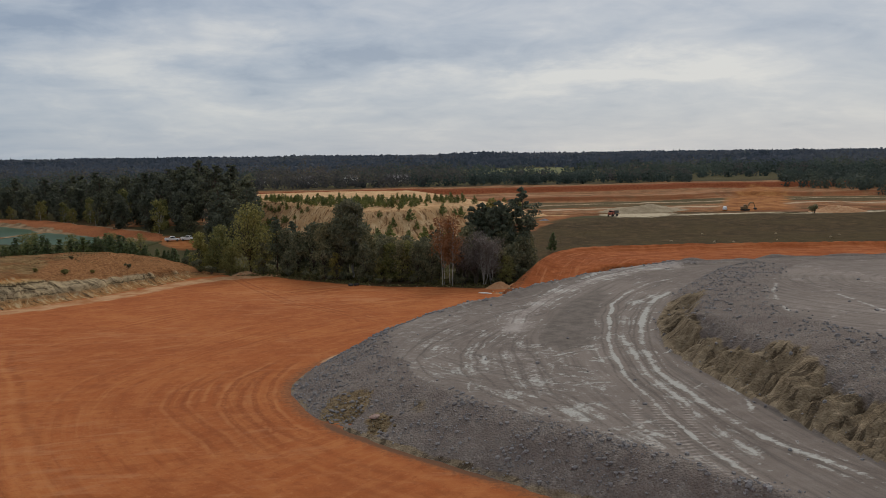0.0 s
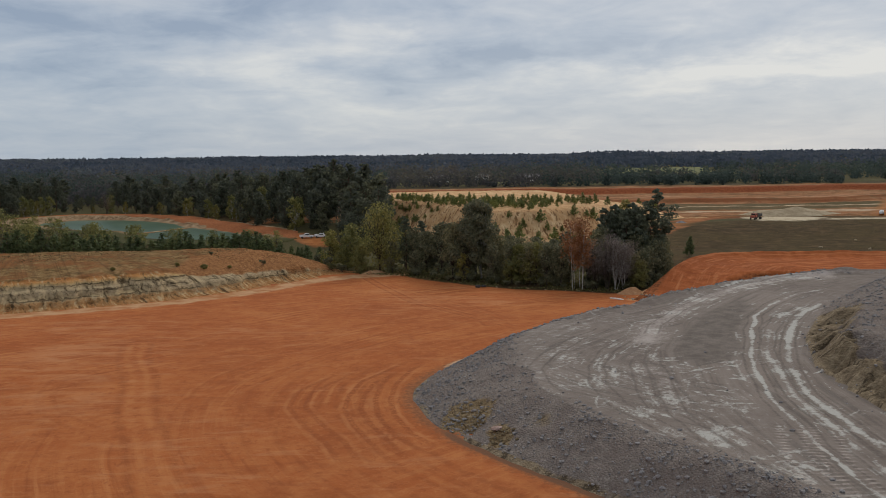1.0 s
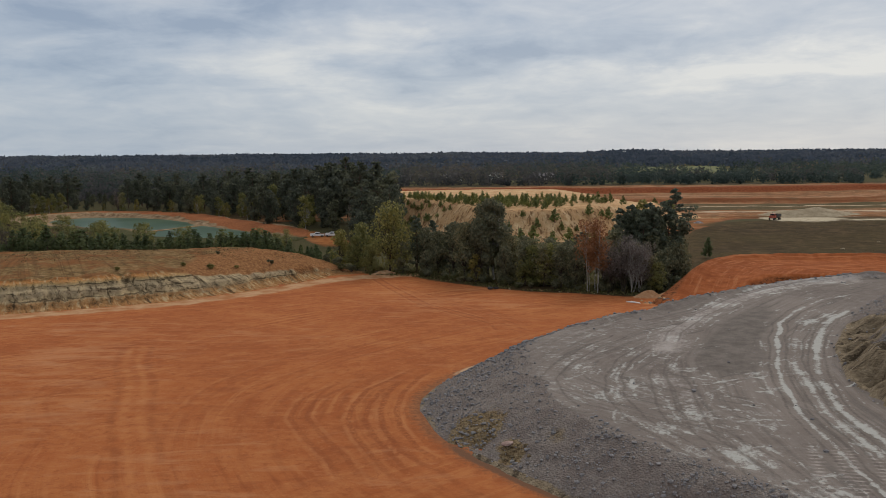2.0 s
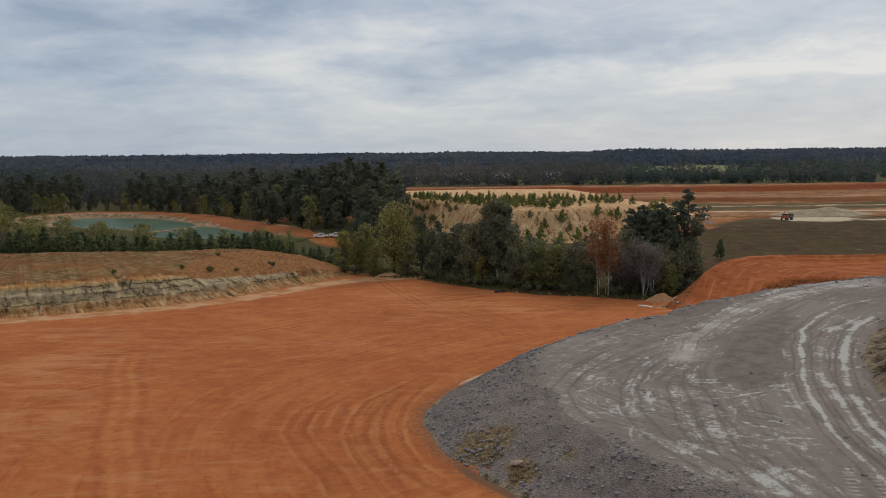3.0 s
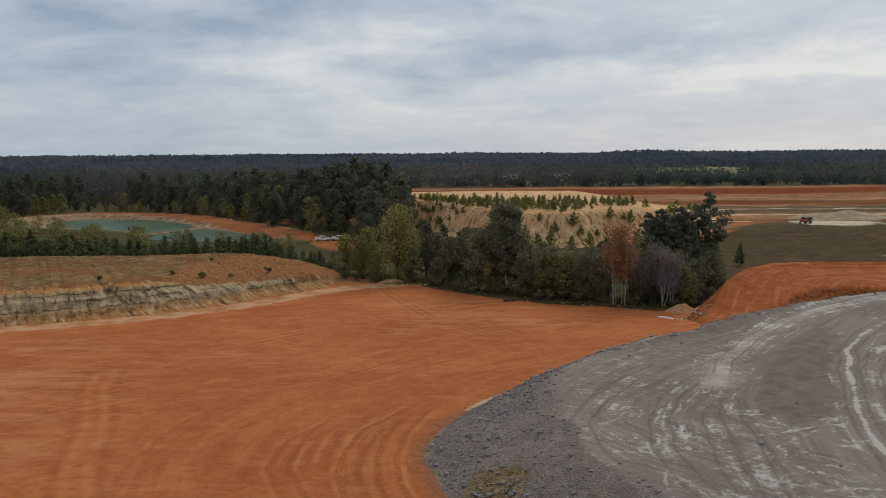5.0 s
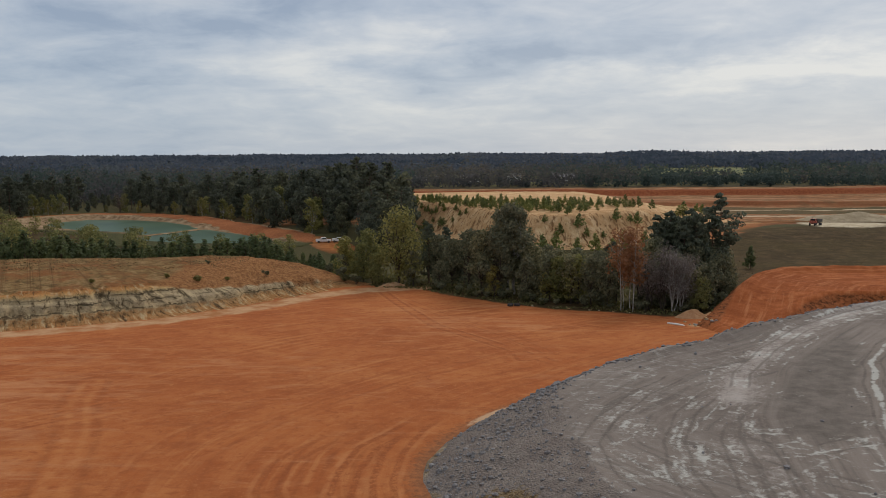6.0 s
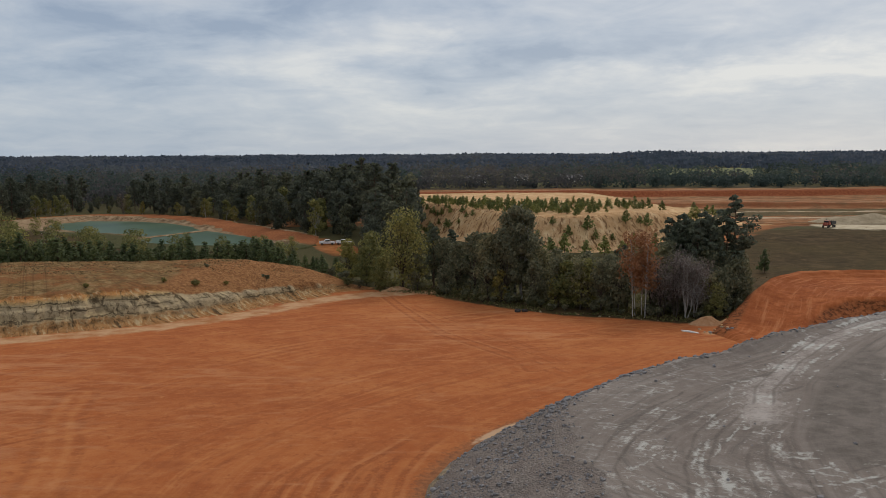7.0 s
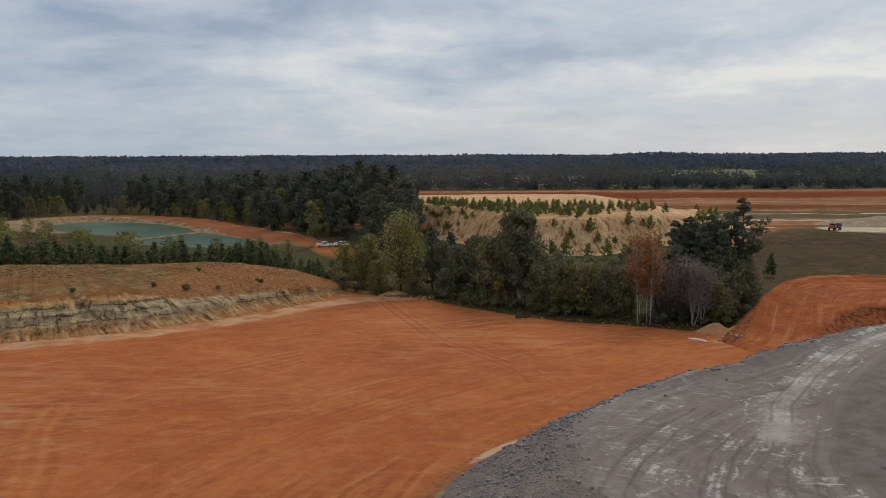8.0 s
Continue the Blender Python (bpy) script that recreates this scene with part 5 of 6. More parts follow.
def puff(rng, centre, radius, n, flat=0.75):
    d = rng.normal(size=(n, 3))
    d /= np.linalg.norm(d, axis=1, keepdims=True)
    r = radius * rng.uniform(0.35, 1.0, n) ** 0.55
    return np.asarray(centre) + d * r[:, None] * (1, 1, flat)


def finish_tree(name, wood, wood_mat, crown, crown_mat, label, category="tree", group=""):
    root = new(name)
    part("trunk", wood.mesh("trunk", wood_mat, True), root)
    part("crown", crown.mesh("crown", crown_mat), root)
    return tagged(root, label, category, group)


def broad_tree(seed, h, w, leaf_mat, label, count=2400, size=0.42, low=0.25, lumps=24, bark=None, gap=0.0):
    rng = np.random.default_rng(seed)
    wood, crown = Shape(), Shape()
    fork = h * (low + 0.12)
    trunk = wood.limb(rng, (0, 0, -0.4), (rng.normal(0, 0.2), rng.normal(0, 0.2), fork), h * 0.017, h * 0.012, 0.05)
    per = count // lumps
    for i in range(lumps):
        t = (i + rng.uniform(0, 1)) / lumps
        z = h * (low + (0.94 - low) * t)
        env = math.sin(math.pi * min(0.97, 0.16 + 0.80 * t)) ** 0.7
        ang, rad = rng.uniform(0, 6.283), 0.5 * w * env * rng.uniform(0.25, 0.78)
        c = np.array([math.cos(ang) * rad, math.sin(ang) * rad, z])
        wood.limb(rng, trunk[-1] * rng.uniform(0.75, 1), c, h * 0.007, h * 0.002, 0.2, 3 if size < 0.5 else 2, 5 if size < 0.5 else 3)
        r = w * rng.uniform(0.15, 0.25)
        crown.add(*leaves(rng, puff(rng, c, r, int(per * rng.uniform(0.7, 1.3) * (1 - gap))), size))
    return finish_tree("tree", wood, bark or BARK, crown, leaf_mat, label)


def pine_tree(seed, h, w, leaf_mat, label, count=2200, size=0.42, low=0.35, open_crown=False, bark=None, rounded=False):
    rng = np.random.default_rng(seed)
    wood, crown = Shape(), Shape()
    lean = rng.normal(0, 0.25, 2)
    wood.limb(rng, (0, 0, -0.4), (lean[0], lean[1], h * 0.97), h * 0.014, h * 0.003, 0.015, 5, 7)
    n = 30 if open_crown else 46
    per = count // (n * 2)
    for i in range(n):
        t = (i + rng.uniform(0, 1)) / n
        z = h * (low + (0.97 - low) * t)
        env = (1 - t) ** 0.62 * (0.55 + 0.45 * min(1, t * 4)) + 0.07
        if rounded:
            env = math.sin(math.pi * (0.22 + 0.70 * t)) ** 0.8
        length = 0.5 * w * env * rng.uniform(0.45, 1.15)
        ang = rng.uniform(0, 6.283)
        base = np.array([lean[0] * z / h, lean[1] * z / h, z])
        tip = base + (math.cos(ang) * length, math.sin(ang) * length, length * rng.uniform(-0.05, 0.35))
        wood.limb(rng, base, tip, h * 0.0045, h * 0.0015, 0.1, 2 if size < 0.5 else 1, 4 if size < 0.5 else 3)
        for f in ((0.95, 0.62) if open_crown else (0.9, 0.5)):
            c = base * (1 - f) + tip * f
            crown.add(*leaves(rng, puff(rng, c, max(0.6, length * 0.30), max(4, int(per * rng.uniform(0.7, 1.3))), 0.6), size))
    return finish_tree("pine_tree", wood, bark or BARK_PINE, crown, leaf_mat, label)


def young_pine(seed, h, label, group, count=420, size=0.26, width=0.48, leaf_mat=None, name="young_pine"):
    rng = np.random.default_rng(seed)
    wood, crown = Shape(), Shape()
    wood.limb(rng, (0, 0, -0.3), (0, 0, h * 0.96), h * 0.018, h * 0.004, 0.02, 3, 5)
    pts = []
    for i in range(26):
        t = i / 26
        z, length = h * (0.10 + 0.86 * t), h * width * 0.5 * (1 - t) ** 0.85 + 0.1
        ang = i * 2.4 + rng.normal(0, 0.3)
        length *= rng.uniform(0.7, 1.2)
        tip = np.array([math.cos(ang) * length, math.sin(ang) * length, z + length * 0.3])
        wood.tube((0, 0, z), tuple(tip), h * 0.005, h * 0.002, 3)
        k = max(4, int(count / 26 * (1.5 - t)))
        f = rng.uniform(0.25, 1.05, k)[:, None]
        pts.append(np.array([0, 0, z]) * (1 - f) + tip * f + rng.normal(0, h * 0.028, (k, 3)))
    crown.add(*leaves(rng, np.concatenate(pts), size))
    return finish_tree(name, wood, BARK_PINE, crown, leaf_mat or LEAF_YOUNG, label, "pine", group)


def stem_clump(seed, h, w, leaf_mat, label, count=2900):
    """Several pale straight stems with a narrow thin crown."""
    rng = np.random.default_rng(seed)
    root = new("tree")
    crown = Shape()
    for i in range(5):
        wood = Shape()
        x, y = (i - 2) * 0.62 + rng.normal(0, 0.1), rng.normal(0, 0.5)
        tip = (x * 1.5, y * 1.4, h * rng.uniform(0.86, 1.0))
        pts = wood.limb(rng, (x, y, -0.4), tip, 0.10, 0.025, 0.02, 5, 6)
        for j in range(26):
            t = rng.uniform(0.30, 1.0)
            a = np.array([x, y, 0]) * (1 - t) + np.array(tip) * t
            ang, ln = rng.uniform(0, 6.283), 0.5 * w * rng.uniform(0.25, 0.75) * (1.15 - 0.5 * t)
            b = a + (math.cos(ang) * ln, math.sin(ang) * ln, ln * 1.1)
            wood.tube(a, b, 0.035, 0.012, 4)
            crown.add(*leaves(rng, puff(rng, b, 1.15, int(count / 105 * rng.uniform(0.6, 1.4)), 1.0), 0.34))
        part("trunk", wood.mesh("trunk", BARK_PALE, True), root)
    part("crown", crown.mesh("crown", leaf_mat), root)
    return tagged(root, label, "tree")


def bare_tree(seed, h, w, label, bark=None, twigs=900):
    rng = np.random.default_rng(seed)
    wood, crown = Shape(), Shape()

    for i in range(5):
        ang, out = i * 1.257 + rng.normal(0, 0.3), 0.5 * w * rng.uniform(0.15, 0.8)
        tip = np.array([math.cos(ang) * out, math.sin(ang) * out, h * rng.uniform(0.72, 1.0)])
        pts = wood.limb(rng, rng.normal(0, 0.15, 3) * (1, 1, 0) - (0, 0, 0.3), tip, h * 0.010, h * 0.002, 0.07, 4, 5)
        for j in range(22):
            t = rng.uniform(0.22, 1.0)
            k = min(3, int(t * 4))
            a = pts[k] * (1 - (t * 4 - k)) + pts[k + 1] * (t * 4 - k)
            side, ln = rng.uniform(0, 6.283), 0.26 * w * rng.uniform(0.4, 1.1) * (1.25 - 0.6 * t)
            b = a + np.array([math.cos(side), math.sin(side), rng.uniform(0.6, 1.3)]) * ln
            wood.limb(rng, a, b, h * 0.0030, h * 0.0008, 0.15, 2, 3)
            for _ in range(3):
                e = b + rng.normal(0, 0.45, 3) * ln * (1, 1, 0.6) + (0, 0, 0.25 * ln)
                wood.tube(a * 0.4 + b * 0.6, e, h * 0.0014, h * 0.0005, 3)
            crown.add(*leaves(rng, puff(rng, b, 0.75 * ln + 0.3, max(3, twigs // 150), 1.0), 0.17))
    return finish_tree("bare_tree", wood, bark or BARK, crown, LEAF_TWIG, label)


def shrub(seed, h, w, leaf_mat, label, count=420):
    rng = np.random.default_rng(seed)
    wood, crown = Shape(), Shape()
    for i in range(7):
        ang, r = rng.uniform(0, 6.283), 0.5 * w * rng.uniform(0.1, 0.75)
        c = np.array([math.cos(ang) * r, math.sin(ang) * r, h * rng.uniform(0.35, 0.8)])
        wood.limb(rng, (0, 0, -0.2), c, 0.04, 0.012, 0.15, 2, 4)
        crown.add(*leaves(rng, puff(rng, c, w * rng.uniform(0.18, 0.3), count // 7, 0.8), 0.24))
    root = new("shrub")
    part("stem", wood.mesh("stem", BARK, True), root)
    part("foliage", crown.mesh("foliage", leaf_mat), root)
    return tagged(root, label, "shrub")


PLACED = random.Random(7)


def put(model, x, y, scale=1.0, turn=None, used=set()):
    """The first call moves the model itself, later calls copy it."""
    z = float(land_z(x, y))
    m = Matrix.Translation((x, y, z - 0.05)) @ Matrix.Rotation(PLACED.uniform(0, 6.283) if turn is None else turn, 4, "Z")
    if model.name in used:
        ob = copy_thing(model, m)
    else:
        used.add(model.name)
        ob = model
        ob.matrix_basis = m
    ob.scale = (scale * PLACED.uniform(0.94, 1.06), scale * PLACED.uniform(0.94, 1.06), scale)
    return ob


def plant_clump():
    """The strip of trees between the clay pad and the spoil bank."""
    olive = broad_tree(11, 18.6, 15.5, LEAF_OLIVE, "broad olive-green tree in early autumn leaf beside dark pines", 4600, 0.40, 0.14, 34)
    olive_b = broad_tree(12, 11, 8.5, LEAF_OLIVE, "low olive-green tree in the thicket edge", 2200, 0.38, 0.12, 22)
    dark = broad_tree(13, 20.5, 12, LEAF_DARK, "tall dark green oak with a rounded crown and pale trunk", 7600, 0.42, 0.24, 38, BARK_PALE)
    dark_b = broad_tree(14, 14.5, 9, LEAF_DARK, "dark green tree in a dense thicket", 2600, 0.42, 0.12, 26)
    mixed = broad_tree(15, 12.5, 7.5, LEAF_DARK, "thin mixed tree with bare stems showing", 2000, 0.36, 0.16, 24, BARK, 0.1)
    yellow = broad_tree(16, 8, 5, LEAF_YELLOW, "small yellowing tree at the thicket edge", 1000, 0.30, 0.15, 16)
    pine = pine_tree(21, 20.5, 9.5, LEAF_PINE, "tall dark pine in a dense clump", 3600, 0.42, 0.22)
    pine_b = pine_tree(22, 17, 8.0, LEAF_PINE, "dark pine with a narrow pointed crown", 3000, 0.42, 0.12)
    big = pine_tree(23, 22.6, 11.0, LEAF_PINE, "tall open-crowned pine with a bare pale trunk", 2600, 0.42, 0.50, True)
    rust = stem_clump(31, 15.8, 6.6, LEAF_RUST, "clump of slender white-stemmed trees with rust-red leaves")
    bare = bare_tree(41, 12.5, 8, "leafless grey tree with a cloud of fine twigs", BARK_PALE, 4200)
    bare_b = bare_tree(42, 10, 7, "leafless brown tree among pines", BARK, 3600)
    low_tree = broad_tree(17, 9.5, 7.5, LEAF_DARK, "low dark bushy tree on the slope of red fill", 2000, 0.38, 0.05, 22)
    lit = broad_tree(18, 21.5, 7, LEAF_OLIVE, "light green tree top rising behind pines", 1700, 0.36, 0.45, 18)
    for model, x, y, s in (
            (olive, -15.5, 226, 1.0), (olive_b, -25, 232, 0.9), (olive_b, -20.5, 226, 0.72), (olive_b, -30.5, 238, 1.0), (olive_b, -25, 242, 1.15), (yellow, -22.5, 230, 0.9),
            (pine_b, -8.5, 229, 0.86), (pine_b, -4, 232, 0.82), (pine, -9, 238, 0.74), (pine_b, 0.5, 224, 0.76), (dark_b, -2.5, 222, 0.8), (pine_b, 4, 230, 0.78), (dark_b, -6, 226, 0.85),
            (dark_b, 4.3, 212, 1.0), (dark_b, 7.8, 208, 1.0), (dark, 11.6, 211, 1.0), (dark_b, 1.5, 218, 0.98), (pine, 9, 222, 0.74), (dark_b, 13.5, 217, 0.95),
            (dark_b, 15.2, 206, 0.82), (mixed, 13.8, 202.5, 0.8), (yellow, 6.8, 206.5, 0.9), (yellow, 17.6, 200, 0.8), (mixed, 18.5, 201, 0.86), (dark_b, 20.5, 205, 0.76),
            (mixed, 22.4, 197.5, 0.84), (olive_b, 20.2, 199.5, 0.9), (dark_b, 24.6, 203, 0.78), (mixed, 26.2, 195, 0.86), (dark_b, 28.4, 200, 0.76), (mixed, 29.5, 194, 0.86),
            (olive_b, 24, 198, 0.95), (rust, 32.8, 189.5, 1.0), (dark_b, 32.2, 200, 0.8), (pine_b, 43.5, 202, 1.0), (pine, 45, 206, 0.88), (pine, 47.5, 208, 0.88), (lit, 49.5, 214, 0.96),
            (pine_b, 47, 202, 1.02), (pine, 51, 206, 0.88), (big, 55.2, 204.5, 1.02), (pine_b, 51, 201.5, 0.95), (pine_b, 57, 207.5, 0.7), (bare, 41.2, 187.8, 1.0), (bare_b, 37.2, 190.5, 1.0),
            (bare_b, 44.3, 191, 1.0), (low_tree, 46.6, 190.2, 0.9), (low_tree, 49.6, 192, 1.0), (low_tree, 52.8, 196.5, 1.1), (olive_b, 47.0, 188.4, 0.62), (low_tree, 55.8, 203, 0.95), (pine_b, 33.5, 208, 0.72),
            (dark_b, 36.5, 196.5, 0.7), (low_tree, 40.2, 194.5, 1.0), (pine_b, 26, 212, 0.62), (dark_b, 19, 214, 0.75), (low_tree, 44, 197, 1.15), (dark_b, -12, 224, 0.6), (low_tree, -5.5, 220.5, 0.7), (pine, 33, 214, 0.55), (pine_b, 45.5, 200.5, 0.92), (pine, 51.5, 211, 0.88), (pine_b, 54, 210, 0.82), (dark_b, 39, 199, 0.9),
            (dark_b, 48, 198, 0.85), (bare, 43.2, 189.2, 0.9), (bare_b, 39.6, 189.2, 1.15), (low_tree, 57.5, 209, 0.8), (low_tree, 59.8, 214.5, 0.7), (low_tree, 54.6, 201, 0.9), (dark_b, 58, 213, 0.8)):
        put(model, x, y, s)
    for model, x, y, s in ((pine, 44, 203.5, 0.95), (pine, 42.6, 206, 0.9), (pine_b, 49, 200, 1.12), (pine, 53, 203, 0.92), (pine_b, 46, 199, 1.08), (pine, 48.6, 204, 0.97), (dark_b, 40.5, 200, 0.95), (dark, 10.2, 213, 0.98)):
        put(model, x, y, s)
    bushes = [shrub(51, 1.6, 2.4, LEAF_WEED, "weedy grey-green shrub on disturbed ground"), shrub(52, 2.2, 2.6, LEAF_DARK, "dark green shrub at the foot of trees"),
              shrub(53, 1.1, 1.8, LEAF_YELLOW, "small yellow-brown shrub in dry grass")]
    rng = random.Random(5)
    edge = [(-8, 216), (-3, 211.5), (4, 205.5), (10.5, 200), (18.6, 194), (28.6, 190.5), (37, 186), (46, 184.5)]
    for i in range(46):
        k = rng.uniform(0, len(edge) - 1.001)
        (ax, ay), (bx, by) = edge[int(k)], edge[int(k) + 1]
        f = k - int(k)
        put(rng.choice(bushes[:2]), ax + (bx - ax) * f + rng.uniform(-1, 1), ay + (by - ay) * f + rng.uniform(0.6, 6), rng.uniform(0.6, 1.25))
    for x, y, k, s in ((-33, 229, 1, 1.1), (-29, 226, 0, 1.2), (-26, 226, 1, 1.2), (-21, 224.5, 0, 1.2), (-18, 224, 0, 1.3), (-30, 231, 1, 1.5), (-57, 201, 2, 1.1), (-45, 212.8, 1, 0.8), (-63, 199, 2, 0.9),
                       (-58.9, 214.8, 1, 0.55), (-52, 206, 2, 0.7), (-75, 190, 2, 0.8), (60.5, 214, 0, 1.2), (58, 208, 0, 1.3), (234, 352, 1, 2.2), (63, 222, 0, 1.4)):
        put(bushes[k], x, y, s)
    fir = young_pine(61, 6.6, "lone dark young pine on brown grass", "", 1300, 0.30, 0.56)
    put(fir, 78.9, 256, 1.0)


def scatter(rng, poly, gap, tries, keep=lambda x, y: True):
    xs, ys = [p[0] for p in poly], [p[1] for p in poly]
    out = []
    for _ in range(tries):
        x, y = rng.uniform(min(xs), max(xs)), rng.uniform(min(ys), max(ys))
        if all((x - a) ** 2 + (y - b) ** 2 > gap * gap for a, b in out) and bool(inside(np.array(x), np.array(y), poly)) and keep(x, y):
            out.append((x, y))
    return out


def plant_forest():
    """Standing woods behind the ponds."""
    tall = [pine_tree(71, 25, 11.5, LEAF_WOOD, "tall dark pine in standing woods", 1500, 0.78, 0.34, rounded=True), pine_tree(72, 23, 11.5, LEAF_WOOD, "dark full-crowned pine in standing woods", 1600, 0.80, 0.16, rounded=True), broad_tree(79, 21, 12, LEAF_WOOD, "tall dark hardwood in standing woods", 1500, 0.78, 0.14, 26)]
    leafy = [broad_tree(73, 17, 10.5, LEAF_WOOD, "dark green hardwood at the forest edge", 1500, 0.70, 0.06, 24), broad_tree(74, 14, 8.5, LEAF_OLIVE, "olive hardwood in early autumn at the forest edge", 1300, 0.62, 0.06, 22, BARK_PALE),
             broad_tree(75, 11, 7, LEAF_YELLOW, "yellow-green hardwood at the forest edge", 800, 0.5, 0.15, 18, BARK_PALE), bare_tree(76, 14, 8, "leafless grey hardwood at the forest edge", BARK, 1600)]
    rng = random.Random(12)
    edge = [(-330, 415), (-218, 412), (-206, 462), (-190, 460), (-133, 434), (-108, 404), (-86, 374), (-56, 340), (-44, 322), (-33, 314), (-20, 326), (-16, 345), (-16, 372), (-24, 430), (-60, 455), (-110, 480), (-200, 520), (-330, 510)]
    front = edge[1:11]
    for x, y in scatter(rng, edge, 8.2, 5200, lambda x, y: float(area_dist(np.array(x), np.array(y), SPOIL_TOE)[0]) < -2 and (x + 44) ** 2 + (y - 308) ** 2 > 130):
        d = float(line_dist(np.array(x), np.array(y), front)[0])
        big = float(np.interp(x, [-150, -120, -85, -62, -48], [0.74, 0.84, 0.90, 1.02, 1.08]))
        big *= 0.5 if abs(x + 0.41 * y) < 9 else 1.0
        if d < 12:
            put(rng.choices(leafy, (5, 3, 0.8, 0.6))[0], x, y, rng.uniform(0.7, 1.05) * min(1.05, big + 0.05))
        elif d < 20 and rng.random() < 0.45:
            put(rng.choices(leafy, (4, 2, 0.6, 1))[0], x, y, rng.uniform(0.9, 1.25) * min(1.0, big))
        else:
            put(rng.choice(tall), x, y, big * rng.uniform(0.82, 1.1))


def plant_forest_corner():
    """Taller trees that close the woods beside the spoil bank."""
    dark = broad_tree(77, 18, 11, LEAF_WOOD, "dark green hardwood beside the spoil bank", 1600, 0.62, 0.05, 26)
    pine = pine_tree(78, 21, 11, LEAF_WOOD, "dark pine beside the spoil bank", 1600, 0.66, 0.14, rounded=True)
    for model, x, y, s in ((pine, -31, 306, 0.95), (dark, -26, 300, 0.95), (pine, -21, 307, 0.95), (dark, -30, 293, 0.7),
                           (pine, -26, 312, 1.05), (dark, -22, 291, 0.75), (pine, -32, 316, 1.0), (dark, -18, 296, 0.7)):
        put(model, x, y, s)


def plant_young_pines():
    rows = [young_pine(81 + i, 8.6, "young dark green pine in a dense row behind the cut bank", "pines behind the bank", 520, 0.50, 0.72) for i in range(2)]
    rng = random.Random(3)
    belt = [(-135, 222), (-110, 232), (-99, 241), (-88, 248), (-74, 251), (-60, 254), (-44, 251), (-33, 243), (-28, 247), (-36, 262), (-60, 268), (-90, 264), (-118, 256), (-140, 244)]
    for x, y in scatter(rng, belt, 2.9, 1400)[:165]:
        put(rng.choice(rows), x, y, rng.uniform(0.7, 1.15) * (1.15 if x < -100 else 0.62 if x > -50 else 1.0))
    big_bush = broad_tree(84, 12, 9.5, LEAF_OLIVE, "bushy olive tree beside the settling pond", 1100, 0.42, 0.05, 18)
    grey_bush = bare_tree(85, 13, 9, "leafless thicket tree beside the settling pond", BARK, 700)
    for x, y, s in ((-112, 252, 1.0), (-104, 260, 0.9), (-120, 248, 1.1), (-96, 266, 0.85), (-126, 256, 1.2), (-110, 270, 1.0), (-84, 272, 0.7), (-135, 250, 1.2), (-100, 276, 0.9), (-74, 276, 0.6), (-64, 282, 0.62), (-90, 284, 0.7), (-118, 280, 0.85), (-130, 268, 1.0), (-78, 290, 0.6), (-104, 292, 0.75), (-56, 274, 0.6), (-122, 296, 0.8),
                    (-146, 262, 1.1), (-140, 282, 0.9), (-92, 298, 0.6), (-66, 296, 0.55), (-56, 292, 0.55), (-158, 300, 1.0), (-140, 310, 0.8), (-172, 330, 1.0), (-150, 326, 0.7), (-186, 350, 1.0), (-166, 346, 0.6), (-200, 372, 1.1), (-182, 318, 1.2), (-204, 344, 1.2), (-160, 316, 0.9), (-128, 312, 0.6), (-216, 392, 1.1)):
        put(big_bush, x, y, s)
    for x, y, s in ((-124, 238, 1.0), (-118, 262, 1.0), (-131, 244, 1.1), (-113, 240, 0.9)):
        put(grey_bush, x, y, s)
    top = [young_pine(86 + i, 4.6, "young bright green pine planted on spoil", "pines on the spoil bank", 250, 0.44, 0.80, LEAF_BRIGHT, "pine_sapling") for i in range(2)]
    crest = [(-36, 362), (-14, 338), (4, 327), (22, 315), (38, 315), (48, 321), (60, 334), (68, 348), (40, 344), (10, 352), (-20, 376), (-36, 380)]
    for x, y in scatter(rng, crest, 2.1, 2200, lambda x, y: x < 46 or rng.random() < 0.3)[:290]:
        put(rng.choice(top), x, y, rng.uniform(0.42, 0.85))
    for x, y, s in ((66, 345, 1.0), (72, 349, 0.9), (60, 340, 1.0), (52.5, 315.5, 1.1), (38.5, 306, 1.2), (32, 304.5, 0.9), (41, 305.5, 0.8), (27, 306, 0.7), (22, 304, 0.6), (58, 319, 0.7), (47, 308, 0.6), (13, 311, 0.6),
                    (61, 322, 1.1), (35, 309, 0.7), (108, 420, 1.3), (112, 425, 1.2), (104, 428, 1.3), (30, 296, 1.5), (20, 296, 1.3), (42, 293, 1.4), (52, 299, 1.5), (36, 290, 1.2), (25, 291, 1.4), (60, 304, 1.3), (68, 314, 1.3), (14, 300, 1.4), (47, 289, 1.2), (75, 326, 1.2)):
        put(top[0], x, y, s)


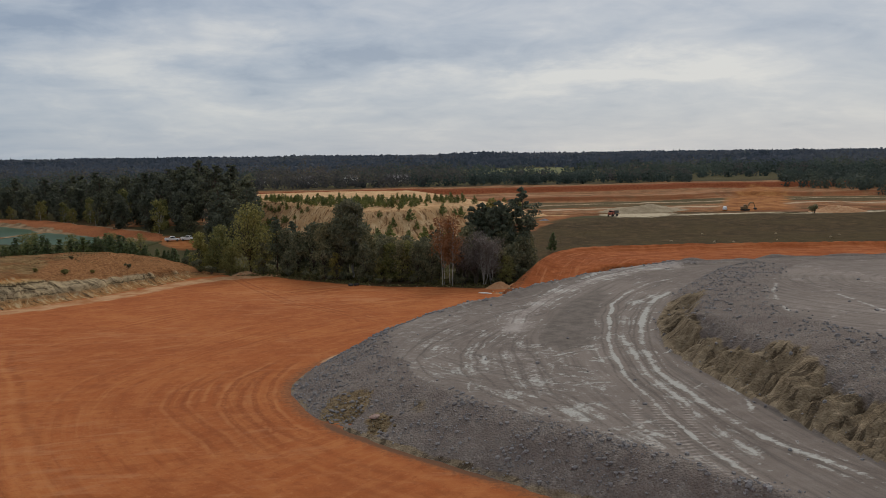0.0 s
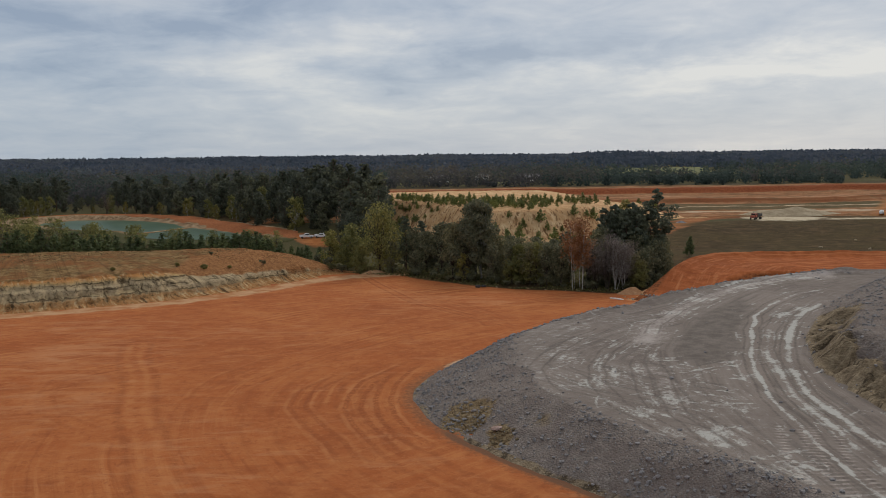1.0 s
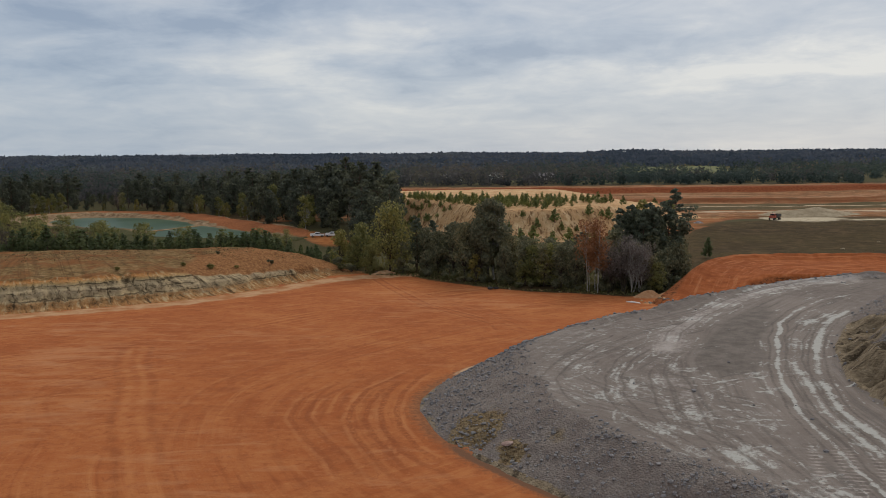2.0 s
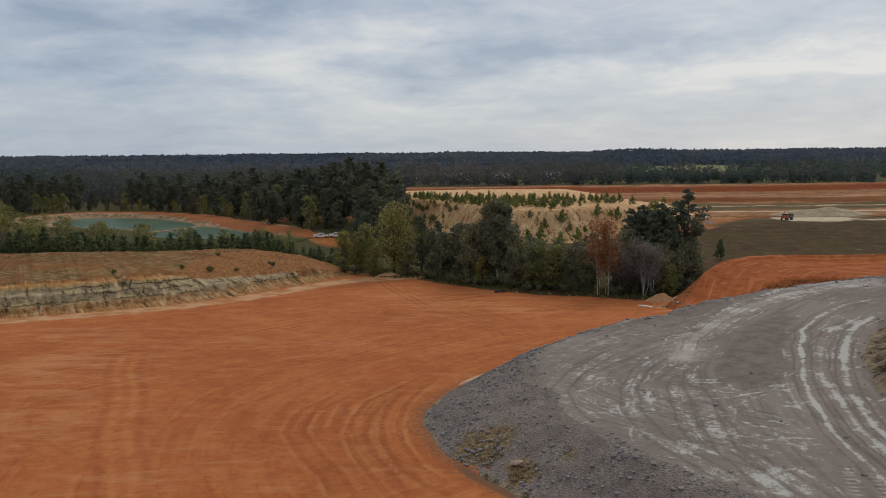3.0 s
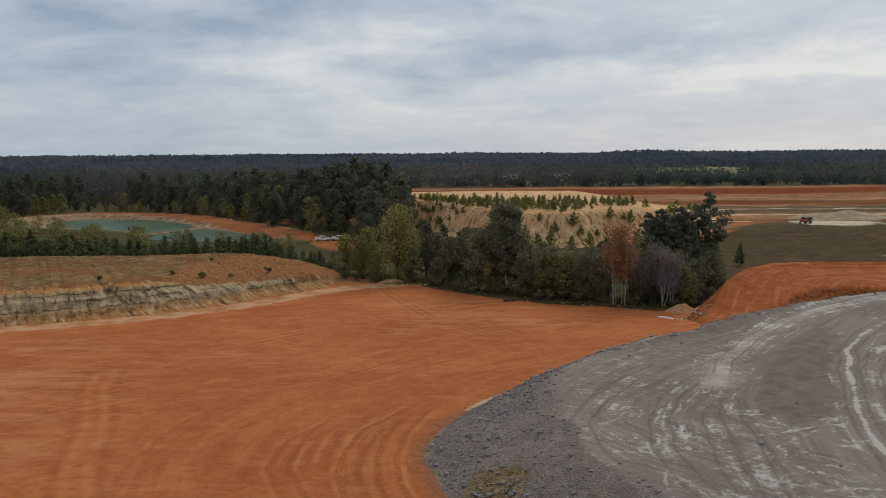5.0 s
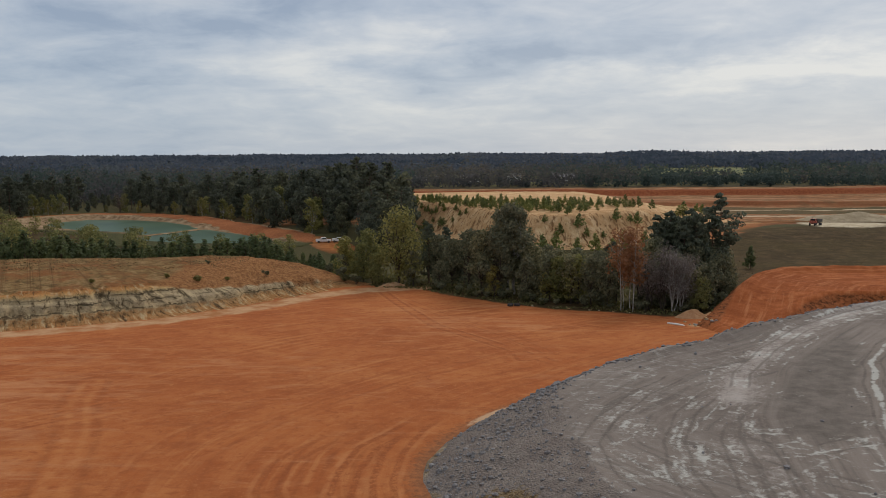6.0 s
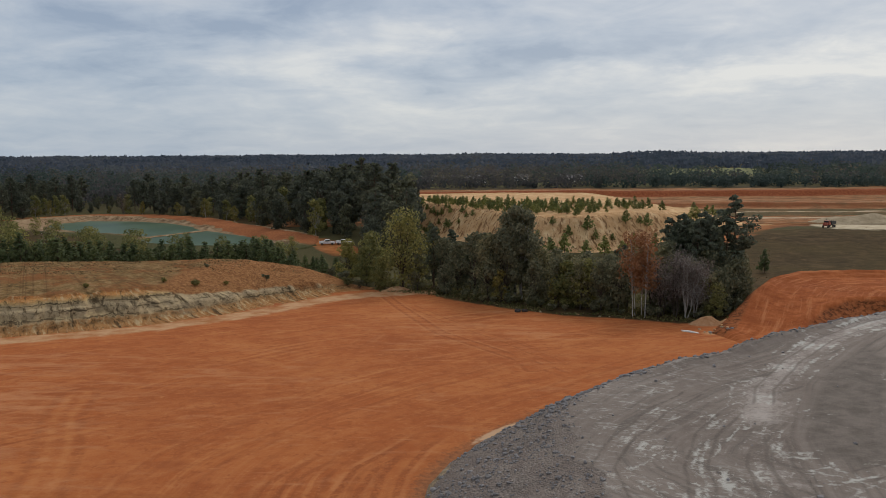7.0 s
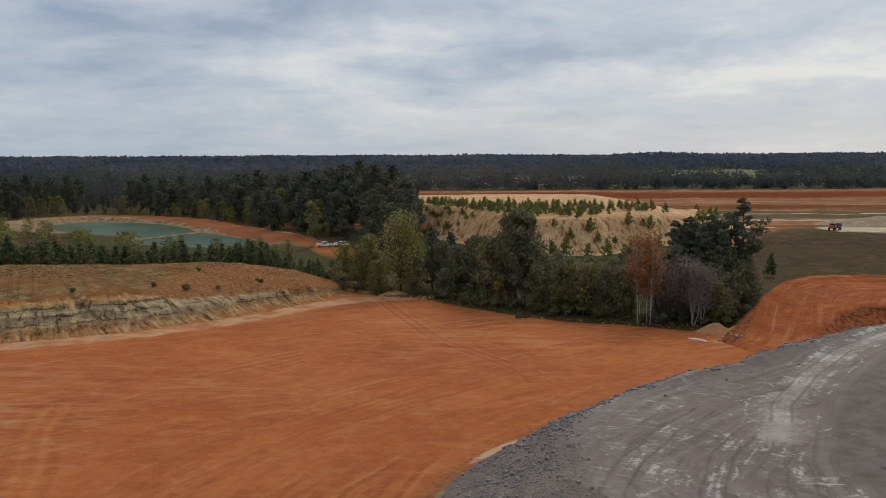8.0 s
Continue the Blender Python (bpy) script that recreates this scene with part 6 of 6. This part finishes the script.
def woods_allowed(x, y):
    pit = [(-75, 395), (-62, 590), (40, 604), (160, 604), (330, 600), (360, 470), (480, 470), (560, 300), (330, 300), (112, 330), (20, 290), (-30, 330)]
    ok = ~inside(x, y + 16 * fbm(x, y * 0, 38, 3, 98), pit)
    near = [(-340, 380), (-340, 512), (-200, 522), (-110, 482), (-60, 457), (-20, 432), (-10, 300), (-60, 250)]
    ok &= ~inside(x, y, near)
    ok &= y > 430
    for slope, half in ((0.2165, 26), (0.293, 29)):
        ok &= ~((np.abs(x - slope * y) < half) & (y > 930) & (y < 1270))
    ok &= ~((np.abs(x + 0.41 * y) < 17) & (y > 745) & (y < 930))
    ok &= ~((x > 0.48 * (y + 10)) & (x < 0.60 * (y + 10)) & (y < 690))
    park = (x > -90) & (x < 420 - (y - 620) * 0.1) & (y > 612) & (y < 1300) & ~((x > 150) & (y < 760))
    ok &= ~(park & (fbm(x, y, 75, 3, 91) < -0.12))
    return ok


def plant_far_woods():
    rng = np.random.default_rng(99)
    near_leaf, near_pine, far_leaf = Shape(), Shape(), Shape()

    def ring(d0, d1, gap_at):
        out, d = [], d0
        while d < d1:
            g = gap_at(d)
            k = int(1.36 * d / g)
            a = np.radians(90) + (np.arange(k) / k - 0.5) * 1.36 + rng.uniform(-0.5, 0.5, k) * g / d
            r = d + rng.uniform(-0.6, 0.6, k) * g
            out.append(np.stack([r * np.cos(a), r * np.sin(a)], 1))
            d += g * 0.92
        p = np.concatenate(out)
        return p[woods_allowed(p[:, 0], p[:, 1])]

    def crown(shape, x, y, h, w, n, size, cone):
        t = rng.uniform(0, 1, n)
        if cone:
            r = 0.5 * w * (1 - t) ** 0.8 + 0.2
            z = h * (0.02 + 0.98 * t)
        else:
            r = 0.5 * w * np.sin(np.pi * (0.20 + 0.72 * t)) ** 0.6
            z = h * (0.04 + 0.96 * t)
        a = rng.uniform(0, 6.283, n)
        r = r * rng.uniform(0.45, 1.08, n)
        shape.append((np.stack([x + r * np.cos(a), y + r * np.sin(a), z], 1), size))

    def gather(shape, items, gz):
        at = np.array([i[0][0, :2] for i in items])
        stand = np.clip(0.45 + 1.1 * fbm(at[:, 0], at[:, 1], 70 + 0.05 * np.hypot(at[:, 0], at[:, 1]), 3, 96), 0, 1)
        shape.tints = np.repeat(np.clip(0.55 * stand + rng.uniform(0, 0.45, len(items)), 0, 1), [4 * len(i[0]) for i in items])
        c = np.concatenate([i[0] for i in items])
        c[:, 2] += np.repeat(gz, [len(i[0]) for i in items])
        s = np.repeat([i[1] for i in items], [len(i[0]) for i in items])
        out = np.concatenate([i[0] - i[0].mean(0) for i in items])
        shape.add(*leaves(rng, c, s, out))

    p = np.concatenate([ring(436, 740, lambda d: 9.0), ring(740, 1150, lambda d: 14.0)])
    thin = (p[:, 1] > 600) & (p[:, 0] > -100) & (p[:, 0] < 330) & (rng.uniform(0, 1, len(p)) < 0.30)
    p = p[~thin]
    gz = ground_z(p[:, 0], p[:, 1])
    is_pine = ((p[:, 0] > 130 + 40 * fbm(p[:, 0], p[:, 1], 120, 2, 77)) & (fbm(p[:, 0], p[:, 1], 45, 2, 80) > -0.35)) | (fbm(p[:, 0], p[:, 1], 90, 2, 78) > 0.2)
    li, pi, lz, pz = [], [], [], []
    for (x, y), z, pine in zip(p, gz, is_pine):
        h = rng.uniform(8.0, 16.5) * (1 + 0.35 * float(fbm(np.array(x), np.array(y), 50, 2, 97))) * (0.58 if pine and x > 110 and y < 720 else 0.8 if pine and x > 110 else 0.62 if y < 660 and x > -60 else 1.08)
        if pine:
            crown(pi, x, y, h * 1.02, h * 0.95, 66 if y < 700 else 30, 1.15 if y < 700 else 1.7, False)
            pz.append(z)
        else:
            crown(li, x, y, h * rng.uniform(0.55, 1.35), h * rng.uniform(0.7, 1.2), 60 if y < 700 else 30, 1.15 if y < 700 else 1.6, False)
            lz.append(z)
    gather(near_leaf, li, lz)
    gather(near_pine, pi, pz)
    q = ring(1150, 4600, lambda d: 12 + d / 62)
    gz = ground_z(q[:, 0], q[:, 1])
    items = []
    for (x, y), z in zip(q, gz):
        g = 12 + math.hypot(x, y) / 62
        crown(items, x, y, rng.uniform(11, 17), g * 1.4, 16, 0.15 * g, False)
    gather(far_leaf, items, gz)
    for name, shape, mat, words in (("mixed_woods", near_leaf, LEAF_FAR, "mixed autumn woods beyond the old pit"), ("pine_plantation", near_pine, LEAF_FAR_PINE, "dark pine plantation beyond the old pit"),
                                    ("far_woods", far_leaf, LEAF_FAR_HAZED, "distant wooded plain reaching the horizon")):
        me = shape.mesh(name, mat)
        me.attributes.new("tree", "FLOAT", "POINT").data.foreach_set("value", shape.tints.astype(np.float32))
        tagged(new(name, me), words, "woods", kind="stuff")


def strew_plants():
    """Grass tufts and weeds: uncountable."""
    rng = np.random.default_rng(17)
    for name, words, poly, n, size, mat in (
            ("undergrowth", "rank weeds and grass along the foot of the trees", [(-22, 222), (-10, 218), (-5.5, 212.5), (4, 203.5), (10.5, 197.5), (18.6, 191.5), (28.6, 188.8), (37.3, 184), (47, 181.5), (55, 195), (60, 212), (45, 222), (0, 240), (-24, 246)], 26000, 0.34, LEAF_WEED),
            ("dry_grass", "dry grass tufts on top of the cut bank", [(-130, 186), (-90, 200), (-70, 205), (-52, 214), (-34, 226), (-36, 246), (-60, 258), (-110, 244), (-135, 236)], 15000, 0.20, LEAF_DRY),
            ("field_grass", "short rough grass on the brown field", [(60, 216), (76, 229), (90, 233), (180, 218), (260, 230), (280, 300), (160, 366), (100, 340), (66, 260)], 15000, 0.20, LEAF_BROWN)):
        xs, ys = [p[0] for p in poly], [p[1] for p in poly]
        x, y = rng.uniform(min(xs), max(xs), n), rng.uniform(min(ys), max(ys), n)
        k = inside(x, y, poly) & (vnoise(x / 6, y / 6, 4) > 0.35)
        x, y = x[k], y[k]
        z = land_z(x, y)
        s = Shape()
        s.add(*leaves(rng, np.stack([x, y, z + size * 0.5 * rng.uniform(0.3, 1.5 if name == "undergrowth" else 1.0, len(x))], 1), size, np.zeros((len(x), 3))))
        tagged(new(name, s.mesh(name, mat)), words, "grass", kind="stuff")


# ---- stones, heaps ----
def ico(level=1):
    bm = bmesh.new()
    bmesh.ops.create_icosphere(bm, subdivisions=level, radius=1.0)
    v, f = np.array([p.co[:] for p in bm.verts]), np.array([[p.index for p in q.verts] for q in bm.faces])
    bm.free()
    return v, f


def strew_stones():
    rng = np.random.default_rng(23)
    v, f = ico(1)
    x, y = rng.uniform(-4, 88, 190000), rng.uniform(44, 158, 190000)
    fields = grey_fields(x, y)
    d, _ = area_dist(x, y, GREY_TOE)
    far_rim = np.exp(-(((d - 6) / 4) ** 2)) * ss(108, 120, y)
    chance = fields["loose"] * (1 + 1.2 * far_rim) * (0.5 + 0.9 * (fbm(x, y, 5, 3, 88) > 0.0)) * (1 - 0.85 * np.clip(fields["clay"], 0, 1)) * (1 - 0.6 * ss(0, 2, area_dist(x, y, BENCH_TOE)[0])) + 0.006
    k = (d > 0.2) & (rng.uniform(0, 1, len(x)) < chance * 0.42)
    x, y = x[k][:15000], y[k][:15000]
    z = grey_z(x, y)
    n = len(x)
    s = 0.036 * rng.uniform(0.08, 1, n) ** -0.85
    s = np.clip(s * (1 + 0.5 * far_rim[k][:15000]), 0.04, 0.30)
    sc = s[:, None] * rng.uniform(0.6, 1.3, (n, 3)) * (1, 1, 0.75)
    jit = v[None] * (1 + rng.uniform(-0.22, 0.22, (n, len(v), 1))) * sc[:, None, :]
    jit += np.stack([x, y, z + s * 0.2], 1)[:, None, :]
    faces = f[None] + (np.arange(n) * len(v))[:, None, None]
    tagged(new("loose_stones", mesh_from("loose_stones", jit.reshape(-1, 3), faces.reshape(-1, 3), [ROCK])),
           "loose broken grey stones strewn over the embankment slopes", "stones", kind="stuff")


def boulder(seed, size, mat, label):
    rng = np.random.default_rng(seed)
    v, f = ico(2)
    v = v * (1 + 0.35 * (rng.uniform(-1, 1, (len(v), 1)) * 0.35)) * size
    v[:, 2] = np.maximum(v[:, 2], -size[2] * 0.6)
    return tagged(new("boulder", mesh_from("boulder", v, f, [mat])), label, "rock")


def heap(name, x, y, rx, ry, h, mat, label, seed=1, turn=0.0, n=40):
    """A tipped heap: a rounded, lumpy mound."""
    u = np.linspace(-1.15, 1.15, n)
    U, V = np.meshgrid(u, u)
    r = np.hypot(U, V)
    X, Y = U * rx, V * ry
    c, s = math.cos(turn), math.sin(turn)
    wx, wy = x + X * c - Y * s, y + X * s + Y * c
    k = 1 + 0.5 * fbm(wx, wy, max(rx, ry) * 0.45, 3, seed)
    Z = ground = land_z(wx, wy)
    Z = ground + h * np.clip(1.06 - r, -0.2, 1) ** 1 * k * np.where(r < 1.06, 1, 0.5) - 0.03
    Z = np.where(r < 1.06, np.minimum(Z, ground + h * 0.86 + 0.1 * h * k), ground - 0.3)
    i = np.arange(n * n).reshape(n, n)
    quads = np.stack([i[:-1, :-1], i[:-1, 1:], i[1:, 1:], i[1:, :-1]], -1).reshape(-1, 4)
    return tagged(new(name, mesh_from(name, np.stack([wx, wy, Z], -1).reshape(-1, 3), quads, [mat], True)), label, "mound")


# ---- vehicles and small things ----
WHITE = paint_material("white_paint", (0.78, 0.78, 0.76), 0.35)
REDP = paint_material("faded_red_paint", (0.36, 0.07, 0.04), 0.5)
AMBER = paint_material("worn_dark_yellow_paint", (0.17, 0.10, 0.035), 0.6)
DARKM = paint_material("dark_steel", (0.05, 0.05, 0.05), 0.6, 0.3)
RUBBER = paint_material("black_rubber", (0.02, 0.02, 0.02), 0.85)
GLASS, _nt, _b = material("dark_window_glass", 0.08, 0.6)
_b.inputs["Base Color"].default_value = (0.02, 0.025, 0.03, 1)
SIDING = paint_material("pale_siding", (0.62, 0.60, 0.55), 0.7)
ROOFING = paint_material("grey_roofing", (0.16, 0.15, 0.15), 0.9)


def box_mesh(name, size, at, mat, bevel=0.05, taper=1.0, shift=0.0):
    bm = bmesh.new()
    bmesh.ops.create_cube(bm, size=1.0)
    for p in bm.verts:
        k = taper if p.co.z > 0 else 1.0
        p.co = Vector((p.co.x * size[0] * k + (shift if p.co.z > 0 else 0) + at[0], p.co.y * size[1] * (1 - (1 - k) * 0.4) + at[1], p.co.z * size[2] + at[2]))
    bmesh.ops.bevel(bm, geom=list(bm.edges), offset=bevel, segments=2, affect="EDGES")
    me = bpy.data.meshes.new(name)
    bm.to_mesh(me)
    bm.free()
    me.materials.append(mat)
    return me


def wheel_meshes(r, w):
    tyre, rim = Shape(), Shape()
    k = 18
    prof = [(r * 0.58, -w / 2), (r * 0.94, -w / 2), (r, -w * 0.3), (r, w * 0.3), (r * 0.94, w / 2), (r * 0.58, w / 2)]
    verts = [(math.cos(6.2832 * i / k) * a, b, math.sin(6.2832 * i / k) * a) for i in range(k) for a, b in prof]
    m = len(prof)
    tyre.add(verts, [(i * m + j, i * m + (j + 1) % m, ((i + 1) % k) * m + (j + 1) % m, ((i + 1) % k) * m + j) for i in range(k) for j in range(m)])
    for side in (-1, 1):
        ring = [(math.cos(6.2832 * i / k) * r * a, side * w * b, math.sin(6.2832 * i / k) * r * a) for i in range(k) for a, b in ((0.6, 0.4), (0.08, 0.3))]
        rim.add(ring, [(2 * i, 2 * i + 1, (2 * i + 3) % (2 * k), (2 * i + 2) % (2 * k)) for i in range(k)])
    return tyre.mesh("tyre", RUBBER, True), rim.mesh("rim", DARKM, True)


def add_wheels(root, spots, r, w):
    tyre, rim = wheel_meshes(r, w)
    for x, y in spots:
        wh = part("wheel", tyre, root)
        wh.location = (x, y, r)
        part("rim", rim, wh)


def pickup(label):
    root = new("pickup_truck")
    part("body", box_mesh("body", (5.3, 1.95, 0.62), (0, 0, 0.78), WHITE, 0.1), root)
    part("cab", box_mesh("cab", (2.3, 1.8, 0.78), (0.1, 0, 1.46), WHITE, 0.12, 0.74, -0.05), root)
    for y in (-0.86, 0.86):
        part("side_window", box_mesh("side_window", (1.7, 0.1, 0.42), (0.08, y, 1.5), GLASS, 0.03, 0.85), root)
    part("windscreen", box_mesh("windscreen", (0.1, 1.5, 0.5), (1.02, 0, 1.46), GLASS, 0.03), root)
    for y in (-0.94, 0.94):
        part("bed_side", box_mesh("bed_side", (2.0, 0.09, 0.3), (-1.62, y, 1.2), WHITE, 0.03), root)
    part("tailgate", box_mesh("tailgate", (0.08, 1.8, 0.36), (-2.62, 0, 1.2), WHITE, 0.03), root)
    part("bumper", box_mesh("bumper", (0.16, 1.9, 0.22), (2.68, 0, 0.62), DARKM, 0.04), root)
    for y in (-0.7, 0.7):
        part("headlight", box_mesh("headlight", (0.08, 0.34, 0.2), (2.64, y, 0.92), SIDING, 0.02), root)
    add_wheels(root, [(x, y) for x in (-1.7, 1.75) for y in (-0.86, 0.86)], 0.39, 0.26)
    return tagged(root, label, "truck")


def dump_truck(label):
    root = new("dump_truck")
    part("chassis", box_mesh("chassis", (6.4, 0.9, 0.35), (0, 0, 0.95), DARKM, 0.04), root)
    part("cab", box_mesh("cab", (1.7, 2.3, 1.7), (1.75, 0, 1.95), REDP, 0.12, 0.86, -0.1), root)
    part("hood", box_mesh("hood", (1.3, 1.7, 1.0), (3.1, 0, 1.5), REDP, 0.12, 0.9), root)
    part("windscreen", box_mesh("windscreen", (0.1, 1.8, 0.62), (2.52, 0, 2.4), GLASS, 0.03), root)
    for y in (-1.12, 1.12):
        part("side_window", box_mesh("side_window", (0.9, 0.1, 0.55), (1.7, y, 2.35), GLASS, 0.03), root)
        part("bed_side", box_mesh("bed_side", (3.7, 0.12, 1.2), (-1.4, y, 1.95), DARKM, 0.04), root)
    part("bed_floor", box_mesh("bed_floor", (3.7, 2.3, 0.14), (-1.4, 0, 1.38), DARKM, 0.03), root)
    part("bed_front", box_mesh("bed_front", (0.12, 2.3, 1.4), (0.5, 0, 2.05), DARKM, 0.03), root)
    part("tailgate", box_mesh("tailgate", (0.12, 2.2, 1.1), (-3.25, 0, 1.95), DARKM, 0.03), root)
    part("exhaust", box_mesh("exhaust", (0.16, 0.16, 1.6), (0.75, -0.9, 2.7), DARKM, 0.04), root)
    add_wheels(root, [(x, y) for x in (-2.4, -1.2, 2.9) for y in (-1.0, 1.0)], 0.52, 0.34)
    return tagged(root, label, "truck")


def excavator(label):
    root = new("excavator")
    for y in (-1.1, 1.1):
        track = part("track", box_mesh("track", (3.9, 0.6, 0.85), (0, y, 0.43), RUBBER, 0.2), root)
        for x in (-1.4, 0.0, 1.4):
            part("roller", box_mesh("roller", (0.5, 0.66, 0.5), (x, y, 0.43), DARKM, 0.12), track)
    part("house_body", box_mesh("house_body", (3.0, 2.4, 1.0), (-0.5, 0, 1.5), AMBER, 0.12), root)
    cab = part("cab", box_mesh("cab", (1.5, 1.0, 1.5), (0.5, 0.65, 2.2), AMBER, 0.1, 0.9), root)
    part("windscreen", box_mesh("windscreen", (0.08, 0.8, 0.9), (1.24, 0.65, 2.35), GLASS, 0.02), cab)
    boom, stick, bucket = Shape(), Shape(), Shape()
    boom.tube((0.9, -0.3, 1.6), (2.6, -0.3, 3.9), 0.30, 0.28, 8)
    boom.tube((2.6, -0.3, 3.9), (4.9, -0.3, 3.6), 0.28, 0.20, 8)
    stick.tube((4.7, -0.3, 3.9), (5.9, -0.3, 1.3), 0.20, 0.15, 8)
    bucket.tube((5.9, -0.9, 0.9), (5.9, 0.3, 0.9), 0.55, 0.55, 9)
    for name, shape in (("boom", boom), ("stick", stick), ("bucket", bucket)):
        part(name, shape.mesh(name, AMBER if name != "bucket" else DARKM, True), root)
    return tagged(root, label, "excavator")


def house(w, d, h, label):
    root = new("house")
    part("wall", box_mesh("wall", (w, d, h), (0, 0, h / 2), SIDING, 0.05), root)
    roof = Shape()
    e, t = 0.6, h + d * 0.32
    for side in (-1, 1):
        a = np.array([(-w / 2 - e, side * (d / 2 + e), h - 0.25), (w / 2 + e, side * (d / 2 + e), h - 0.25), (w / 2 + e, 0, t), (-w / 2 - e, 0, t)])
        roof.add(np.concatenate([a, a + (0, 0, 0.25)]), [(0, 1, 2, 3), (4, 5, 6, 7), (0, 1, 5, 4), (1, 2, 6, 5), (3, 0, 4, 7)])
    part("roof", roof.mesh("roof", ROOFING), root)
    for s in (-1, 1):
        g = Shape()
        g.add([(s * w / 2, -d / 2, h), (s * w / 2, d / 2, h), (s * w / 2, 0.01, t - 0.1), (s * w / 2, -0.01, t - 0.1)], [(0, 1, 2, 3)])
        part("gable", g.mesh("gable", SIDING), root)
    for i in range(4):
        if i != 1:
            part("window", box_mesh("window", (1.1, 0.12, 1.3), (-w / 2 + w * (i + 0.5) / 4, -d / 2 - 0.02, h * 0.55), GLASS, 0.02), root)
    part("door", box_mesh("door", (1.0, 0.12, 2.05), (-w / 2 + w * 1.5 / 4, -d / 2 - 0.02, 1.03), DARKM, 0.02), root)
    return tagged(root, label, "house")


def set_at(ob, x, y, turn, lift=0.0):
    ob.matrix_basis = Matrix.Translation((x, y, float(land_z(x, y)) + lift)) @ Matrix.Rotation(radians(turn), 4, "Z")
    return ob


def build_things():
    set_at(pickup("white pickup truck parked on the dirt yard by the ponds"), -49.3, 318, 12)
    set_at(pickup("second white pickup truck parked beside the woods"), -43.6, 318.5, -15)
    set_at(dump_truck("old red dump truck parked before a sand heap"), 140.5, 364.5, 222)
    heap("sand_mound", 167, 392, 24, 9, 3.6, SAND, "broad pale sand heap behind the dump truck", 3, 0.05, 60)
    heap("clay_mound", 92, 386, 24, 17, 3.6, SPOIL, "rounded tan clay mound at the end of the spoil bank", 5, 0.5)
    heap("clay_mound", 43.6, 181.7, 3.4, 2.2, 1.5, DUST, "small tipped heap of brown clay by the trees", 6, 0.1)
    heap("clay_mound", -17, 224, 4.0, 1.8, 1.0, DUST, "low orange clay heap beside the track", 7, 0.4)
    heap("clay_mound", 250, 358, 14, 8, 3.0, DUST, "pale clay heap at the pit edge", 8)
    set_at(excavator("dark weathered tracked excavator with its boom arched at the pit edge"), 213, 377, 12)
    set_at(pickup("far white pickup truck beside the excavator"), 206, 384, 60)
    heap("clay_mound", 104, 352, 2.2, 1.4, 1.0, ROCK, "small dark heap beside the dirt road", 10)
    tyre, rim = wheel_meshes(0.62, 0.5)
    for x, y, a in ((9.8, 195.2, 8), (11.2, 195.4, -14)):
        t = new("old_tyre", tyre)
        t.matrix_basis = Matrix.Translation((x, y, float(land_z(x, y)) + 0.24)) @ Matrix.Rotation(radians(90 + a), 4, "X")
        tagged(t, "discarded black tyre lying flat on red clay", "tyre", "tyres by the trees")
    set_at(boulder(4, np.array((0.75, 0.42, 0.22)), PINK, "pinkish slab of rock lodged in the embankment slope"), 5.9, 81.4, 30, 0.15)
    rng = random.Random(31)
    for i in range(46):
        k = rng.uniform(0.10, 0.30)
        cx, cy, r = ((3.0, 86.4, 2.6), (6.3, 79.8, 1.5))[i % 3 == 2]
        set_at(boulder(100 + i, np.array((k, k * 0.75, k * 0.6)), (CLOD, ROCK, CLOD)[i % 3], "clod of yellow-brown rock in the washed-out hollow"), cx + rng.uniform(-r, r), cy + rng.uniform(-r, r), rng.uniform(0, 360), 0.04)
    for i in range(14):
        k = rng.uniform(0.3, 0.8)
        set_at(boulder(40 + i, np.array((k, k * 0.7, k * 0.6)), SAND, "pale stone lying on the brown field"), 132 + rng.uniform(-8, 70), 272 + rng.uniform(-22, 22), rng.uniform(0, 360), 0.1)
    for i in range(12):
        k = rng.uniform(0.16, 0.36)
        f = (i + rng.uniform(-0.4, 0.4)) / 11
        set_at(boulder(70 + i, np.array((k, k * 0.7, k * 0.5)), SAND if i % 3 else DUST, "pale stone pushed up along the edge of the pad"), 12 + 32 * f + rng.uniform(-1, 1), 195.6 - 14 * f + rng.uniform(-0.6, 0.6), rng.uniform(0, 360), 0.05)
    set_at(boulder(90, np.array((1.9, 0.28, 0.2)), SIDING, "long pale slab of broken concrete on red clay"), 38.4, 173.9, -44, 0.08)
    for i in range(16):
        k = rng.uniform(0.14, 0.42)
        set_at(boulder(120 + i, np.array((k, k * 0.7, k * 0.45)), (SAND, SPOIL, SAND, ROCK)[i % 4], "piece of pale rubble beside the small clay heap"), 40.0 + rng.uniform(0, 5.5), 173.5 + rng.uniform(-2.2, 3.2), rng.uniform(0, 360), 0.05)
    for x, y, w, d, turn in ((-37, 752, 14, 8, 5), (-20, 760, 10, 7, -10), (4, 742, 16, 8, 8), (84, 748, 18, 9, -4), (-318, 1500, 30, 12, 10), (44, 770, 12, 8, 20)):
        set_at(house(w, d, 3.6, "far pale single-storey house among trees"), x, y, turn)


plant_clump()
plant_forest()
plant_forest_corner()
plant_young_pines()
plant_far_woods()
strew_plants()
strew_stones()
build_things()
